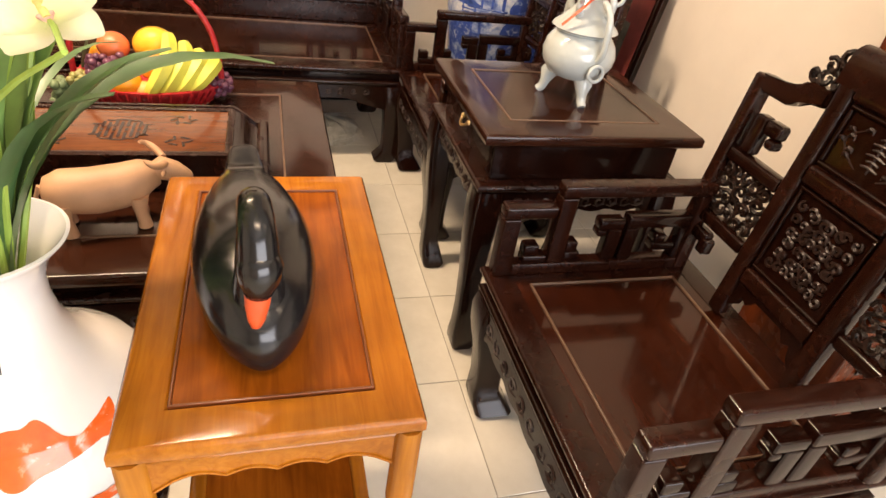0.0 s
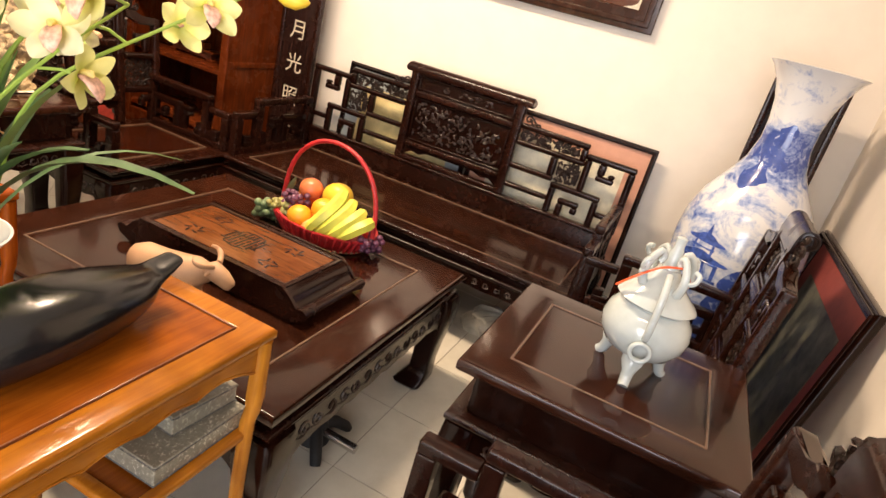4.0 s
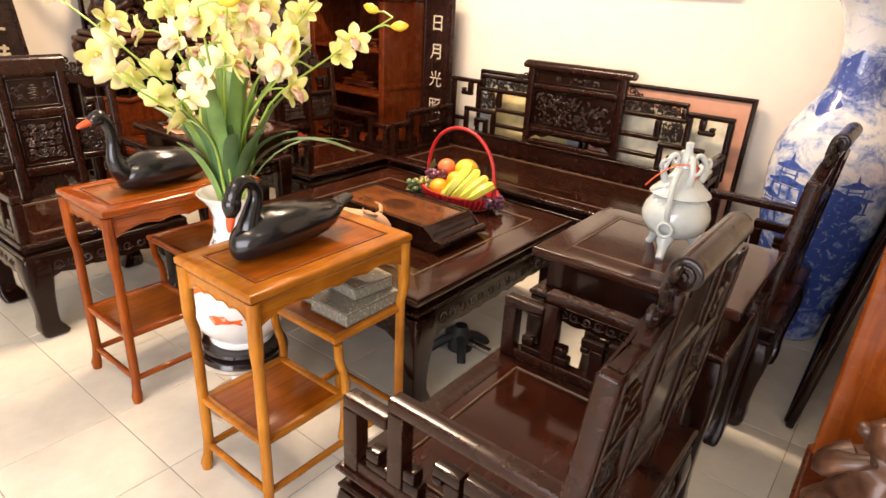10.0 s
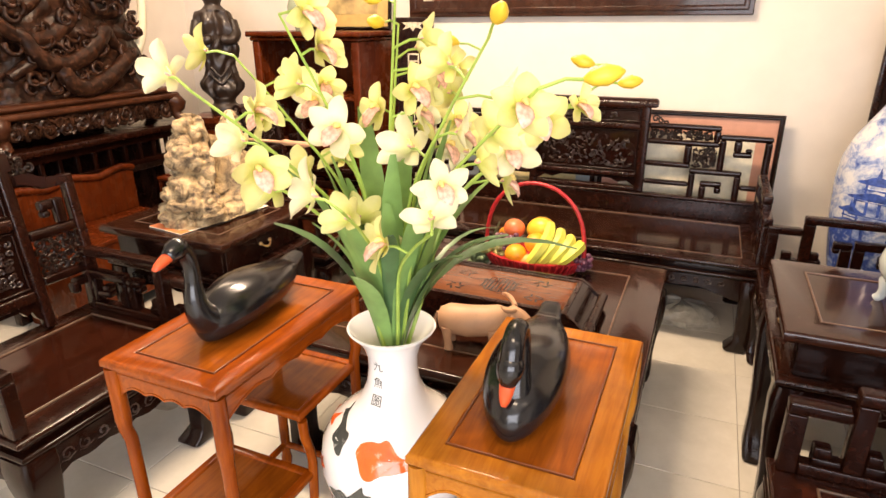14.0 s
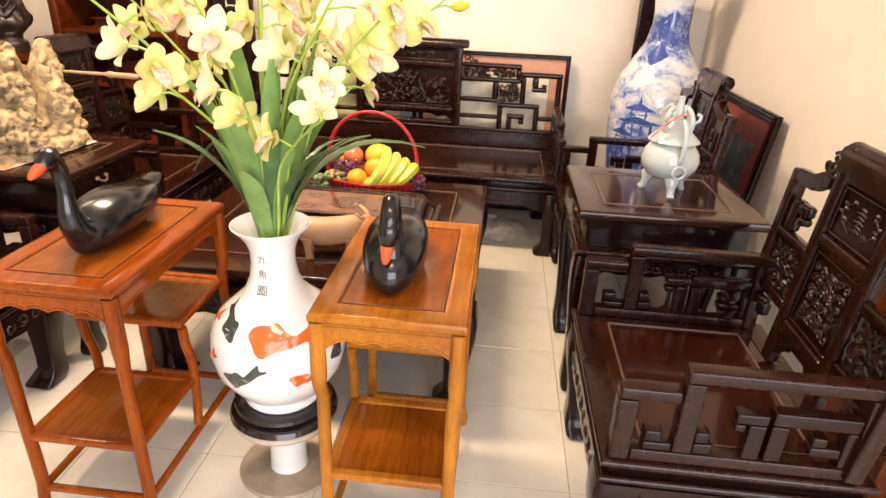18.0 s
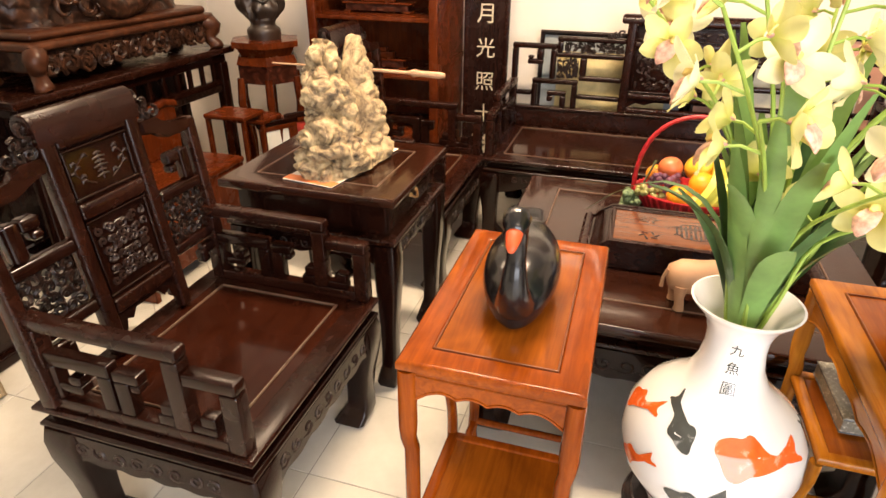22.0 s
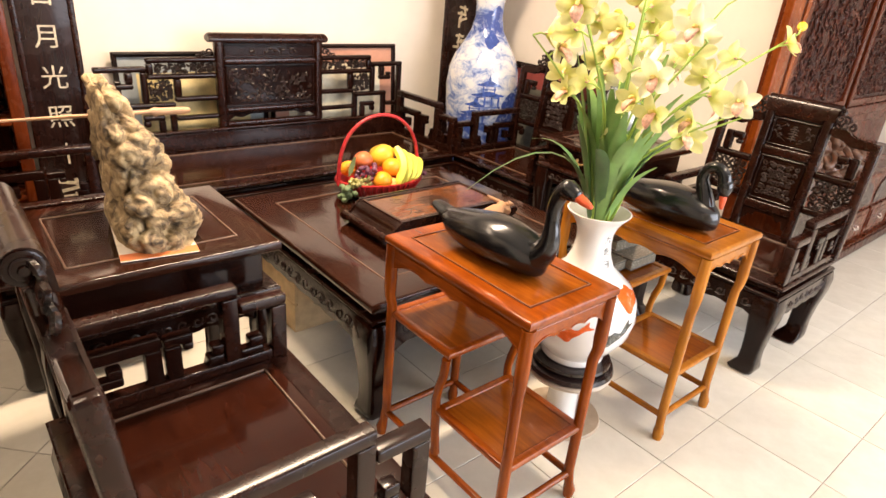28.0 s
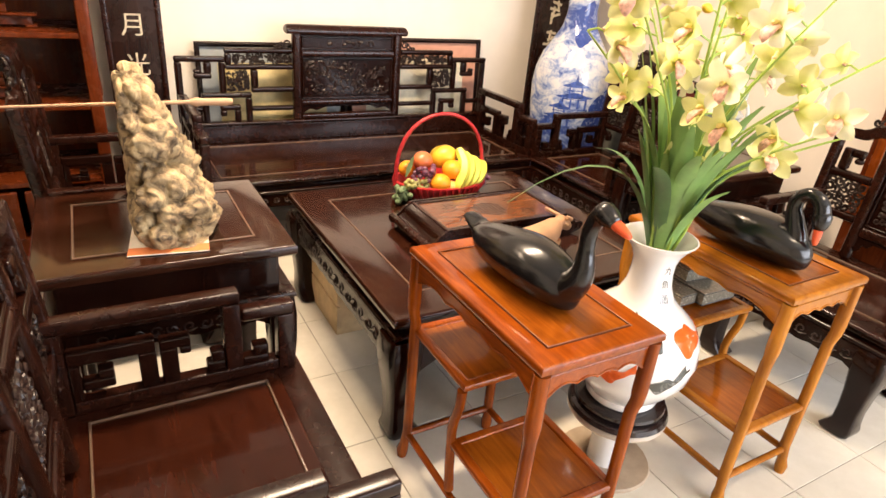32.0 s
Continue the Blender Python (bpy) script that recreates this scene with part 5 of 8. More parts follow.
def orchids(m):
    t = thing("orchid_bouquet", m, "artificial yellow-green cymbidium orchids with long strap leaves", "flowers")
    rnd = random.Random(11)
    sprays = SPRAYS
    for n, (dx, dy, dz, count, buds) in enumerate(sprays):
        base = Vector((0.02 * math.cos(n), 0.02 * math.sin(n), -0.1))
        tip = Vector((dx, dy, dz * 1.05))
        mid = Vector((dx * 0.28, dy * 0.28, dz * 0.55))
        path = smooth_path([base, base.lerp(mid, 0.5), mid, mid.lerp(tip, 0.5) + Vector((0, 0, 0.015)), tip], 4)
        st = part("stem", tube(bmesh.new(), path, [0.0055 - 0.003 * i / len(path) for i in range(len(path))], 6), STEM, t)
        for i in range(count + buds):
            u = (0.52 if dz > 0.45 else 0.4) + (0.48 if dz > 0.45 else 0.6) * (i + 0.95) / (count + buds)
            p = path[min(len(path) - 1, round(u * (len(path) - 1)))]
            a = rnd.uniform(0, 6.28)
            if i % 2:
                a += 3.1
            out = Vector((math.cos(a), math.sin(a), rnd.uniform(0.0, 0.55))).normalized()
            q = p + out * rnd.uniform(0.04, 0.075)
            part("pedicel", tube(bmesh.new(), [p, p.lerp(q, 0.6) + Vector((0, 0, 0.006)), q], [0.003, 0.0028, 0.003], 5), STEM, t)
            if i >= count:
                b = new("bud", BUD_MESH)
                b.parent = t
                b.matrix_local = Matrix.Translation(q) @ out.to_track_quat("Z", "Y").to_matrix().to_4x4()
                continue
            fl, lip, column = FLOWERS[rnd.randrange(5)]
            ob = new("flower", fl)
            ob.parent = t
            face = Vector((out.x * 1.0, out.y * 1.0 - 0.12, out.z * 0.7)).normalized()
            turn = face.to_track_quat("-Y", "Z").to_matrix().to_4x4()
            s = rnd.uniform(0.9, 1.12)
            ob.matrix_local = Matrix.Translation(q) @ turn @ pose(0, 0, 0, 0, rnd.uniform(-25, 25), 0) @ Matrix.Scale(s, 4)
            lp = new("lip", lip)
            lp.parent = ob
            co = new("column", column)
            co.parent = ob
    for i in range(34):
        a = 2 * math.pi * i / 17 + rnd.uniform(-0.2, 0.2)
        L = rnd.uniform(0.42, 0.62) if i % 2 else rnd.uniform(0.30, 0.44)
        lean = rnd.uniform(0.04, 0.26)
        leaf_blade(t, a, L, lean, rnd.uniform(0.017, 0.028), rnd.uniform(0.05, 0.5), LEAF if i % 4 == 0 else LEAF_B)
    for a, L, lean, w, droop in LONG_LEAVES:
        leaf_blade(t, math.radians(a), L, lean, w, droop, LEAF)
    return t


def leaf_blade(t, a, L, lean, w, droop, mat):
    d = Vector((math.cos(a), math.sin(a), 0))
    side = Vector((-math.sin(a), math.cos(a), 0))
    rings = []
    for k in range(11):
        q = k / 10
        p = d * (0.02 + L * (lean * q + 0.55 * min(1.0, droop) * q ** 2.0)) + Vector((0, 0, -0.08 + (L + 0.08) * (q - 0.42 * droop * q ** 2.6) * (1 - 0.3 * lean)))
        ww = w * min(1.0, 0.45 + 1.1 * q) * (1 - max(0, q - 0.7) ** 1.4 * 4.2) + 0.001
        fold = Vector((0, 0, 0.25 * ww)) - d * 0.15 * ww
        rings.append([p - side * ww + fold, p - Vector((0, 0, 0.0008)), p + side * ww + fold, p + Vector((0, 0, 0.0012))])
    part("leaf", loft(bmesh.new(), rings), mat, t, smooth=40)


SPRAYS = [(0.44, 0.34, 0.58, 4, 2), (0.42, -0.30, 0.60, 4, 1), (-0.2, -0.34, 0.58, 4, 0), (-0.34, -0.06, 0.62, 4, 0), (-0.28, 0.16, 0.54, 4, 0), (-0.12, -0.30, 0.44, 3, 0), (0.04, 0.0, 0.76, 4, 2), (0.10, 0.34, 0.62, 4, 1), (0.10, -0.34, 0.40, 3, 0), (0.28, -0.12, 0.66, 4, 1), (0.34, 0.10, 0.50, 3, 0), (-0.06, 0.2, 0.68, 4, 1), (0.24, -0.28, 0.36, 2, 0), (-0.16, -0.12, 0.70, 4, 0)]
LONG_LEAVES = [(75, 0.5, 0.35, 0.0065, 1.35), (141, 0.68, 0.10, 0.008, 1.95), (28, 0.58, 0.20, 0.023, 1.3), (20, 0.45, 0.14, 0.022, 0.8), (-25, 0.44, 0.14, 0.022, 0.7), (205, 0.46, 0.14, 0.022, 0.7), (-60, 0.50, 0.12, 0.018, 0.6)]
orchids(at(-0.03, -0.975, 0.86))


# ---- blue and white floor vase ----
BV = [(0.0, 0.0), (0.15, 0.0), (0.162, 0.02), (0.165, 0.06), (0.19, 0.22), (0.232, 0.45), (0.262, 0.68), (0.27, 0.85), (0.258, 0.96), (0.222, 1.06), (0.165, 1.15), (0.12, 1.23), (0.1, 1.32), (0.1, 1.4), (0.112, 1.48), (0.135, 1.55), (0.168, 1.605), (0.186, 1.622)]
bv = thing("floor_vase", at(1.50, 1.27, 0.0), "tall white porcelain floor vase with blue landscape and pagoda", "vase")
part("vase_body", lathe(bmesh.new(), BV + [(0.18, 1.624), (0.16, 1.6), (0.125, 1.55), (0.09, 1.46), (0.08, 1.3), (0.02, 1.25)], 56), BLUE_WHITE, bv, smooth=60)


def pagoda(parent, ang, z, s):
    for x0, x1, a, b, lift in ((-0.1, 0.1, 0.0, 0.012, 0), (-0.085, -0.07, 0.012, 0.075, 0), (-0.03, -0.018, 0.012, 0.075, 0), (0.02, 0.032, 0.012, 0.075, 0), (0.07, 0.085, 0.012, 0.075, 0), (-0.085, 0.085, 0.068, 0.078, 0), (-0.05, 0.05, 0.125, 0.135, 0), (-0.045, -0.035, 0.11, 0.15, 0), (0.035, 0.045, 0.11, 0.15, 0)):
        part("painted_pagoda", decal(BV, [(x0, a), (x1, a), (x1, b), (x0, b)], ang, z, 0, s), COBALT, parent, smooth=80)
    for w, a in ((0.115, 0.078), (0.08, 0.15)):
        part("painted_roof", decal(BV, [(-w, a), (-w * 1.08, a + 0.012), (-w * 0.6, a + 0.02), (-0.02, a + 0.04), (0.02, a + 0.04), (w * 0.6, a + 0.02), (w * 1.08, a + 0.012), (w, a)], ang, z, 0, s), COBALT, parent, smooth=80)
    part("painted_roof", decal(BV, [(-0.01, 0.19), (0.0, 0.235), (0.01, 0.19)], ang, z, 0, s), COBALT, parent, smooth=80)


pagoda(bv, math.radians(-122), 0.72, 1.02)
pagoda(bv, math.radians(-142), 0.60, 0.85)
pagoda(bv, math.radians(-60), 0.72, 0.8)
rnd_v = random.Random(5)
COBALT_DEEP = brushed("deep_cobalt_brush_paint", (0.035, 0.07, 0.27), (0.40, 0.47, 0.64), 30.0)
for ang, z, r in ((-86, 0.62, 0.085), (-74, 0.70, 0.10), (-64, 0.58, 0.095), (-80, 0.48, 0.11), (-62, 0.42, 0.10), (-92, 0.36, 0.09), (-74, 0.30, 0.10), (-120, 0.30, 0.07), (-140, 0.40, 0.09), (-150, 0.60, 0.08), (-108, 1.26, 0.05), (-100, 1.35, 0.045), (-118, 1.17, 0.05)):
    out = [(r * (1 + 0.45 * rnd_v.uniform(-1, 1)) * math.cos(a), r * (1 + 0.45 * rnd_v.uniform(-1, 1)) * math.sin(a)) for a in [2 * math.pi * k / 14 for k in range(14)]]
    part("painted_tree", decal(BV, out, math.radians(ang), z), COBALT_DEEP, bv, "deep blue painted trees and rocks", smooth=80)


# ---- porcelain burner ----
def burner(m):
    t = thing("incense_burner", m, "pale celadon porcelain tripod burner with curled lid and red ribbon", "incense burner")
    part("bowl", lathe(bmesh.new(), [(0.0, 0.06), (0.05, 0.062), (0.09, 0.08), (0.112, 0.115), (0.116, 0.145), (0.108, 0.175), (0.092, 0.197), (0.085, 0.205), (0.09, 0.212), (0.0, 0.212)], 36), CELADON, t, smooth=60)
    part("lid", lathe(bmesh.new(), [(0.0, 0.213), (0.095, 0.213), (0.103, 0.219), (0.097, 0.227), (0.079, 0.243), (0.058, 0.264), (0.038, 0.29), (0.028, 0.308), (0.0, 0.312)], 36), CELADON, t, "conical hat-shaped lid", smooth=50)
    for k in range(3):
        a = math.radians(-100 + 120 * k)
        c, s = math.cos(a), math.sin(a)
        part("foot", tube(bmesh.new(), [(0.06 * c, 0.06 * s, 0.085), (0.08 * c, 0.08 * s, 0.06), (0.083 * c, 0.083 * s, 0.035), (0.09 * c, 0.09 * s, 0.012), (0.102 * c, 0.102 * s, 0.0)], [0.03, 0.028, 0.017, 0.015, 0.014], 12), CELADON, t, smooth=60)
    # knob with four curled ears on the lid
    finial = part("finial", tube(bmesh.new(), [(0, 0, 0.30), (0, 0, 0.33), (0, 0, 0.35), (0, 0, 0.372), (0, 0, 0.392), (0, 0, 0.396)], [0.024, 0.016, 0.018, 0.0125, 0.0145, 0.008], 12), CELADON, t, "upright knob of the lid", smooth=60)
    for k in range(4):
        a = math.radians(25 + 90 * k)
        c, s = math.cos(a), math.sin(a)
        pts = smooth_path([(r * c, r * s, z) for r, z in ((0.062, 0.262), (0.072, 0.295), (0.062, 0.33), (0.042, 0.352), (0.028, 0.338), (0.038, 0.322))], 3)
        part("curled_ear", tube(bmesh.new(), pts, [0.0125 - 0.006 * i / (len(pts) - 1) for i in range(len(pts))], 8), CELADON, finial, smooth=60)
        part("curl", tube(bmesh.new(), smooth_path([(r * c - q * s, r * s + q * c, z) for r, q, z in ((0.07, 0.0, 0.3), (0.088, 0.012, 0.31), (0.088, 0.02, 0.33), (0.074, 0.016, 0.336))], 3), 0.0065, 7), CELADON, finial, smooth=60)
    # side handles with loose rings
    for a in (-98, 82):
        c, s = math.cos(math.radians(a)), math.sin(math.radians(a))
        h = part("handle", tube(bmesh.new(), smooth_path([(0.1 * c, 0.1 * s, 0.14), (0.13 * c, 0.13 * s, 0.17), (0.132 * c, 0.132 * s, 0.22), (0.125 * c, 0.125 * s, 0.27), (0.1 * c, 0.1 * s, 0.3), (0.075 * c, 0.075 * s, 0.31)], 3), 0.0095, 10), CELADON, t, smooth=60)
        ring = []
        for k in range(21):
            b = 2 * math.pi * k / 20
            ring.append((0.124 * c - 0.024 * math.cos(b) * s, 0.124 * s + 0.024 * math.cos(b) * c, 0.115 + 0.024 * math.sin(b)))
        part("ring", tube(bmesh.new(), ring, 0.006, 8), CELADON, h, smooth=60)
    part("ribbon", tube(bmesh.new(), smooth_path([(0.02, -0.04, 0.33), (-0.03, -0.05, 0.32), (-0.08, -0.05, 0.28), (-0.115, -0.03, 0.235)], 4), 0.0055, 6, 0.4), BEAK, t, "thin red ribbon")
    part("ribbon", tube(bmesh.new(), smooth_path([(0.03, -0.03, 0.335), (0.045, -0.05, 0.3), (0.035, -0.055, 0.275)], 4), 0.005, 6, 0.4), BEAK, t, "thin red ribbon")
    return t


burner(at(1.235, -0.168, 0.797, 0, 0, 12) @ Matrix.Scale(0.92, 4))


# ---- fruit basket ----
def ball(bm, c, r, sz=1.0, segs=12, rot=None):
    prof = [(max(0.001, math.sin(math.pi * i / segs)) * r, -math.cos(math.pi * i / segs) * r * sz) for i in range(segs + 1)]
    b2 = lathe(bmesh.new(), prof, segs + 4)
    m2 = Matrix.Translation(c)
    if rot is not None:
        m2 = m2 @ Euler(rot).to_matrix().to_4x4()
    bmesh.ops.transform(b2, matrix=m2, verts=b2.verts)
    me = bpy.data.meshes.new("tmp")
    b2.to_mesh(me)
    b2.free()
    bm.from_mesh(me)
    bpy.data.meshes.remove(me)
    return bm


def basket(m):
    t = thing("fruit_basket", m, "oval basket bound in red ribbon, heaped with artificial fruit", "fruit basket")
    rings = []
    for r, z in ((0.8, 0.0), (0.86, 0.004), (0.92, 0.03), (0.98, 0.055), (1.03, 0.062), (1.03, 0.072), (0.97, 0.074), (0.9, 0.05), (0.84, 0.02), (0.1, 0.016)):
        rings.append([(0.2 * r * math.cos(a), 0.145 * r * math.sin(a), z) for a in [2 * math.pi * k / 40 for k in range(40)]])
    part("basket_body", loft(bmesh.new(), rings), RED_WEAVE, t, "red ribbon-wound basket", smooth=50)
    for k in range(44):
        a = 2 * math.pi * k / 44
        c, s = math.cos(a), math.sin(a)
        part("weave", tube(bmesh.new(), [(0.172 * c, 0.125 * s, 0.006), (0.19 * c, 0.139 * s, 0.035), (0.206 * c, 0.15 * s, 0.062), (0.204 * c, 0.147 * s, 0.073)], 0.0062, 5), RED_WEAVE, t)
    part("foot_rim", lathe_oval(0.172, 0.125, 0.0, 0.012), PALE_WICKER, t, "pale wicker foot")
    hoop = [(-0.205 * math.cos(math.pi * k / 48), 0.0, 0.05 + 0.335 * math.sin(math.pi * k / 48) ** 0.7) for k in range(49)]
    part("handle", tube(bmesh.new(), hoop, [0.0078 + 0.0016 * (k % 2) for k in range(49)], 8), RED_WEAVE, t, "tall red-wound hoop handle")

    def fruit(name, mat, c, r, sz=1.0, rot=None, label=""):
        part(name, ball(bmesh.new(), c, r, sz, 12, rot), mat, t, label, smooth=80)

    fruit("orange", ORANGE_SKIN, (-0.04, -0.1, 0.088), 0.044)
    fruit("orange", ORANGE_SKIN, (0.03, -0.062, 0.135), 0.046)
    fruit("orange", ORANGE_SKIN, (-0.13, 0.05, 0.11), 0.04)
    fruit("mango", MANGO, (0.02, 0.02, 0.172), 0.055, 1.15, (0.5, 0.9, 0))
    fruit("apple", APPLE, (-0.085, 0.0, 0.165), 0.044)
    fruit("peach", PEACH, (0.01, -0.1, 0.06), 0.034)
    fruit("peach", PEACH, (0.1, 0.05, 0.1), 0.036)
    for k in range(4):
        x = 0.06 + 0.031 * k
        lean = 0.006 * k
        pts = smooth_path([(x - 0.035, -0.125 + 0.012 * k, 0.062), (x - 0.02 + lean, -0.125 + 0.014 * k, 0.09), (x + 0.004 + lean, -0.105 + 0.016 * k, 0.135 - 0.006 * k), (x + 0.018 + lean, -0.07 + 0.014 * k, 0.175 - 0.014 * k), (x + 0.016 + lean, -0.038 + 0.012 * k, 0.203 - 0.022 * k), (x + 0.01 + lean, -0.02 + 0.01 * k, 0.222 - 0.027 * k)], 3)
        n = len(pts)
        bn = part("banana", tube(bmesh.new(), pts, [0.005 + 0.0205 * math.sin(math.pi * min(0.9, 0.1 + 0.8 * i / (n - 1))) ** 0.55 for i in range(n)], 6), BANANA, t, smooth=30)
        part("banana_tip", tube(bmesh.new(), [pts[0] - Vector((0.004, 0.003, 0.006)), pts[0]], [0.003, 0.0075], 6), GRAPE, bn, "dark dried tip")
    rnd = random.Random(3)
    bm, bg = bmesh.new(), bmesh.new()
    for k in range(26):
        ball(bm, (-0.09 + rnd.uniform(-0.055, 0.04), -0.075 + rnd.uniform(-0.03, 0.03), 0.125 + rnd.uniform(-0.03, 0.03)), 0.0125, 1, 6)
    for k in range(30):
        ball(bg, (-0.14 + rnd.uniform(-0.045, 0.05), -0.075 + rnd.uniform(-0.03, 0.03), 0.075 + rnd.uniform(-0.02, 0.025)), 0.0115, 1, 6)
    tagged(part("grape_bunch", bm, GRAPE, t, "bunch of purple grapes", smooth=80), kind="stuff")
    tagged(part("grape_bunch", bg, GRAPE_G, t, "bunch of small green grapes", smooth=80), kind="stuff")
    bm = bmesh.new()
    for k in range(40):
        ball(bm, (-0.2 + rnd.uniform(-0.03, 0.03), -0.085 + rnd.uniform(-0.03, 0.03), 0.04 + rnd.uniform(-0.03, 0.035)), 0.014, 1, 5)
    tagged(part("green_floret", bm, FRUIT_LEAF, t, "grey-green floret", smooth=80), kind="stuff")
    bm = bmesh.new()
    for k in range(26):
        ball(bm, (0.2 + rnd.uniform(-0.02, 0.03), 0.0 + rnd.uniform(-0.05, 0.05), 0.045 + rnd.uniform(-0.03, 0.045)), 0.012, 1, 5)
    tagged(part("dried_flower", bm, GRAPE, t, "dark dried flower at the rim", smooth=80), kind="stuff")
    bm = bmesh.new()
    loft(bm, [[(-0.17 + 0.03 * q, -0.03 - w, 0.1 + 0.1 * q), (-0.165 + 0.03 * q, -0.03, 0.1 + 0.1 * q - 0.004), (-0.17 + 0.03 * q, -0.03 + w, 0.1 + 0.1 * q), (-0.172 + 0.03 * q, -0.03, 0.1 + 0.1 * q)] for q, w in ((0, 0.004), (0.3, 0.02), (0.6, 0.022), (0.85, 0.012), (1.0, 0.002))])
    part("leaf", bm, FRUIT_LEAF, t)
    return t


def lathe_oval(a, b, z, h):
    bm = bmesh.new()
    return loft(bm, [[(a * r * math.cos(q), b * r * math.sin(q), z + zz) for q in [2 * math.pi * k / 36 for k in range(36)]] for r, zz in ((1.0, 0.0), (1.03, h / 2), (1.0, h), (0.9, h), (0.9, 0.0))])


basket(at(-0.025, 0.365, 0.531, 0, 0, -4) @ Matrix.Diagonal((1.12, 1.1, 1.0, 1.0)))


# ---- tea tray with scrolled ends ----
TRAY_RED = wood("tray_panel_wood", (0.085, 0.027, 0.010), (0.20, 0.068, 0.022), 0.16, 0.45, (6, 60, 60))


def tea_tray(m):
    t = thing("tea_tray", m, "long rosewood tea tray with scrolled ends and pierced drain", "tea tray")
    B = 0.165
    for s in (-1, 1):
        pts = [(-0.385, 0.02), (-0.39, 0.045), (-0.372, 0.06), (-0.35, 0.056), (-0.325, 0.085), (-0.29, 0.113), (0.29, 0.113), (0.325, 0.085), (0.35, 0.056), (0.372, 0.06), (0.39, 0.045), (0.385, 0.02), (0.34, 0.0), (-0.34, 0.0)]
        part("side_rail", prism(bmesh.new(), pts, s * (B - 0.012), s * B), ROSE_RAIL, t)
    part("top_frame", frame_rect(bmesh.new(), -0.295, 0.295, -B + 0.012, B - 0.012, 0.096, 0.110, 0.02, 0.003), ROSE_RAIL, t)
    part("top_panel", one(-0.275, 0.275, -B + 0.032, B - 0.032, 0.092, 0.104, 0.001), TRAY_RED, t, "red-brown grained drain panel")
    for s in (-1, 1):
        curve = smooth_path([(0.29, 0, 0.106), (0.318, 0, 0.088), (0.335, 0, 0.064), (0.352, 0, 0.05), (0.37, 0, 0.05)], 4)
        ring = [(s * p.x, p.z) for p in curve] + [(s * p.x, p.z - 0.012) for p in reversed(curve)]
        part("curved_end", prism(bmesh.new(), ring, -B + 0.012, B - 0.012), ROSE, t, "curved end board")
        part("end_roll", tube(bmesh.new(), [(s * 0.372, -B - 0.002, 0.042), (s * 0.372, B + 0.002, 0.042)], 0.019, 14), ROSE_RAIL, t, "scrolled end roll")
    part("drawer_tray", one(-0.335, 0.335, -B + 0.014, B - 0.014, 0.0, 0.03, 0.002), ROSE, t)
    # pierced drain marks: a round lattice and four sprigs
    bm = bmesh.new()
    for k in range(-4, 5):
        half = 0.066 * math.sqrt(max(0.0, 1 - (k / 4.7) ** 2))
        x = 0.0155 * k
        if k % 2:
            box(bm, x - 0.004, x + 0.004, -half, -half * 0.3, 0.1035, 0.1056, 0)
            box(bm, x - 0.004, x + 0.004, half * 0.3, half, 0.1035, 0.1056, 0)
            box(bm, x - 0.004, x + 0.004, -half * 0.15, half * 0.15, 0.1035, 0.1056, 0)
        else:
            box(bm, x - 0.004, x + 0.004, -half * 0.75, half * 0.75, 0.1035, 0.1056, 0)
            for q in (-1, 1):
                box(bm, x - 0.0115, x + 0.0115, q * half * 0.95 - 0.003, q * half * 0.95 + 0.003, 0.1035, 0.1057, 0)
    tagged(part("drain_lattice", bm, STONE, t, "dark pierced round drain"), kind="stuff")
    for sx in (-1, 1):
        for sy in (-1, 1):
            bm = bmesh.new()
            for k in range(6):
                a = k * 1.05 + sx + sy
                x, y = sx * (0.155 + 0.026 * math.cos(a)), sy * (0.068 + 0.022 * math.sin(a))
                box(bm, -0.012, 0.012, -0.0035, 0.0035, 0.1035, 0.1056, 0, pose(x, y, 0, 0, 0, 57 * a + 40))
            part("drain_sprig", bm, STONE, t, "dark pierced sprig")
    return t


tea_tray(at(-0.035, -0.095, 0.531) @ Matrix.Diagonal((1.0, 1.0, 0.88, 1.0)))


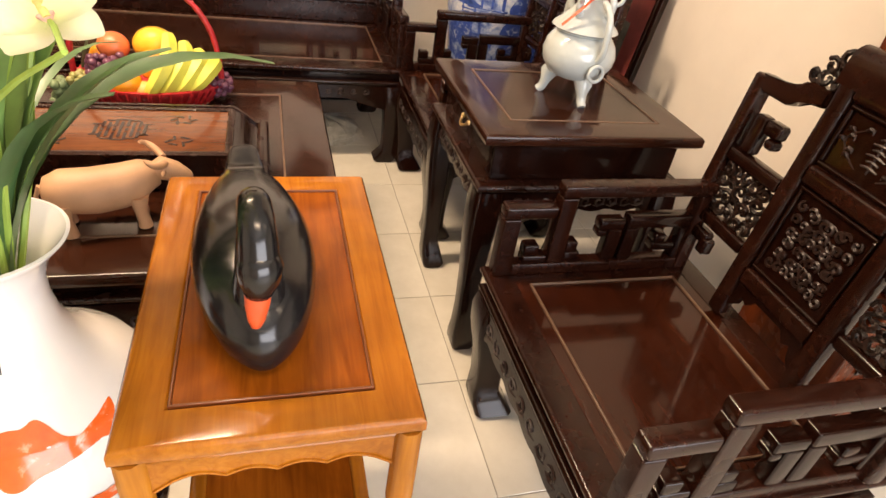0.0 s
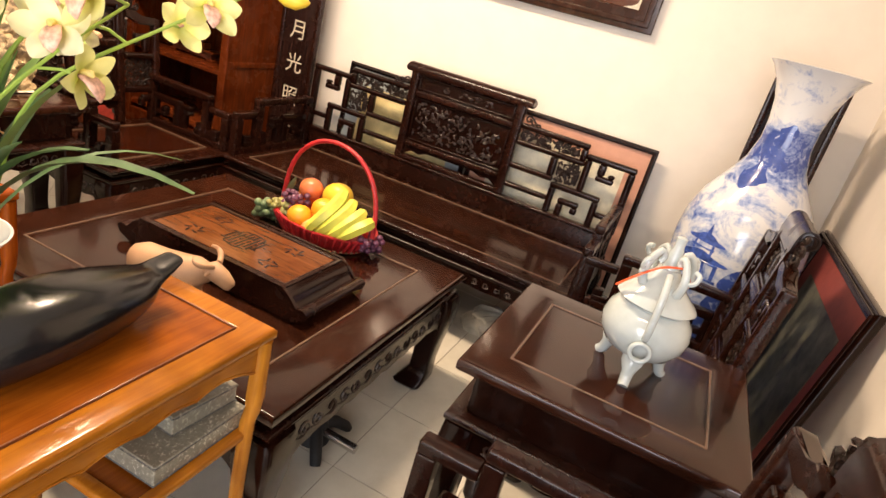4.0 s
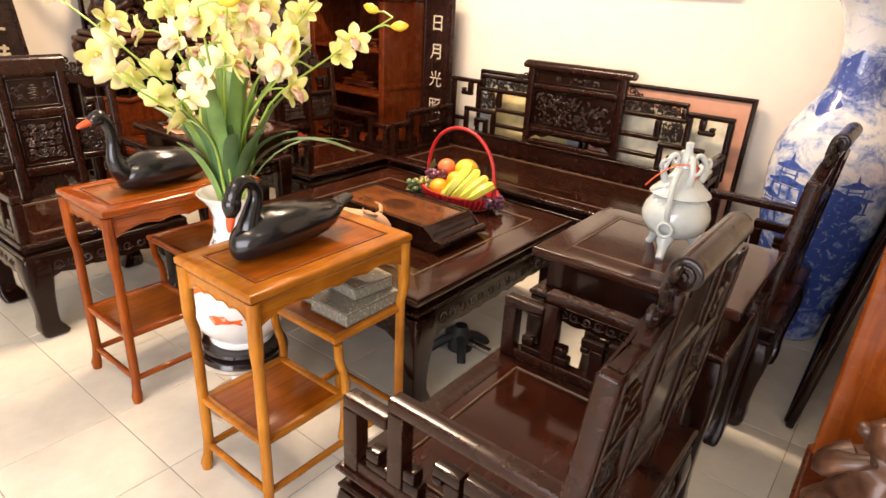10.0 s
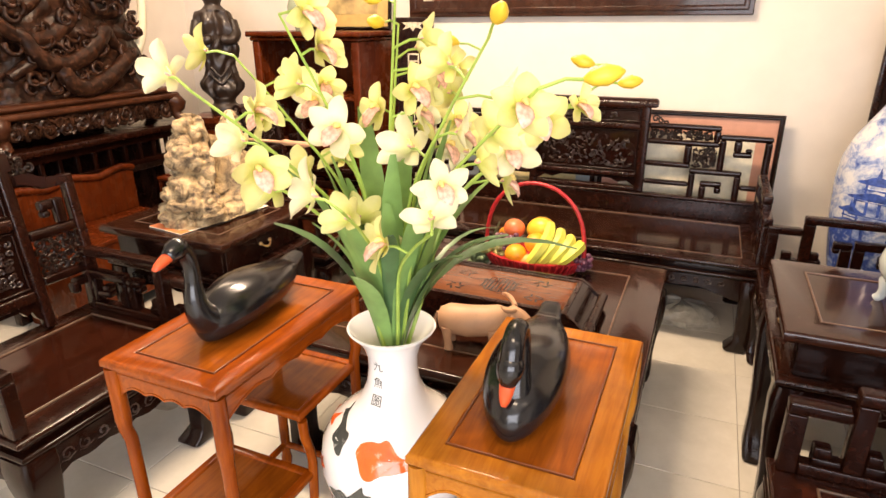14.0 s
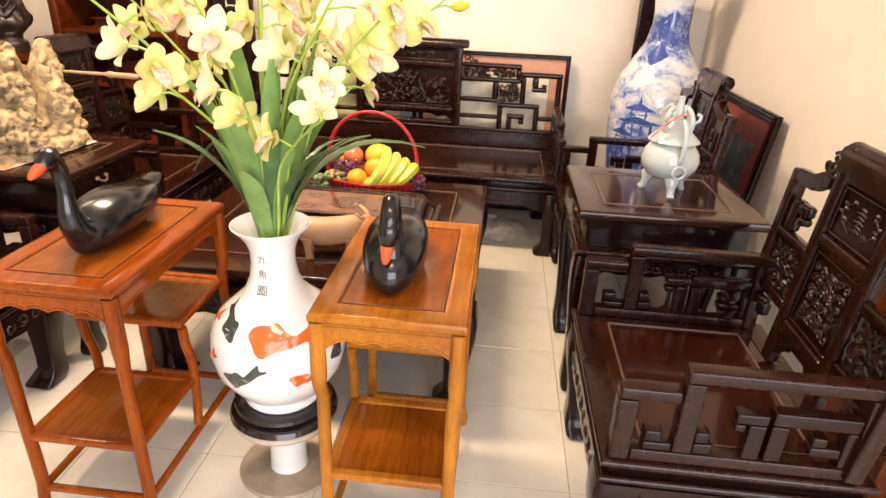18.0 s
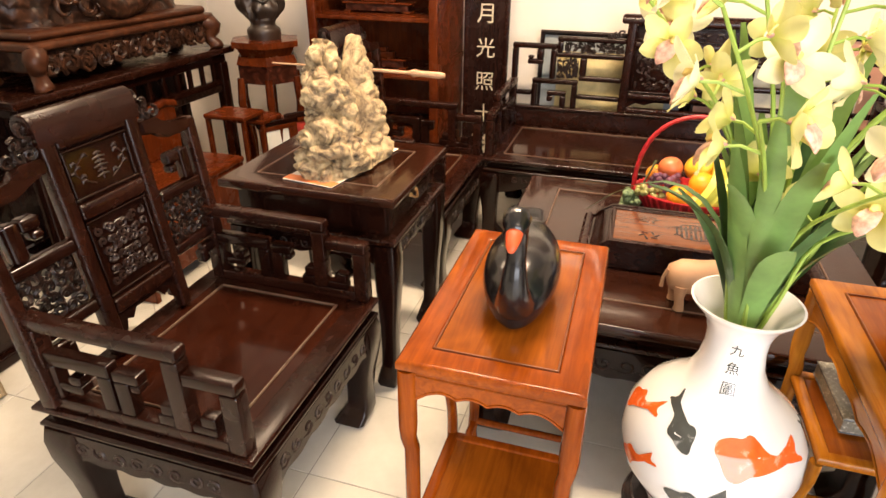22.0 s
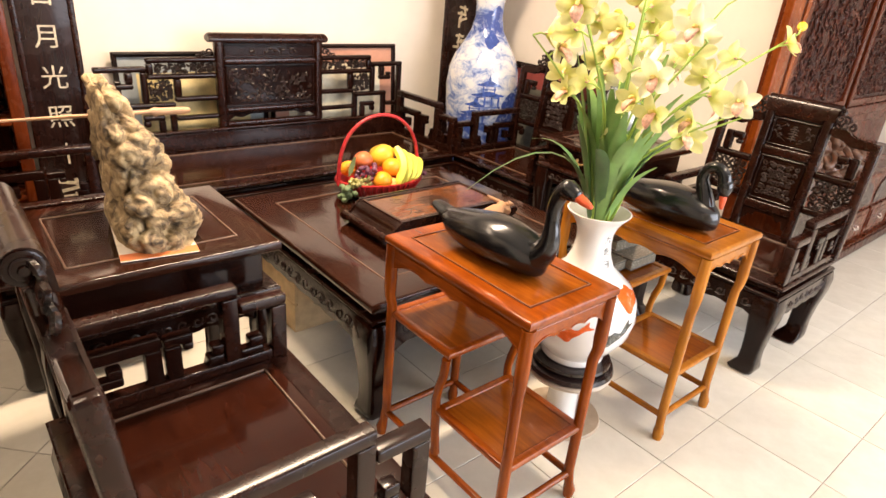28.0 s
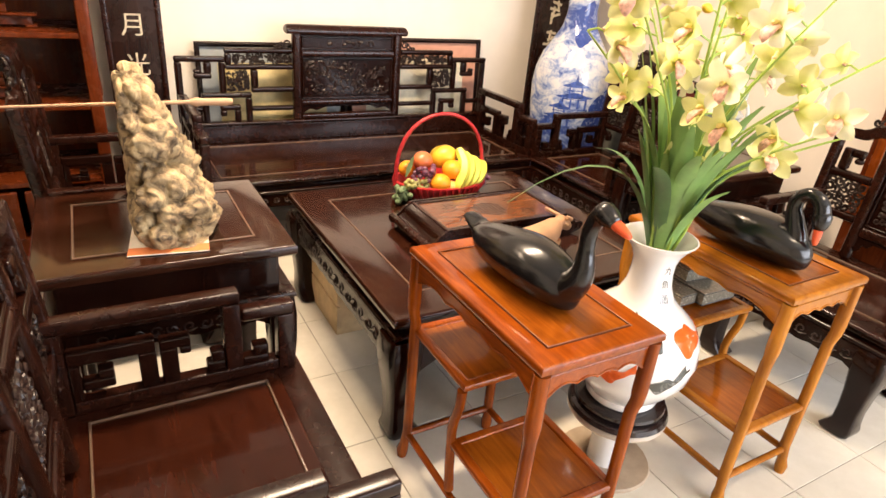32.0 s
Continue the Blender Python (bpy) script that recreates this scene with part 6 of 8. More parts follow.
# ---- clay buffalo ----
def buffalo(m):
    t = thing("buffalo_figure", m, "small tan clay water buffalo standing on the table", "buffalo figure")
    st = [(-0.105, 0.012, 0.012, 0.085), (-0.098, 0.03, 0.032, 0.083), (-0.07, 0.042, 0.044, 0.083), (-0.02, 0.046, 0.046, 0.078), (0.03, 0.043, 0.045, 0.082), (0.065, 0.036, 0.042, 0.09), (0.085, 0.024, 0.03, 0.098), (0.1, 0.018, 0.022, 0.1)]
    part("body", loft(bmesh.new(), [[(x, w * math.cos(2 * math.pi * k / 16), z + h * math.sin(2 * math.pi * k / 16)) for k in range(16)] for x, w, h, z in st]), CLAY, t, smooth=70)
    part("head", tube(bmesh.new(), [(0.085, 0, 0.105), (0.105, 0, 0.112), (0.13, 0, 0.1), (0.15, 0, 0.085), (0.156, 0, 0.08)], [0.016, 0.024, 0.021, 0.016, 0.01], 12), CLAY, t, smooth=70)
    for s in (-1, 1):
        part("horn", tube(bmesh.new(), smooth_path([(0.112, s * 0.014, 0.128), (0.1, s * 0.04, 0.136), (0.085, s * 0.05, 0.145), (0.075, s * 0.04, 0.152)], 3), [0.007] * 5 + [0.006, 0.005, 0.0045, 0.004, 0.003], 8), CLAY, t, smooth=70)
        part("ear", tube(bmesh.new(), [(0.108, s * 0.018, 0.112), (0.104, s * 0.036, 0.11)], [0.006, 0.003], 6), CLAY, t)
        for x in (-0.075, 0.055):
            part("leg", tube(bmesh.new(), [(x, s * 0.026, 0.07), (x, s * 0.027, 0.035), (x + 0.004, s * 0.027, 0.01), (x + 0.004, s * 0.027, 0.0)], [0.019, 0.012, 0.0125, 0.014], 10), CLAY, t, smooth=60)
    part("tail", tube(bmesh.new(), [(-0.104, 0, 0.1), (-0.114, 0, 0.08), (-0.114, 0.003, 0.05)], [0.006, 0.004, 0.005], 6), CLAY, t)
    return t


buffalo(at(-0.015, -0.42, 0.531, 0, 0, 14) @ Matrix.Scale(1.2, 4))


# ---- rock on the side table, with paper and stick ----
def scholar_rock(m):
    """A wedge with a flat back (+y), a lumpy sloping front and two peaks."""
    bm = bmesh.new()
    rows, cols, H = 120, 160, 0.425
    grid = []
    for i in range(rows + 1):
        q = i / rows
        row = []
        for j in range(cols):
            a = 2 * math.pi * j / cols
            c, s = math.cos(a), math.sin(a)
            front = 0.155 * (1 - q) ** 0.8 - 0.02 * q
            back = 0.066
            half, mid = (front + back) / 2, (back - front) / 2
            rx = 0.235 - 0.09 * q
            end = math.sqrt(max(0.0, 1 - ((q - 0.94) / 0.06) ** 2)) if q > 0.94 else 1.0
            cx, cy = abs(c) ** 0.8 * math.copysign(1, c), abs(s) ** 0.8 * math.copysign(1, s)
            x, y, z = rx * cx * end + 0.068 * q, mid + half * cy * end, H * q
            w = 0.85 * x - 0.5 * y - 0.07
            z -= 0.23 * math.exp(-(w / 0.034) ** 2) * q ** 2
            n0 = Vector((x * 11, y * 11, z * 11))
            cells = noise.voronoi(n0 * 1.75 + Vector((0.3 * noise.noise(n0 * 2), 0, 0)))[0][0]
            cells2 = noise.voronoi(n0 * 4.6)[0][0]
            cells3 = noise.voronoi(n0 * 9.0)[0][0]
            d = 0.03 * noise.noise(n0 * 0.8) + 0.058 * math.sqrt(max(0.0, 1 - (cells / 0.74) ** 2)) - 0.040 + 0.015 * math.sqrt(max(0.0, 1 - (cells2 / 0.72) ** 2)) + 0.005 * math.sqrt(max(0.0, 1 - (cells3 / 0.7) ** 2))
            d -= 0.11 * math.exp(-(w / 0.03) ** 2) * min(1.0, 2.4 * q)
            flat = 0.25 if s > 0.6 else 1.0
            p = Vector((x, y, z)) + Vector((c, s, 0.25)) * d * flat * (1 - 0.35 * q) * min(1.0, q * 8 + 0.3)
            p.z = max(0.0, p.z)
            row.append(bm.verts.new(p))
        grid.append(row)
    for a, b in zip(grid, grid[1:]):
        for j in range(cols):
            bm.faces.new((a[j], a[(j + 1) % cols], b[(j + 1) % cols], b[j]))
    bm.faces.new(grid[0][::-1])
    bm.faces.new(grid[-1])
    return solid("scholar_rock", bm, ROCK, m, "gnarled cream and brown display rock on the side table", "display rock", smooth=80)


scholar_rock(at(-1.32, -0.23, 0.801, 0, 0, 84))
pp = thing("printed_paper", at(-1.19, -0.27, 0.797, 0, 0, -8), "cream printed sheet with orange border under the rock", "paper")
part("sheet", one(-0.2, 0.0, -0.23, 0.23, 0, 0.003, 0.0005), PAPER, pp)
part("orange_band", one(-0.2, 0.0, -0.228, -0.185, 0.003, 0.0038, 0), PAPER_RED, pp, "orange printed band")
sk = thing("thin_stick", at(-1.02, 0.118, 1.057), "thin pale wooden stick with turned grip stuck through the rock", "stick")
part("rod", tube(bmesh.new(), [(-0.14, -0.02, 0.006), (-0.4, -0.07, 0.018), (-0.68, -0.125, 0.03)], [0.007, 0.006, 0.003], 8), CLAY, sk)
part("grip", tube(bmesh.new(), [(0.0, 0.0, 0.0), (-0.02, -0.003, 0.0), (-0.1, -0.014, 0.004), (-0.12, -0.017, 0.005), (-0.14, -0.02, 0.006)], [0.009, 0.013, 0.012, 0.016, 0.008], 10), CLAY, sk, "turned grip")


# ---- books, things under the table and bench ----
def book_box(m, a, b, h, mat, label):
    t = thing("book_box", m, label, "book", "stacked books")
    part("cover", one(-a, a, -b, b, 0, h, 0.003), mat, t)
    for z0, z1 in ((0.003, 0.007), (h - 0.007, h - 0.003)):
        part("edge_line", frame_rect(bmesh.new(), -a - 0.0015, a + 0.0015, -b - 0.0015, b + 0.0015, z0, z1, 0.01, 0.001), BOOK_DARK, t)


book_box(at(0.42, -0.81, 0.531, 0, 0, 90), 0.125, 0.088, 0.052, BOOK, "grey patterned book lying on the stand's shelf")
book_box(at(0.283, -0.80, 0.531, 0, 0, 92), 0.11, 0.042, 0.046, BOOK, "narrow grey patterned book on the stand's shelf")
book_box(at(0.405, -0.77, 0.584, 0, 0, 86), 0.085, 0.07, 0.05, BOOK, "smaller grey patterned book on top of the stack")
ft = thing("stool_foot", at(0.36, -0.08, 0.0), "black cast foot with a steel tube under the table", "stool foot")
part("hub", lathe(bmesh.new(), [(0.0, 0.0), (0.06, 0.0), (0.05, 0.06), (0.03, 0.12), (0.0, 0.12)], 20), RUBBER, ft)
part("steel_tube", tube(bmesh.new(), [(-0.02, 0.0, 0.05), (0.175, 0.0, 0.047)], 0.017, 14), CHROME, ft, "bright steel tube")
for a in (-50, 60, 150, 230):
    c, s = math.cos(math.radians(a)), math.sin(math.radians(a))
    part("foot_arm", tube(bmesh.new(), [(0, 0, 0.07), (0.08 * c, 0.08 * s, 0.05), (0.13 * c, 0.13 * s, 0.015), (0.14 * c, 0.14 * s, 0.0)], [0.028, 0.022, 0.02, 0.018], 10), RUBBER, ft)
cr = thing("plywood_crate", at(-0.52, 0.33, 0.0), "raw plywood crate under the low table", "crate")
for y0, y1 in ((-0.22, -0.205), (0.205, 0.22)):
    part("end_board", one(-0.1, 0.1, y0, y1, 0, 0.3, 0.002), PLY, cr)
for x0, x1 in ((-0.115, -0.1), (0.1, 0.115)):
    for z0, z1 in ((0.0, 0.14), (0.15, 0.3)):
        part("side_board", one(x0, x1, -0.22, 0.22, z0, z1, 0.002), PLY, cr)
part("lid_board", one(-0.115, 0.115, -0.22, 0.22, 0.3, 0.312, 0.002), PLY, cr)


def bundle(m, a, b, h, seed, mat, label):
    bm = bmesh.new()
    rings = []
    for i in range(15):
        q = i / 14
        z = h * math.sin(q * math.pi / 2)
        r = math.cos(q * math.pi / 2) ** 0.6 if i < 14 else 0.02
        ring = []
        for k in range(32):
            g = 2 * math.pi * k / 32
            d = 1 + 0.22 * noise.noise(Vector((2.3 * math.cos(g) + seed, 2.3 * math.sin(g), 4 * q))) + 0.1 * noise.noise(Vector((7 * math.cos(g), 7 * math.sin(g) + seed, 9 * q)))
            ring.append((a * r * d * math.cos(g), b * r * d * math.sin(g), z * (0.85 + 0.3 * noise.noise(Vector((3 * math.cos(g), 3 * math.sin(g), seed))))))
        rings.append(ring)
    return solid("plastic_wrap", loft(bm, rings), mat, m, label, "bundle", smooth=25)


bundle(at(0.62, 1.2, 0.0), 0.2, 0.14, 0.12, 1.0, PLASTIC, "crumpled beige plastic bundle under the bench")
bundle(at(-0.72, 1.15, 0.0), 0.24, 0.14, 0.13, 5.0, PLASTIC, "crumpled grey plastic bundle under the bench")

# ---- pictures and boards on the walls ----
LACQUER = plain("red_brown_lacquer_panel", (0.085, 0.024, 0.010), 0.15, 0, 0.25, 5.0, 0.0, 0.6)
FRAME_WOOD = wood("picture_frame_wood", (0.026, 0.010, 0.006), (0.07, 0.025, 0.013), 0.25, 0.4, (40, 40, 40))
MAT_PINK = plain("salmon_mount_paper", (0.58, 0.29, 0.20), 0.7, 0, 0.06)
MAT_GREY = plain("blue_grey_mount_paper", (0.30, 0.34, 0.36), 0.7, 0, 0.08)
PRINT_A = plain("yellowed_print", (0.62, 0.50, 0.24), 0.6, 0, 0.35, 9.0)
PRINT_B = plain("pale_print", (0.72, 0.66, 0.50), 0.6, 0, 0.3, 9.0)
PRINT_DARK = plain("dark_landscape_print", (0.10, 0.10, 0.075), 0.5, 0, 0.8, 11.0)
PRINT_GOLD = plain("golden_landscape_print", (0.42, 0.30, 0.13), 0.35, 0, 0.7, 7.0)
MAT_RED = plain("wine_red_mount", (0.26, 0.05, 0.04), 0.6, 0, 0.15)
MAT_GOLD = plain("gold_mount", (0.50, 0.33, 0.11), 0.5, 0, 0.1)
MAT_SAGE = plain("pale_sage_mount", (0.52, 0.53, 0.42), 0.7, 0, 0.05)
CHAMPAGNE = wood("champagne_frame_wood", (0.30, 0.22, 0.12), (0.46, 0.35, 0.20), 0.3, 0.1, (40, 40, 40))
MAT_WHITE = plain("white_silk_mount", (0.76, 0.75, 0.70), 0.7, 0, 0.04)
PEONY_RED = plain("red_peony_print", (0.42, 0.04, 0.025), 0.6, 0, 0.4, 40.0)
PEONY_YEL = plain("yellow_peony_print", (0.74, 0.52, 0.06), 0.6, 0, 0.4, 40.0)
PEONY_PINK = plain("pink_peony_print", (0.70, 0.24, 0.20), 0.6, 0, 0.4, 40.0)


def upright_frame(bm, w, h, bar, d0, d1, bevel=0.006):
    """A mitred frame standing in x and z, front towards -y."""
    frame_rect(bm, -w / 2, w / 2, 0, h, d0, d1, bar, bevel)
    bmesh.ops.transform(bm, matrix=Matrix(((1, 0, 0, 0), (0, 0, -1, 0), (0, 1, 0, 0), (0, 0, 0, 1))), verts=bm.verts)
    return bm


def picture(m, w, h, bar, frame_mat, layers, label, category="picture"):
    """Framed picture, foot at z 0, back at y 0; layers: (inset, material), outermost first."""
    t = thing("framed_picture", m, label, category)
    part("frame", upright_frame(bmesh.new(), w, h, bar, 0.0, 0.03), frame_mat, t)
    part("frame_lip", upright_lip(w, h, bar), frame_mat, t)
    for n, (inset, mat) in enumerate(layers):
        y = -0.012 - 0.002 * n
        part("mount" if n < len(layers) - 1 else "print", one(-w / 2 + inset, w / 2 - inset, y, y + 0.002, inset, h - inset, 0), mat, t)
    return t


def upright_lip(w, h, bar):
    bm = bmesh.new()
    frame_rect(bm, -w / 2 + bar * 0.25, w / 2 - bar * 0.25, bar * 0.25, h - bar * 0.25, 0.028, 0.042, bar * 0.3, 0.005)
    bmesh.ops.transform(bm, matrix=Matrix(((1, 0, 0, 0), (0, 0, -1, 0), (0, 1, 0, 0), (0, 0, 0, 1))), verts=bm.verts)
    return bm


def pearl_scene(t, w, h, n, seed, y=-0.0165):
    """Pearl hills, trees and roofs inlaid on a lacquer panel."""
    rnd = random.Random(seed)
    bm = bmesh.new()
    for i in range(n):
        cx = rnd.gauss(0, 0.23) * w
        base = h * (0.32 + 0.5 * rnd.random() ** 1.6)
        k = rnd.uniform(0.5, 1.2)
        pts = []
        m2 = rnd.randrange(5, 9)
        for q in range(m2 + 1):
            pts.append((cx + k * 0.05 * (q / m2 - 0.5), base + k * 0.03 * abs(math.sin(q * 2.4 + i)) + k * 0.01))
        if abs(cx) > w * 0.44:
            continue
        outline = [(cx - 0.03 * k, base)] + pts + [(cx + 0.03 * k, base)]
        prism(bm, outline, y - 0.001, y)
    for x0 in (-0.36, -0.18, 0.02, 0.26, 0.38):
        for q in range(5):
            cx, z = x0 * w + rnd.uniform(-0.05, 0.05), h * (0.2 + 0.05 * q * rnd.random())
            box(bm, cx - rnd.uniform(0.02, 0.07), cx + rnd.uniform(0.02, 0.07), y - 0.001, y, z, z + 0.004, 0)
    return tagged(part("pearl_inlay", bm, PEARL, t, "mother-of-pearl landscape inlay", smooth=0), kind="stuff")


big = picture(at(-0.275, 1.8, 1.6), 2.09, 0.82, 0.1, FRAME_WOOD, [(0.095, LACQUER)], "wide red-brown lacquer panel with pearl landscape, on the wall", "wall panel")
pearl_scene(big, 2.09, 0.82, 150, 4)
for sx in (-1, 1):
    for z in (0.1, 0.72):
        u = 1 if z < 0.4 else -1
        part("pearl_corner", prism(bmesh.new(), [(sx * 0.945, z), (sx * 0.86, z), (sx * 0.91, z + u * 0.015), (sx * 0.93, z + u * 0.03), (sx * 0.945, z + u * 0.08)], -0.0175, -0.0165), PEARL, big)
picture(at(-0.45, 1.70, 0.0, -4), 0.9, 1.03, 0.028, ROSE, [(0.026, MAT_GREY), (0.12, PRINT_A)], "dark framed picture with grey mount leaning behind the bench")
picture(at(0.52, 1.69, 0.0, -4), 1.0, 1.075, 0.028, ROSE, [(0.026, MAT_PINK), (0.13, PRINT_B)], "dark framed picture with salmon mount leaning behind the bench")
picture(at(1.715, 0.89, 0.0, -7, 0, -90), 1.08, 1.02, 0.045, ROSE, [(0.043, MAT_RED), (0.17, PRINT_DARK)], "dark framed landscape with wine-red mount leaning behind the armchair")


def couplet(m, w, h, signs, label):
    """Hanging board with inlaid signs; foot at z 0."""
    t = thing("couplet_board", m, label, "couplet board", "couplet boards")
    part("board", one(-w / 2, w / 2, -0.03, 0.0, 0, h, 0.006), ROSE_DARK, t)
    for s in (-1, 1):
        part("edge_moulding", one(s * w / 2, s * (w / 2 - 0.028), -0.04, -0.03, 0, h, 0.004), ROSE_RAIL, t)
    for i, ch in enumerate(signs):
        z = h - 0.28 - 0.2 * i
        if ch == "-":
            bm = bmesh.new()
            rnd = random.Random(i + int(h * 100))
            for k in range(6):
                tall = k % 2
                cx, cz = rnd.uniform(-0.03, 0.03), 0.05 - 0.02 * k
                box(bm, -0.042 + 0.033 * tall, 0.042 - 0.033 * tall, -0.032 - 0.0003 * k, -0.0305, -0.009 - 0.03 * tall, 0.009 + 0.03 * tall, 0, pose(cx, 0, z + cz, 0, rnd.uniform(-14, 14), 0))
            part("inlaid_mark", bm, PEARL, t, "pearl inlaid mark")
        else:
            glyph(ch, 0.125, PEARL, t, lambda u, v, z=z: (u, -0.0325, z + v))
    part("pearl_crown", prism(bmesh.new(), [(-0.08, h - 0.03), (0.08, h - 0.03), (0.05, h - 0.05), (0.07, h - 0.075), (0.02, h - 0.06), (0, h - 0.085), (-0.02, h - 0.06), (-0.07, h - 0.075), (-0.05, h - 0.05)], -0.0325, -0.0305), PEARL, t)
    return t


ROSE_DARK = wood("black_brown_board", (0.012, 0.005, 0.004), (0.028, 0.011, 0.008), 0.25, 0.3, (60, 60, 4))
couplet(at(-1.207, 1.62, 0.0), 0.275, 1.6, "日月光照十-", "tall dark board inlaid with pearl signs beside the bookcase")
couplet(at(1.54, 1.64, 0.0), 0.32, 1.58, "------", "tall dark board with pearl marks behind the floor vase")


# ---- red bookcase in the corner ----
def bookcase(m):
    t = thing("bookcase", m, "red-brown wooden bookcase with open shelves and drawers", "bookcase")
    W, D, H = 0.81, 0.54, 1.52
    part("top", one(-W / 2 - 0.03, W / 2 + 0.03, -0.03, D, H - 0.035, H, 0.008), RED_WOOD, t)
    part("cornice", one(-W / 2 - 0.012, W / 2 + 0.012, -0.012, D - 0.01, H - 0.06, H - 0.035, 0.008), RED_WOOD, t)
    for s in (-1, 1):
        part("side_panel", one(s * W / 2, s * (W / 2 - 0.03), 0.02, D, 0.06, H - 0.06, 0.003), RED_WOOD, t)
        part("front_stile", one(s * W / 2, s * (W / 2 - 0.055), 0.0, 0.03, 0.0, H - 0.06, 0.006), RED_WOOD, t)
        part("side_rail", one(s * (W / 2 + 0.006), s * (W / 2 - 0.01), 0.03, D, 0.84, 0.875, 0.003), RED_WOOD, t)
    part("back_panel", one(-W / 2 + 0.03, W / 2 - 0.03, D - 0.02, D - 0.005, 0.06, H - 0.06, 0), RED_WOOD, t, "dark back board")
    for z in (0.42, 0.78, 1.1):
        part("shelf", one(-W / 2 + 0.03, W / 2 - 0.03, 0.012, D - 0.02, z, z + 0.025, 0.003), RED_WOOD, t)
    for k in (-1, 1):
        d = part("drawer", one(k * 0.015, k * (W / 2 - 0.06), 0.0, 0.03, 0.16, 0.40, 0.006), RED_WOOD, t)
        cx = k * (W / 4 - 0.02)
        part("drawer_panel", one(cx - 0.13, cx + 0.13, -0.004, 0.002, 0.2, 0.36, 0.003), RED_WOOD, d)
        part("handle", tube(bmesh.new(), smooth_path([(cx - 0.035, -0.004, 0.285), (cx - 0.025, -0.018, 0.275), (cx + 0.025, -0.018, 0.275), (cx + 0.035, -0.004, 0.285)], 3), 0.004, 6), BRASS, d, "brass handle")
    part("plinth", one(-W / 2, W / 2, 0.01, D, 0.06, 0.16, 0.005), RED_WOOD, t)
    return t


bookcase(at(-1.805, 1.22, 0.0))


def carved_stand(m, w, label):
    """Low fretted display base."""
    t = thing("display_base", m, label, "display base")
    part("top", one(-w / 2, w / 2, -0.05, 0.05, 0.05, 0.062, 0.003), RED_WOOD, t)
    part("crest", one(-w / 4, w / 4, -0.03, 0.03, 0.062, 0.1, 0.004), RED_WOOD, t)
    part("crest_top", one(-w / 8, w / 8, -0.025, 0.025, 0.1, 0.125, 0.004), RED_WOOD, t)
    part("body", one(-w / 2 + 0.02, w / 2 - 0.02, -0.04, 0.04, 0.012, 0.05, 0.002), RED_CARVED, t, "carved fretwork body")
    for s in (-1, 1):
        part("foot", one(s * (w / 2 - 0.005), s * (w / 2 - 0.05), -0.048, 0.048, 0.0, 0.014, 0.003), RED_WOOD, t)


carved_stand(at(-1.83, 1.42, 1.125), 0.44, "small red carved display base on the bookcase shelf")
carved_stand(at(-1.83, 1.42, 0.805), 0.36, "small red carved display base on the middle shelf")
cv = thing("celadon_vase", at(-1.95, 1.45, 1.52), "grey-green glazed bottle vase with red buds, on the bookcase", "vase")
part("vase_body", lathe(bmesh.new(), [(0.0, 0.0), (0.055, 0.0), (0.06, 0.02), (0.075, 0.05), (0.098, 0.1), (0.1, 0.15), (0.085, 0.2), (0.05, 0.245), (0.034, 0.29), (0.03, 0.34), (0.04, 0.385), (0.036, 0.385), (0.02, 0.33), (0.01, 0.3)], 28), GREEN_GLAZE, cv, smooth=60)
for k, (dx, dz) in enumerate(((-0.12, 0.25), (-0.05, 0.32), (0.06, 0.3), (0.1, 0.22))):
    part("twig", tube(bmesh.new(), smooth_path([(0, 0, 0.36), (dx * 0.3, 0.01, 0.42), (dx, 0.01 * k, 0.38 + dz)], 3), 0.004, 5), STEM, cv)
    part("red_bud", ball(bmesh.new(), (dx, 0.01 * k, 0.39 + dz), 0.026, 1.15, 8), APPLE, cv, "red flower bud", smooth=80)
    part("twig_leaf", ball(bmesh.new(), (dx * 0.75, 0.01 * k, 0.34 + dz * 0.8), 0.03, 0.5, 7, (0.4, 0.8, 0)), FRUIT_LEAF, cv, smooth=80)
picture(at(-1.72, 1.66, 1.521, -7, 0, 4), 0.62, 0.72, 0.02, ROSE, [(0.018, MAT_GOLD), (0.1, PRINT_GOLD)], "dark framed golden landscape print leaning on the bookcase")


# ---- altar table with the dragon carving, along the west wall ----
def altar(m):
    """Runs along y; front towards +x."""
    t = thing("altar_table", m, "long dark rosewood altar table with fretted sides", "altar table")
    part("top", one(-0.22, 0.25, -0.76, 0.76, 0.93, 0.97, 0.008), ROSE_RAIL, t)
    part("frieze", one(-0.17, 0.21, -0.71, 0.71, 0.88, 0.93, 0.004), ROSE, t)
    for y in (-0.68, 0.68):
        for x in (-0.14, 0.19):
            part("leg", one(x - 0.03, x + 0.03, y - 0.035, y + 0.035, 0, 0.88, 0.008), ROSE, t)
    for k in range(12):
        y = -0.605 + 0.11 * k
        part("fret_post", one(0.175, 0.2, y - 0.012, y + 0.012, 0.77, 0.88, 0.003), ROSE, t)
    part("fret_rail", one(0.17, 0.205, -0.66, 0.66, 0.74, 0.775, 0.005), ROSE, t)
    part("apron", one(0.172, 0.2, -0.66, 0.66, 0.70, 0.74, 0.004), CARVED, t, "carved lower apron")
    part("stretcher", one(-0.11, 0.16, -0.64, 0.64, 0.14, 0.17, 0.004), ROSE, t)
    part("back_board", one(-0.15, -0.13, -0.66, 0.66, 0.17, 0.88, 0), ROSE_DARK, t)
    return t


altar(at(-2.93, 0.38, 0.0) @ Matrix.Diagonal((1.0, 1.0, 0.965, 1.0)))


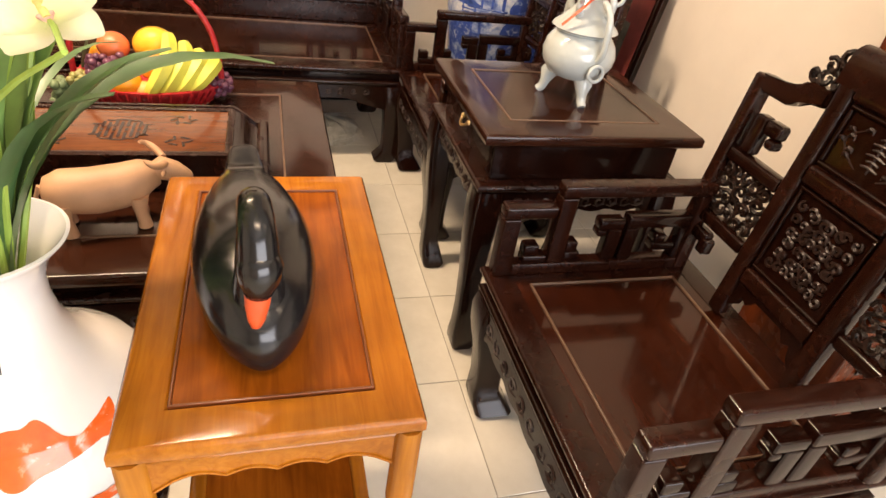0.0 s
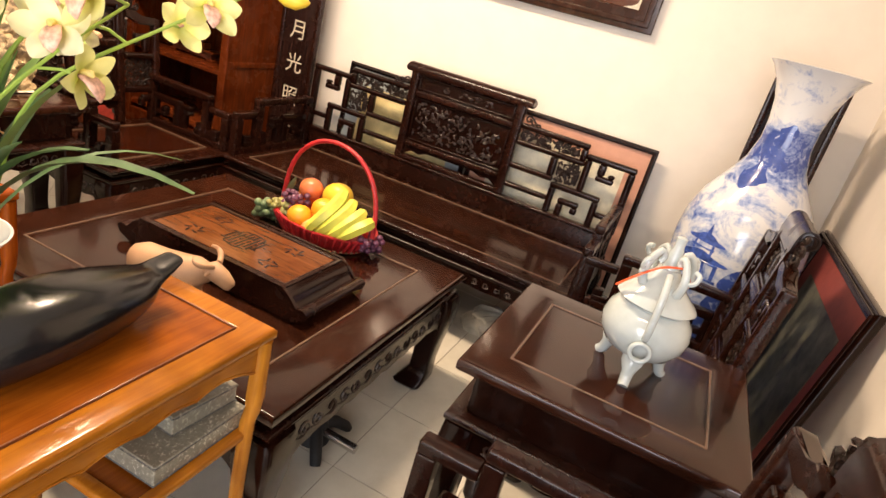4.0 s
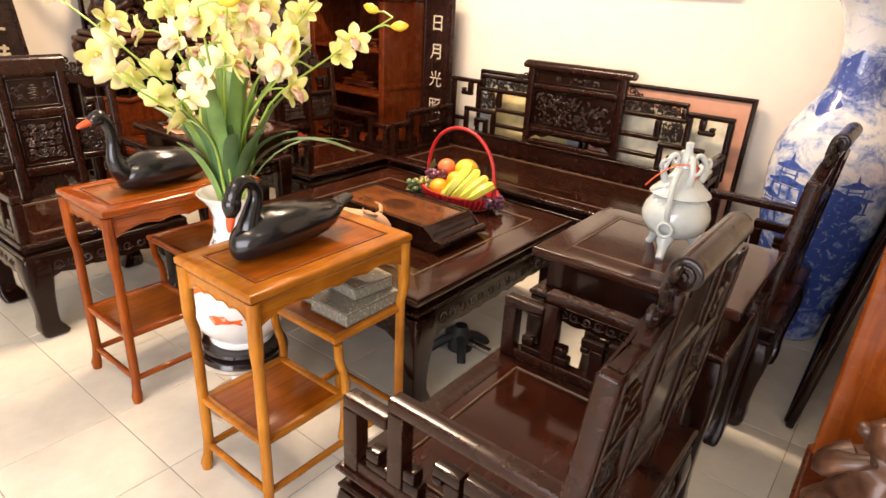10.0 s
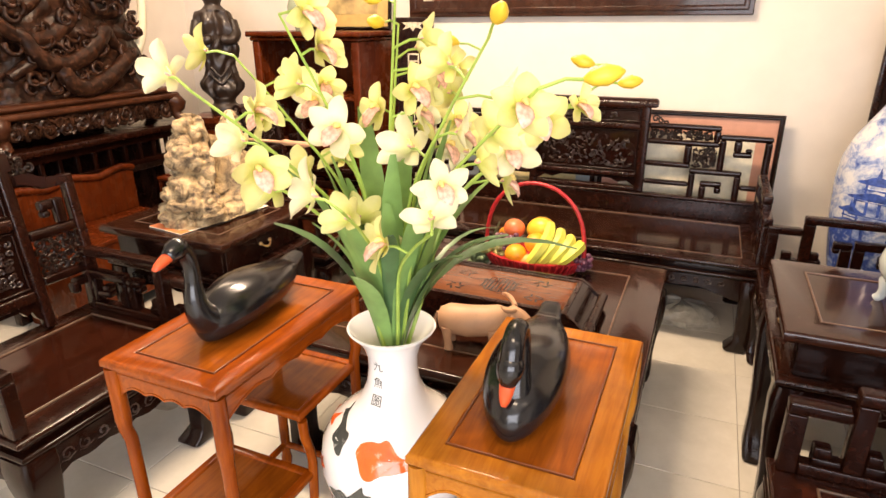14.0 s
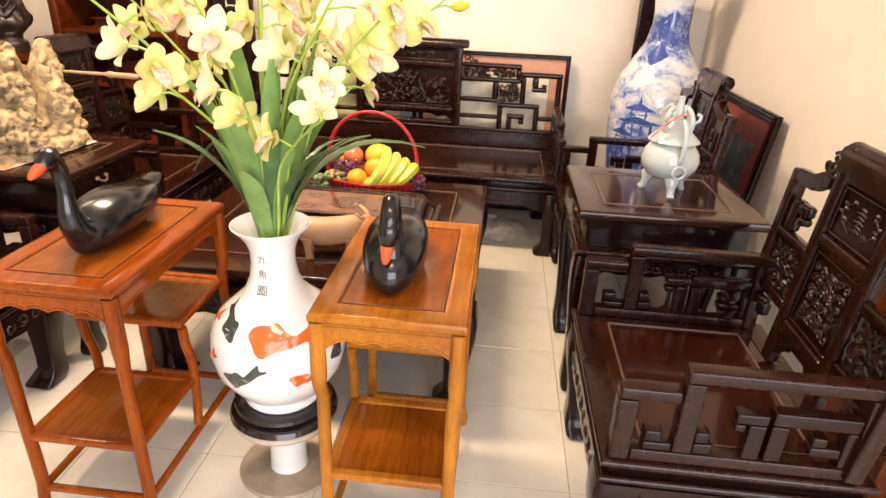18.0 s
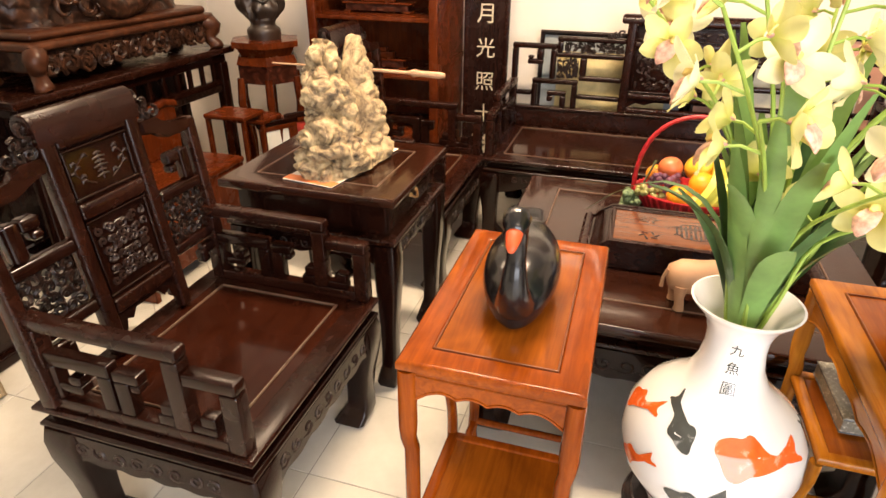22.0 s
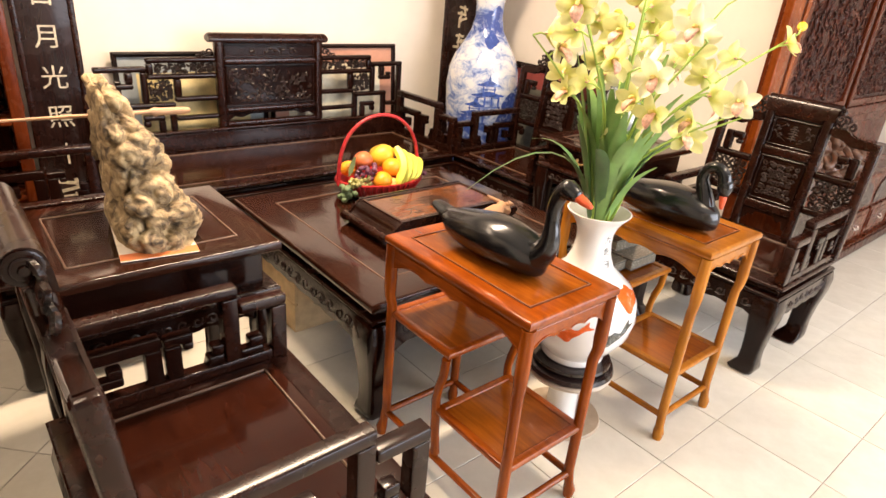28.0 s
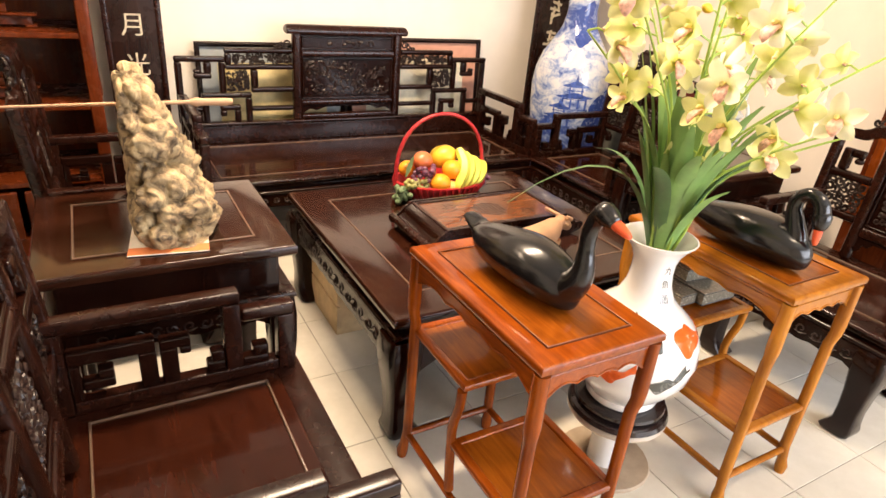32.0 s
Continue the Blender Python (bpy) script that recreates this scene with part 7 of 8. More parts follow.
def dragon_carving(m):
    """One pierced root carving of coils, waves and claws on a footed base; front towards +x."""
    t = thing("dragon_carving", m, "large dark carved wooden dragon sculpture on a footed base", "carving")
    part("base_slab", one(-0.16, 0.215, -0.62, 0.62, 0.155, 0.195, 0.012), ROOT_RED, t, "red-brown moulded slab")
    part("upper_slab", one(-0.15, 0.19, -0.585, 0.585, 0.195, 0.235, 0.014), ROOT_RED, t, "red-brown moulded slab")
    bm = bmesh.new()
    rnd = random.Random(8)
    for k in range(70):
        y = -0.56 + 1.12 * k / 69
        pts = [(0.18 + 0.014 * math.sin(k), y + p, 0.095 + 0.018 * math.sin(2.1 * k) + q) for p, q in spiral(0, 0.0, 0.042, 1.2, 8, k * 1.3, 1 if k % 2 else -1)]
        tube(bm, pts, 0.012, 5)
    box(bm, -0.12, 0.165, -0.56, 0.56, 0.055, 0.155, 0.01)
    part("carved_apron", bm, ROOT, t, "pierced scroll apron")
    for s in (-1, 1):
        for x in (0.17, -0.12):
            part("lion_foot", tube(bmesh.new(), smooth_path([(x, s * 0.56, 0.155), (x + 0.035, s * 0.6, 0.125), (x + 0.012, s * 0.585, 0.065), (x + 0.04, s * 0.6, 0.018), (x + 0.045, s * 0.6, 0.0)], 3), [0.045, 0.045, 0.05, 0.05, 0.045, 0.04, 0.034, 0.034, 0.036, 0.04, 0.042, 0.04, 0.036], 10), ROOT_RED, t, "lion-paw foot", smooth=70)
    bm = bmesh.new()
    rows, cols = 70, 120
    grid = []
    for i in range(rows + 1):
        q = i / rows
        row = []
        for j in range(cols):
            a = 2 * math.pi * j / cols
            w = 0.54 - 0.22 * q ** 1.5
            d = 0.15 - 0.06 * q
            if q > 0.9:
                f = math.sqrt(max(0.0, 1 - ((q - 0.9) / 0.1) ** 2))
                w, d = w * f, d * f
            p = Vector((d * math.cos(a), w * math.sin(a), 0.235 + 0.82 * q))
            n1 = p * 7
            c1 = noise.voronoi(n1)[0][0]
            c2 = noise.voronoi(n1 * 2.3)[0][0]
            e = 0.07 * (0.5 - c1) + 0.03 * (0.5 - c2) + 0.05 * noise.noise(p * 4)
            p += Vector((math.cos(a), 0.6 * math.sin(a), 0)) * e * (1 if q < 0.97 else 0.2)
            row.append(bm.verts.new(p))
        grid.append(row)
    for a, b in zip(grid, grid[1:]):
        for j in range(cols):
            bm.faces.new((a[j], a[(j + 1) % cols], b[(j + 1) % cols], b[j]))
    bm.faces.new(grid[0][::-1])
    bm.faces.new(grid[-1])
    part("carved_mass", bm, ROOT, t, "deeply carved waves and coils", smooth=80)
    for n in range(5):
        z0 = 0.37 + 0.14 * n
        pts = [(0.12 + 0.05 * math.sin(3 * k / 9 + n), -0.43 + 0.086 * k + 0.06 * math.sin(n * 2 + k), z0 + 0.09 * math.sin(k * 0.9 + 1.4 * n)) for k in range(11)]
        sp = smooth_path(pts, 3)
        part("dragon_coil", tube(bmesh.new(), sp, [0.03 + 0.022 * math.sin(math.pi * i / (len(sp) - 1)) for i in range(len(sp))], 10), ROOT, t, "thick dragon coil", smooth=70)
    for sgn, sp in ((-1, [(-0.02, -0.44, 0.44), (0.0, -0.52, 0.5), (0.01, -0.62, 0.6), (0.01, -0.7, 0.76), (0.0, -0.74, 0.96), (0.0, -0.74, 1.15)]), (1, [(-0.02, 0.42, 0.4), (0.0, 0.5, 0.46), (0.01, 0.56, 0.58), (0.01, 0.6, 0.76), (0.0, 0.6, 0.95), (0.0, 0.57, 1.1)])):
        sp = smooth_path(sp, 4)
        part("tusk", tube(bmesh.new(), sp, [0.04 * (1 - 0.72 * i / len(sp)) + 0.003 for i in range(len(sp))], 12), IVORY, t, "curved ivory-white tusk", smooth=70)
    for n in range(70):
        y, z = rnd.uniform(-0.4, 0.4), rnd.uniform(0.29, 0.92)
        pts = [(0.15 + 0.02 * k, y + p, z + q) for k, (p, q) in enumerate(spiral(0, 0, 0.05, 0.8, 7, rnd.uniform(0, 6)))]
        part("claw_or_flame", tube(bmesh.new(), [(0.14 + 0.006 * k, b, c) for k, (a, b, c) in enumerate(pts)], [0.017, 0.016, 0.015, 0.013, 0.011, 0.009, 0.006, 0.003], 6), ROOT, t, smooth=70)
    return t


dragon_carving(at(-2.93, 0.42, 0.936))
sc = thing("lacquer_screen", at(-3.3, 0.0, 0.0), "tall dark three-leaf screen with pearl squares behind the dragon carving", "screen")
for y0, y1, plates in ((-0.02, 0.115, 1), (0.13, 0.555, 2), (0.58, 0.84, 1)):
    pn = part("panel", one(-0.02, 0.02, y0, y1, 0.0, 2.45, 0.006), ROSE_DARK, sc)
    part("panel_edge", one(0.02, 0.027, y0, y0 + 0.025, 0.0, 2.45, 0.002), ROSE_RAIL, pn)
    part("panel_edge", one(0.02, 0.027, y1 - 0.025, y1, 0.0, 2.45, 0.002), ROSE_RAIL, pn)
    for j in range(7):
        for k in range(plates):
            cy = y0 + (y1 - y0) * (k + 0.5) / plates
            part("pearl_plate", one(0.02, 0.024, cy - 0.047, cy + 0.047, 1.06 + 0.2 * j, 1.18 + 0.2 * j, 0.002), PEARL, pn)


# ---- statue on its hexagonal stand ----
def hex_stand(m):
    t = thing("hexagonal_stand", m, "orange-brown hexagonal wooden stand with a dark statue", "stand")

    def hexa(r0, z0, r1, z1):
        return loft(bmesh.new(), [[(r * math.cos(math.pi * k / 3), r * math.sin(math.pi * k / 3), z) for k in range(6)] for r, z in ((r0, z0), (r1, z1))])

    part("top", hexa(0.225, 0.93, 0.225, 0.965), RED_WOOD, t, smooth=20)
    part("neck", hexa(0.17, 0.88, 0.2, 0.93), RED_WOOD, t, smooth=20)
    part("drum", hexa(0.21, 0.83, 0.19, 0.88), RED_WOOD, t, smooth=20)
    part("carved_frieze", hexa(0.2, 0.72, 0.2, 0.83), RED_CARVED, t, "carved frieze", smooth=20)
    for k in range(6):
        a = math.pi * k / 3
        c, s = math.cos(a), math.sin(a)
        part("leg", tube(bmesh.new(), [(0.19 * c, 0.19 * s, 0.75), (0.205 * c, 0.205 * s, 0.6), (0.17 * c, 0.17 * s, 0.3), (0.19 * c, 0.19 * s, 0.05), (0.2 * c, 0.2 * s, 0.0)], [0.024, 0.026, 0.018, 0.02, 0.024], 8), RED_WOOD, t)
    part("low_shelf", hexa(0.17, 0.16, 0.17, 0.185), RED_WOOD, t, smooth=20)


hex_stand(at(-2.53, 1.25, 0.0))


def robed_statue(m):
    """Standing robe with wide sleeves, a flared hem and a round foot; front towards -y."""
    bm = bmesh.new()
    # height, half width, half depth
    st = [(0.0, 0.085, 0.08), (0.05, 0.088, 0.083), (0.075, 0.066, 0.064), (0.10, 0.07, 0.066), (0.125, 0.088, 0.072), (0.16, 0.122, 0.075), (0.20, 0.128, 0.072), (0.24, 0.098, 0.068), (0.29, 0.078, 0.064), (0.33, 0.088, 0.068), (0.36, 0.108, 0.07), (0.40, 0.112, 0.074), (0.46, 0.104, 0.076), (0.52, 0.108, 0.078), (0.58, 0.106, 0.076), (0.62, 0.09, 0.066), (0.65, 0.058, 0.054), (0.67, 0.045, 0.047), (0.70, 0.056, 0.058), (0.75, 0.058, 0.06), (0.79, 0.042, 0.045), (0.81, 0.015, 0.018)]
    rings = []
    for z, w, d in smooth_path([(p[0], p[1], p[2]) for p in st], 4):
        ring = []
        for k in range(48):
            a = 2 * math.pi * k / 48
            c, q = math.cos(a), math.sin(a)
            fold = 0.0
            if 0.11 < z < 0.63:
                fold = 0.006 * math.sin(9 * a + 5 * math.sin(9 * z)) + 0.008 * max(0.0, -q) * math.sin(46 * (z + 0.12 * c * c))
                fold += 0.018 * noise.noise(Vector((5 * c, 5 * q, 9 * z)))
            ring.append(((w + fold) * c, (d + fold) * q, z))
        rings.append(ring)
    loft(bm, rings)
    # joined sleeves and hanging bands
    for sx in (-1, 1):
        tube(bm, smooth_path([(sx * 0.10, -0.01, 0.57), (sx * 0.112, -0.045, 0.50), (sx * 0.08, -0.08, 0.46), (sx * 0.02, -0.095, 0.475)], 4), [0.03] * 4 + [0.034] * 4 + [0.03] * 4 + [0.018], 10)
        tube(bm, smooth_path([(sx * 0.085, -0.06, 0.47), (sx * 0.10, -0.055, 0.42), (sx * 0.095, -0.045, 0.355)], 4), [0.022, 0.022, 0.023, 0.024, 0.026, 0.026, 0.024, 0.02, 0.008], 8)
    tube(bm, smooth_path([(-0.05, -0.068, 0.30), (0.0, -0.083, 0.245), (0.05, -0.068, 0.30)], 4), 0.008, 6)
    tube(bm, smooth_path([(-0.06, -0.066, 0.26), (0.0, -0.085, 0.20), (0.06, -0.066, 0.26)], 4), 0.008, 6)
    return solid("robed_statue", bm, BRONZE, m, "dark polished wooden robed statue on a hexagonal stand", "statue", smooth=70)


robed_statue(at(-2.53, 1.25, 0.965, 0, 0, 40) @ Matrix.Diagonal((1.14, 1.14, 1.08, 1.0)))


# ---- red cabinet bench and small stools by the altar table ----
def low_bench(m):
    t = thing("low_red_bench", m, "low red-brown wooden bench with wavy back rail", "bench")
    part("seat", one(-0.2, 0.22, -0.4, 0.4, 0.44, 0.47, 0.006), RED_WOOD, t)
    part("front", one(0.19, 0.21, -0.38, 0.38, 0.08, 0.44, 0.004), RED_WOOD, t)
    part("back", one(-0.2, -0.17, -0.4, 0.4, 0.47, 0.72, 0.006), RED_WOOD, t)
    part("back_rail", tube(bmesh.new(), [(-0.175, -0.4 + 0.08 * k, 0.73 + 0.015 * math.sin(k * 1.6)) for k in range(11)], 0.022, 8), RED_WOOD, t, "wavy top rail")
    for s in (-1, 1):
        part("end", one(-0.2, 0.21, s * 0.4, s * 0.37, 0.0, 0.44, 0.004), RED_WOOD, t)


low_bench(at(-2.5, 0.12, 0.0))


def mirror_frame(m, h, label, inner):
    t = thing("small_standing_frame", m, label, "frame", "small standing frames")
    part("frame", upright_frame(bmesh.new(), 0.24, h, 0.03, 0.0, 0.025), RED_WOOD, t)
    part("crest", one(-0.13, 0.13, -0.026, 0.0, h - 0.005, h + 0.03, 0.006), ROSE, t)
    part("inset", one(-0.09, 0.09, -0.012, -0.008, 0.03, h - 0.03, 0), inner, t)


mirror_frame(at(-2.22, 0.82, 0.0, -5, 0, 60), 0.56, "small red-framed panel with white inset standing on the floor", MAT_WHITE)
mirror_frame(at(-2.13, 0.98, 0.0, -5, 0, 58), 0.58, "small red-framed panel with red inset standing on the floor", PEONY_RED)
for k in range(3):
    st = thing("nest_stool", at(-2.42 + 0.03 * k, 0.68 + 0.13 * k, 0.0), "small red-brown nesting stool beside the altar table", "stool", "nesting stools")
    h = 0.66 - 0.05 * k
    part("seat", one(-0.13, 0.13, -0.1, 0.1, h - 0.025, h, 0.005), RED_WOOD, st)
    for sx in (-1, 1):
        for sy in (-1, 1):
            part("leg", one(sx * 0.125, sx * 0.1, sy * 0.095, sy * 0.07, 0, h - 0.025, 0.003), RED_WOOD, st)
    part("rail", one(-0.12, 0.12, 0.07, 0.09, 0.2, 0.22, 0.002), RED_WOOD, st)


# ---- board, root and flower picture beside the west wall ----
couplet(at(-2.965, -0.585, 0.0, -3, 0, 82) @ pose(0, 0, 0, 0, -4.5, 0), 0.29, 1.9, "------", "wide black board with gilt pearl marks leaning at the wall")
def root_lump(m):
    """A gnarled polished root that stands on two stumps over a red slab."""
    t = thing("root_sculpture", m, "dark polished gnarled root sculpture on a reddish slab", "root sculpture")
    part("slab", one(-0.17, 0.17, -0.27, 0.24, 0.0, 0.05, 0.014), ROOT_RED, t, "red-brown wooden slab")
    bm = bmesh.new()
    rows, cols = 90, 90
    grid = []
    for i in range(rows + 1):
        q = i / rows
        row = []
        for j in range(cols):
            a = 2 * math.pi * j / cols
            r = (0.13 + 0.10 * math.sin(math.pi * min(1.0, 0.12 + 0.8 * q)) + 0.025 * math.sin(17 * q)) * math.sqrt(max(0.0, 1 - (abs(q - 0.5) / 0.5) ** 8))
            p = Vector((r * 0.65 * math.cos(a), r * math.sin(a) - 0.03, 0.22 + 0.9 * q))
            n0 = p * 7 + Vector((0.4 * math.sin(9 * p.z), 0, 0))
            e = 0.075 * (0.5 - noise.voronoi(n0 * Vector((1, 1, 0.6)))[0][0]) + 0.03 * (0.5 - noise.voronoi(n0 * 2.4)[0][0]) + 0.05 * noise.noise(p * 5)
            p += Vector((math.cos(a), math.sin(a), -0.3)) * e * (0.3 if q > 0.95 or q < 0.03 else 1)
            row.append(bm.verts.new(p))
        grid.append(row)
    for a, b in zip(grid, grid[1:]):
        for j in range(cols):
            bm.faces.new((a[j], a[(j + 1) % cols], b[(j + 1) % cols], b[j]))
    bm.faces.new(grid[0][::-1])
    bm.faces.new(grid[-1])
    part("carved_mass", bm, ROOT, t, smooth=80)
    for y, lean in ((-0.15, -0.02), (0.09, 0.03)):
        pts = smooth_path([(0.0, y + lean, 0.045), (0.01, y + lean * 0.5, 0.09), (0.0, y, 0.16), (-0.01, y - lean, 0.3)], 4)
        part("stump", tube(bmesh.new(), pts, [0.062 - 0.024 * math.sin(math.pi * k / (len(pts) - 1)) for k in range(len(pts))], 12), ROOT, t, smooth=70)
    for k in range(9):
        z = 0.3 + 0.085 * k
        a = 1.9 * k
        pts = smooth_path([(0.1 + 0.02 * math.sin(a), -0.16 + 0.03 * math.cos(a), z), (0.15, -0.05, z + 0.05 * math.sin(a)), (0.15, 0.05, z + 0.05 * math.cos(a)), (0.09, 0.15 + 0.02 * math.sin(a), z + 0.03)], 4)
        part("fold", tube(bmesh.new(), pts, [0.006 + 0.022 * math.sin(math.pi * i / (len(pts) - 1)) for i in range(len(pts))], 8), ROOT, t, smooth=70)
    return t


pl = thing("dark_plinth", at(-2.72, -1.0, 0.0), "low dark wooden plinth under the root sculpture", "plinth")
part("top", one(-0.2, 0.2, -0.3, 0.3, 0.72, 0.76, 0.008), ROSE, pl)
part("body", one(-0.16, 0.16, -0.26, 0.26, 0.05, 0.72, 0.006), ROSE_DARK, pl)
part("foot", one(-0.19, 0.19, -0.29, 0.29, 0.0, 0.05, 0.008), ROSE, pl)
root_lump(at(-2.72, -0.98, 0.76))
flw = picture(at(-2.42, -1.62, 0.0, -5, 0, 90), 1.3, 0.80, 0.045, CHAMPAGNE, [(0.043, MAT_SAGE), (0.085, MAT_GOLD), (0.092, MAT_SAGE), (0.17, MAT_WHITE)], "wide framed flower painting leaning beside the armchair")
rnd_f = random.Random(21)
for k in range(26):
    cx, cz, turn = rnd_f.uniform(-0.16, 0.36), 0.2 + rnd_f.uniform(0.0, 0.31), rnd_f.uniform(0, 3.1)
    pts = [(cx + 0.045 * math.cos(a) * math.cos(turn) - 0.02 * math.sin(a) * math.sin(turn), cz + 0.045 * math.cos(a) * math.sin(turn) + 0.02 * math.sin(a) * math.cos(turn)) for a in [2 * math.pi * i / 10 for i in range(10)]]
    part("painted_leaf", prism(bmesh.new(), pts, -0.0186 - 0.00001 * k, -0.018), LEAF, flw, smooth=0)
for k in range(16):
    cx, cz = 0.1 + rnd_f.uniform(-0.02, 0.33) - 0.12, 0.23 + rnd_f.uniform(0.0, 0.27)
    for q in range(3):
        pts = [(cx + (0.055 - 0.014 * q) * (1 + 0.22 * math.sin(5 * a + k)) * math.cos(a), cz + (0.045 - 0.012 * q) * (1 + 0.22 * math.sin(5 * a + k)) * math.sin(a)) for a in [2 * math.pi * i / 20 for i in range(20)]]
        part("painted_peony", prism(bmesh.new(), pts, -0.0195 - 0.0006 * q - 0.00002 * k, -0.0185), (PEONY_RED, PEONY_YEL, PEONY_PINK)[(k + q // 2) % 3], flw, smooth=0)
for k in range(4):
    x = 0.16 + 0.062 * k
    for dz, w in ((0.0, 0.016), (0.014, 0.02), (0.028, 0.014)):
        part("ink_mark", prism(bmesh.new(), [(x - w, 0.575 + dz), (x + w, 0.579 + dz), (x + w, 0.586 + dz), (x - w, 0.582 + dz)], -0.0186, -0.018), INK, flw, smooth=0)
part("corner_guard", prism(bmesh.new(), [(0.53, 0.80), (0.655, 0.80), (0.655, 0.68)], -0.046, -0.043), PAPER, flw, "cardboard corner guard")


# ---- carved cabinet beyond the corner ----
def carved_cabinet(m):
    t = thing("carved_cabinet", m, "big red-brown cabinet with carved panel and drawers", "cabinet")
    L = 2.5
    part("plinth", one(0.0, L, -0.4, 0.0, 0.0, 0.08, 0.01), RED_WOOD, t)
    part("carved_plinth", one(0.02, L - 0.02, -0.415, -0.4, 0.012, 0.075, 0.004), RED_CARVED, t, "carved plinth band")
    part("lower_body", one(0.01, L - 0.01, -0.36, 0.0, 0.08, 0.55, 0.004), RED_WOOD, t)
    part("ledge", one(-0.02, L + 0.02, -0.4, 0.0, 0.55, 0.60, 0.012), RED_WOOD, t)
    x = 0.06
    for k in range(5):
        w = 0.44
        # flat dark sheet on the solid body, coloured as the niche's shade
        part("niche_shade", niche_shade(x, x + w, -0.366, 0.34, 0.53), ROSE_DARK, t, "dark arched sheet that paints the shade of an open niche")
        d = part("drawer", one(x, x + w, -0.378, -0.36, 0.11, 0.31, 0.006), RED_WOOD, t)
        part("drawer_field", one(x + 0.03, x + w - 0.03, -0.384, -0.376, 0.14, 0.28, 0.004), RED_WOOD, d)
        part("handle", tube(bmesh.new(), smooth_path([(x + w / 2 - 0.035, -0.384, 0.215), (x + w / 2 - 0.03, -0.4, 0.2), (x + w / 2 + 0.03, -0.4, 0.2), (x + w / 2 + 0.035, -0.384, 0.215)], 3), 0.005, 6), CHROME, d, "metal drop handle")
        x += w + 0.045
    # upper case with sunk carved panels
    part("upper_back", one(0.0, L, -0.02, 0.0, 0.60, 2.5, 0), RED_WOOD, t)
    part("corner_post", one(-0.01, 0.12, -0.07, -0.02, 0.60, 2.5, 0.008), RED_BRIGHT, t, "orange-red corner post")
    part("reeded_strip", one(0.12, 0.16, -0.06, -0.02, 0.60, 2.5, 0.004), RED_CARVED, t, "reeded strip")
    part("inner_post", one(0.16, 0.2, -0.07, -0.02, 0.60, 2.5, 0.006), RED_BRIGHT, t)
    part("bottom_rail", one(0.2, L, -0.075, -0.02, 0.90, 0.96, 0.008), RED_WOOD, t)
    part("lower_rail", one(0.2, L, -0.06, -0.02, 0.84, 0.9, 0.008), RED_WOOD, t)
    for k in range(2):
        x0, x1 = 0.24 + 1.14 * k, 1.3 + 1.14 * k
        fr2 = bmesh.new()
        upright_frame(fr2, x1 - x0, 1.45, 0.05, 0.0, 0.03)
        bmesh.ops.transform(fr2, matrix=pose((x0 + x1) / 2, -0.022, 0.96), verts=fr2.verts)
        part("panel_frame", fr2, RED_WOOD, t)
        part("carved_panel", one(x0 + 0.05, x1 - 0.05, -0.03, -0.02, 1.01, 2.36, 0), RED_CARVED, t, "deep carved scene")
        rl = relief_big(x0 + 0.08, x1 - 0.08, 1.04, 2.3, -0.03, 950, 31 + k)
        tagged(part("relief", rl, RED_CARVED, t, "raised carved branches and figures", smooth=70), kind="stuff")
    part("cornice", one(-0.05, L, -0.1, 0.0, 2.5, 2.58, 0.015), RED_WOOD, t)
    return t


# Arched sheet without depth; the opening's shade is only its dark colour.
def niche_shade(x0, x1, y, z0, z1):
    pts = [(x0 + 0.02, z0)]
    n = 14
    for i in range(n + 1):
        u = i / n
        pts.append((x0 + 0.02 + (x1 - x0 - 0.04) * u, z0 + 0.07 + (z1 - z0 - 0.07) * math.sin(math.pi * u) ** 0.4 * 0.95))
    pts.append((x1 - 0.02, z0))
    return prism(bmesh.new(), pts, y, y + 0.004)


def relief_big(x0, x1, z0, z1, y, n, seed):
    bm = bmesh.new()
    rnd = random.Random(seed)
    for i in range(n):
        cx, cz = rnd.uniform(x0, x1), z0 + (z1 - z0) * rnd.random() ** 1.4
        a, l, w = rnd.uniform(0, 6.28), rnd.uniform(0.02, 0.08), rnd.uniform(0.004, 0.011)
        pts = []
        for k in range(6):
            q = k / 5
            b = a + 2.0 * q
            pts.append((min(max(cx + l * q * math.cos(b), x0), x1), y - 0.006, min(max(cz + l * q * math.sin(b), z0), z1)))
        tube(bm, pts, [w * 0.5, w, w, w * 0.8, w * 0.5, w * 0.2], 6)
    return bm


RED_BRIGHT = wood("orange_red_post_wood", (0.17, 0.034, 0.005), (0.30, 0.070, 0.009), 0.25, 0.15, (50, 50, 4))
carved_cabinet(at(1.797, -0.60, 0.0))


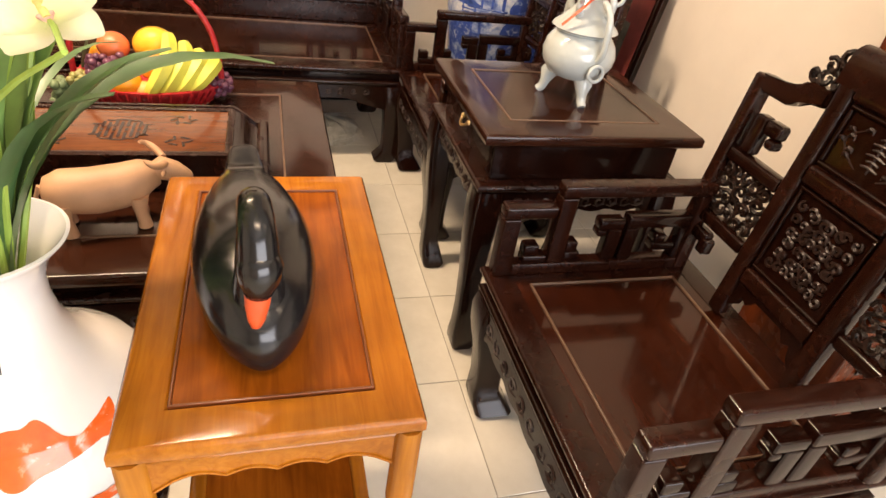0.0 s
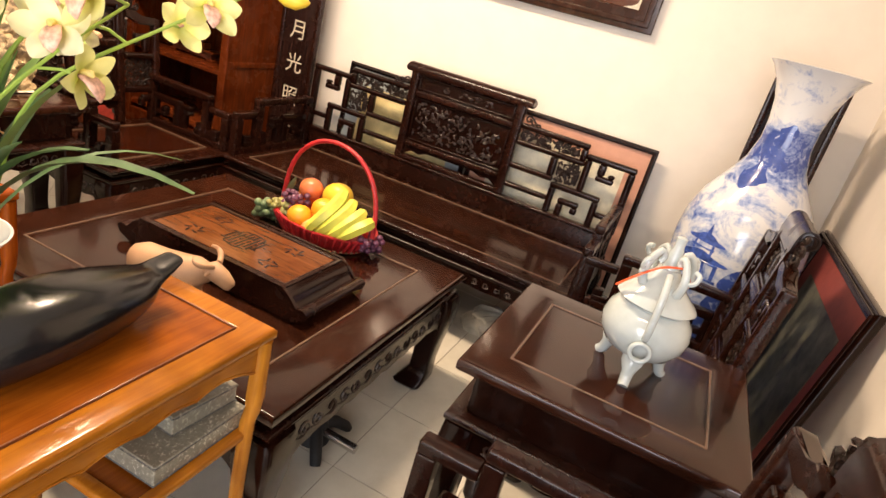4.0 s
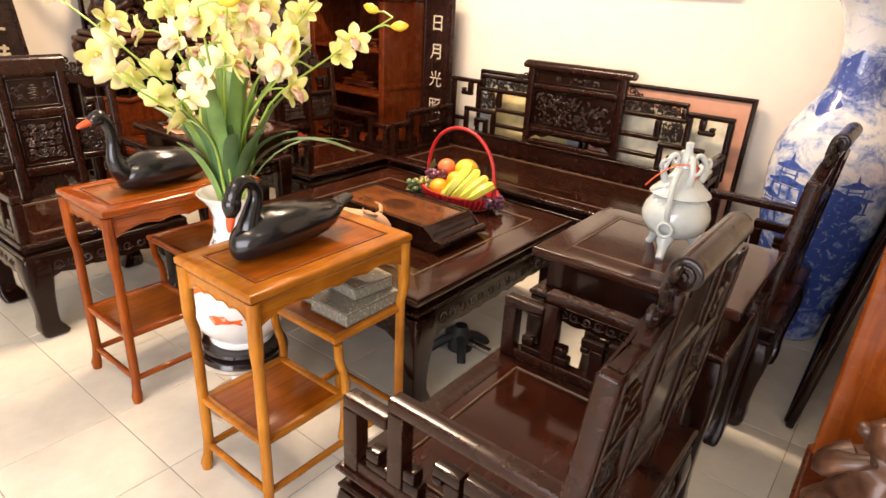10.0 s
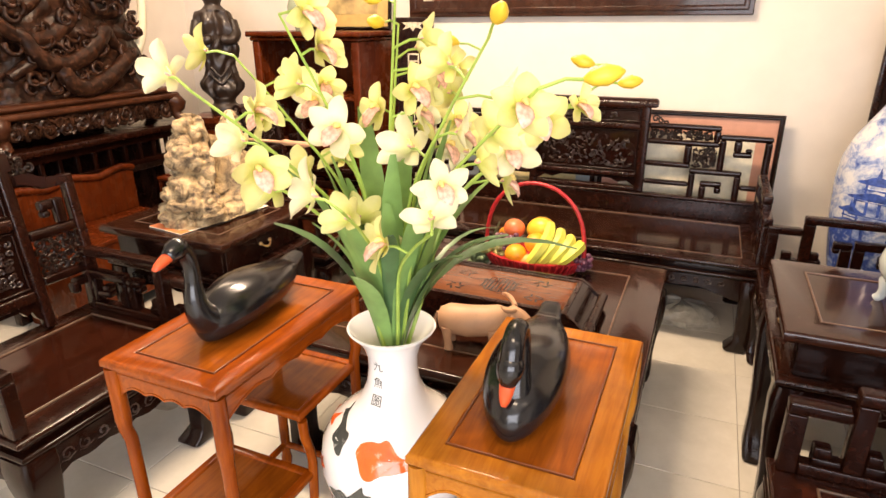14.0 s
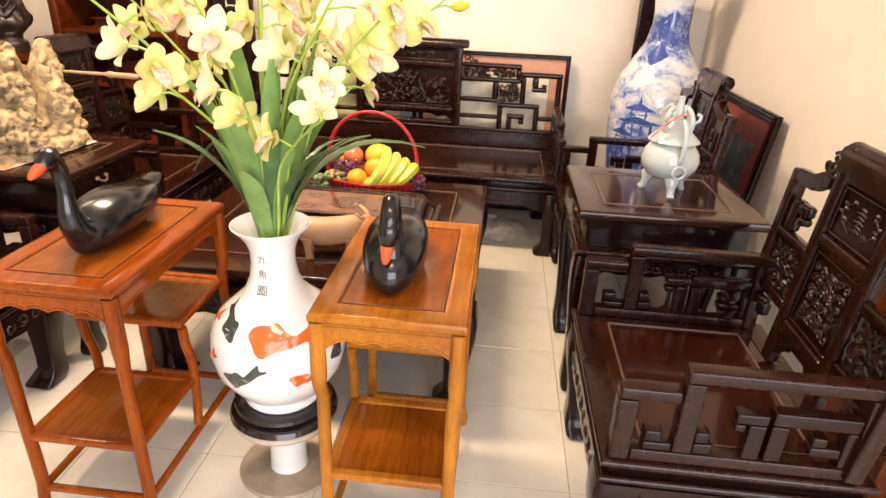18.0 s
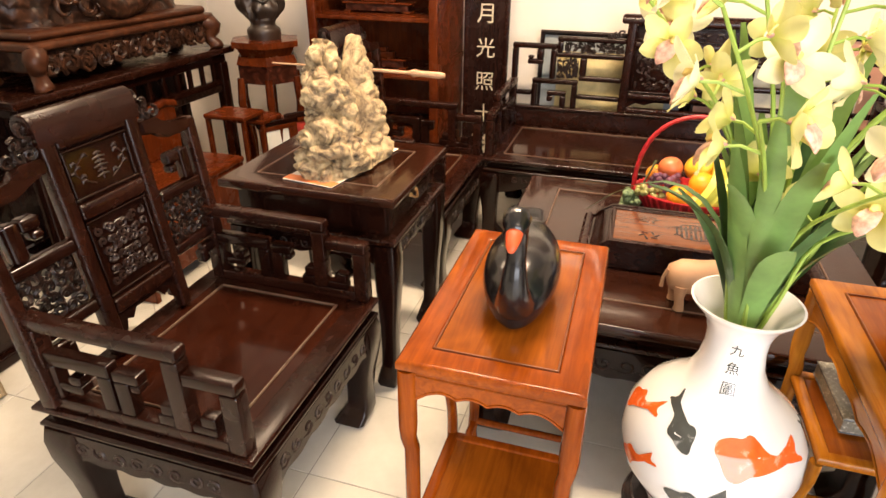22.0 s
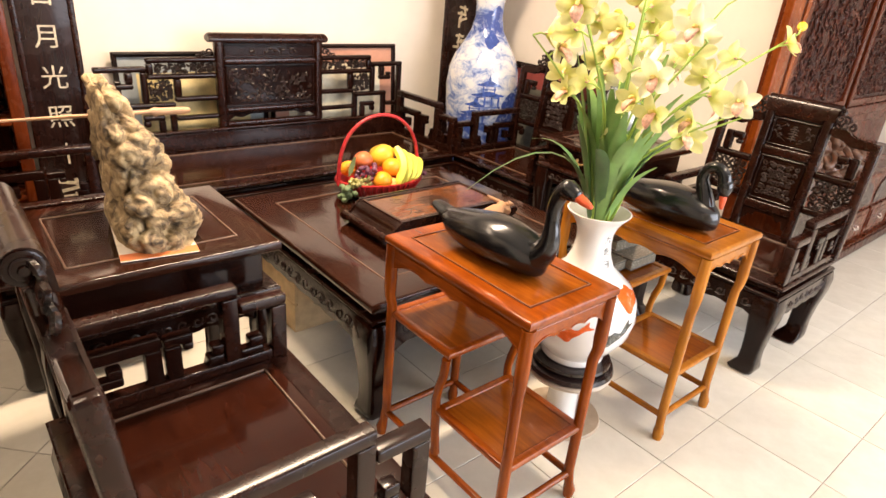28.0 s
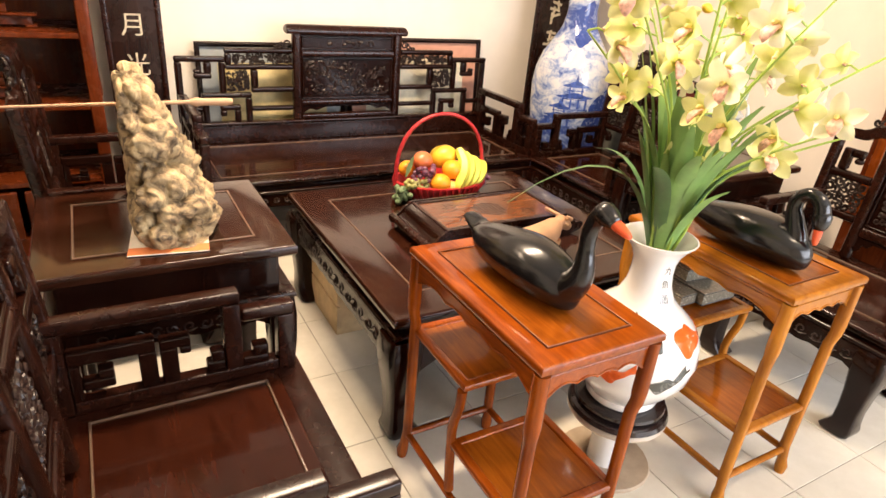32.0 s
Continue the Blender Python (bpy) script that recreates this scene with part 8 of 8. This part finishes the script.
def seated_figure(m, seed):
    """A small huddled wooden carving, one plain lump."""
    bm = bmesh.new()
    rows, cols, H = 34, 26, 0.27
    prof = [(0.0, 0.105), (0.1, 0.11), (0.3, 0.085), (0.5, 0.075), (0.62, 0.065), (0.68, 0.04), (0.74, 0.05), (0.85, 0.056), (0.95, 0.04), (1.0, 0.004)]
    grid = []
    for i in range(rows + 1):
        q = i / rows
        r = prof[-1][1]
        for (a, ra), (b, rb) in zip(prof, prof[1:]):
            if a <= q <= b:
                r = ra + (rb - ra) * (q - a) / (b - a)
        row = []
        for j in range(cols):
            a = 2 * math.pi * j / cols
            p = Vector((r * math.cos(a), r * 0.85 * math.sin(a), H * q))
            e = 0.02 * noise.noise(p * 14 + Vector((seed, 0, 0))) + 0.018 * (0.5 - noise.voronoi(p * 13 + Vector((seed, 0, 0)))[0][0])
            if q < 0.7:
                p += Vector((math.cos(a), math.sin(a), 0)) * e
            row.append(bm.verts.new(p))
        grid.append(row)
    for a, b in zip(grid, grid[1:]):
        for j in range(cols):
            bm.faces.new((a[j], a[(j + 1) % cols], b[(j + 1) % cols], b[j]))
    bm.faces.new(grid[0][::-1])
    bm.faces.new(grid[-1])
    up = 0.17 + 0.03 * (int(seed) % 3)
    for s in (-1, 1):
        tube(bm, smooth_path([(s * 0.05, 0, 0.17), (s * 0.1, -0.02, 0.13), (s * 0.085, -0.06, 0.16), (s * 0.03, -0.055, up + 0.03)], 3), [0.026] * 4 + [0.022] * 4 + [0.019, 0.018], 8)
        tube(bm, smooth_path([(s * 0.05, -0.03, 0.04), (s * 0.085, -0.085, 0.075), (s * 0.07, -0.1, 0.03), (s * 0.06, -0.11, 0.0)], 3), [0.034] * 5 + [0.024] * 5, 8)
        ball(bm, (s * 0.056, 0, 0.225), 0.016, 1, 6)
    for v in bm.verts:
        v.co += 0.012 * noise.noise_vector(v.co * 22 + Vector((seed, 0, 0)))
        v.co.z = max(0.0, v.co.z)
    return solid("wooden_figurine", bm, FIGURE, m, "small brown carved wooden figurine on the cabinet ledge", "figurine", "row of figurines", smooth=70)


for k in range(5):
    seated_figure(at(1.91 + 0.2 * k, -0.85, 0.60, 0, 0, 20 * k), 3.1 * k)


# ---- floor tiles ----
SIDE_X, SIDE_Y, SIDE_T = 0.496 - 5 * 0.409, -0.147 - 0.409, 0.285
tile_mesh = finish(one(-0.2032, 0.2032, -0.2032, 0.2032, -0.004, 0.0, 0.0015), "tile", TILE, 0)
for i in range(-10, 14):
    for j in range(-13, 6):
        x, y = 0.496 + 0.409 * (i + 0.5), -0.147 + 0.409 * (j + 0.5)
        if LEFT < x < 4.6 and FRONT < y < BACK and (x < RIGHT + 0.2 or y < -0.3) and not (x < SIDE_X and y > SIDE_Y):
            tl = new("tile", tile_mesh)
            tl.location = (x, y, 0)
            tl.parent = floor

# the side bay is laid with smaller tiles on the diagonal
diamond_mesh = finish(one(-0.1412, 0.1412, -0.1412, 0.1412, -0.004, 0.0, 0.0015), "tile", TILE, 0)
for i in range(-16, 17):
    for j in range(-16, 17):
        x = -2.09 + SIDE_T * 0.7071 * (i + j)
        y = 0.50 + SIDE_T * 0.7071 * (j - i)
        r = 0.2
        if not (LEFT - r < x < SIDE_X + r and SIDE_Y - r < y < BACK + r):
            continue
        if LEFT + r < x < SIDE_X - r and SIDE_Y + r < y < BACK - r:
            tl = new("tile", diamond_mesh)
            tl.location = (x, y, 0)
            tl.rotation_euler = (0, 0, radians(45))
        else:
            bm = bmesh.new()
            bm.from_mesh(diamond_mesh)
            bmesh.ops.transform(bm, matrix=Matrix.Translation((x, y, 0)) @ Matrix.Rotation(radians(45), 4, "Z"), verts=bm.verts)
            for co, no in (((SIDE_X - 0.003, 0, 0), (1, 0, 0)), ((LEFT, 0, 0), (-1, 0, 0)), ((0, SIDE_Y + 0.003, 0), (0, -1, 0)), ((0, BACK, 0), (0, 1, 0))):
                bmesh.ops.bisect_plane(bm, geom=bm.verts[:] + bm.edges[:] + bm.faces[:], plane_co=co, plane_no=no, clear_outer=True)
            if len(bm.faces) < 2:
                bm.free()
                continue
            tl = new("tile", finish(bm, "tile", TILE, 0))
        tl.parent = floor
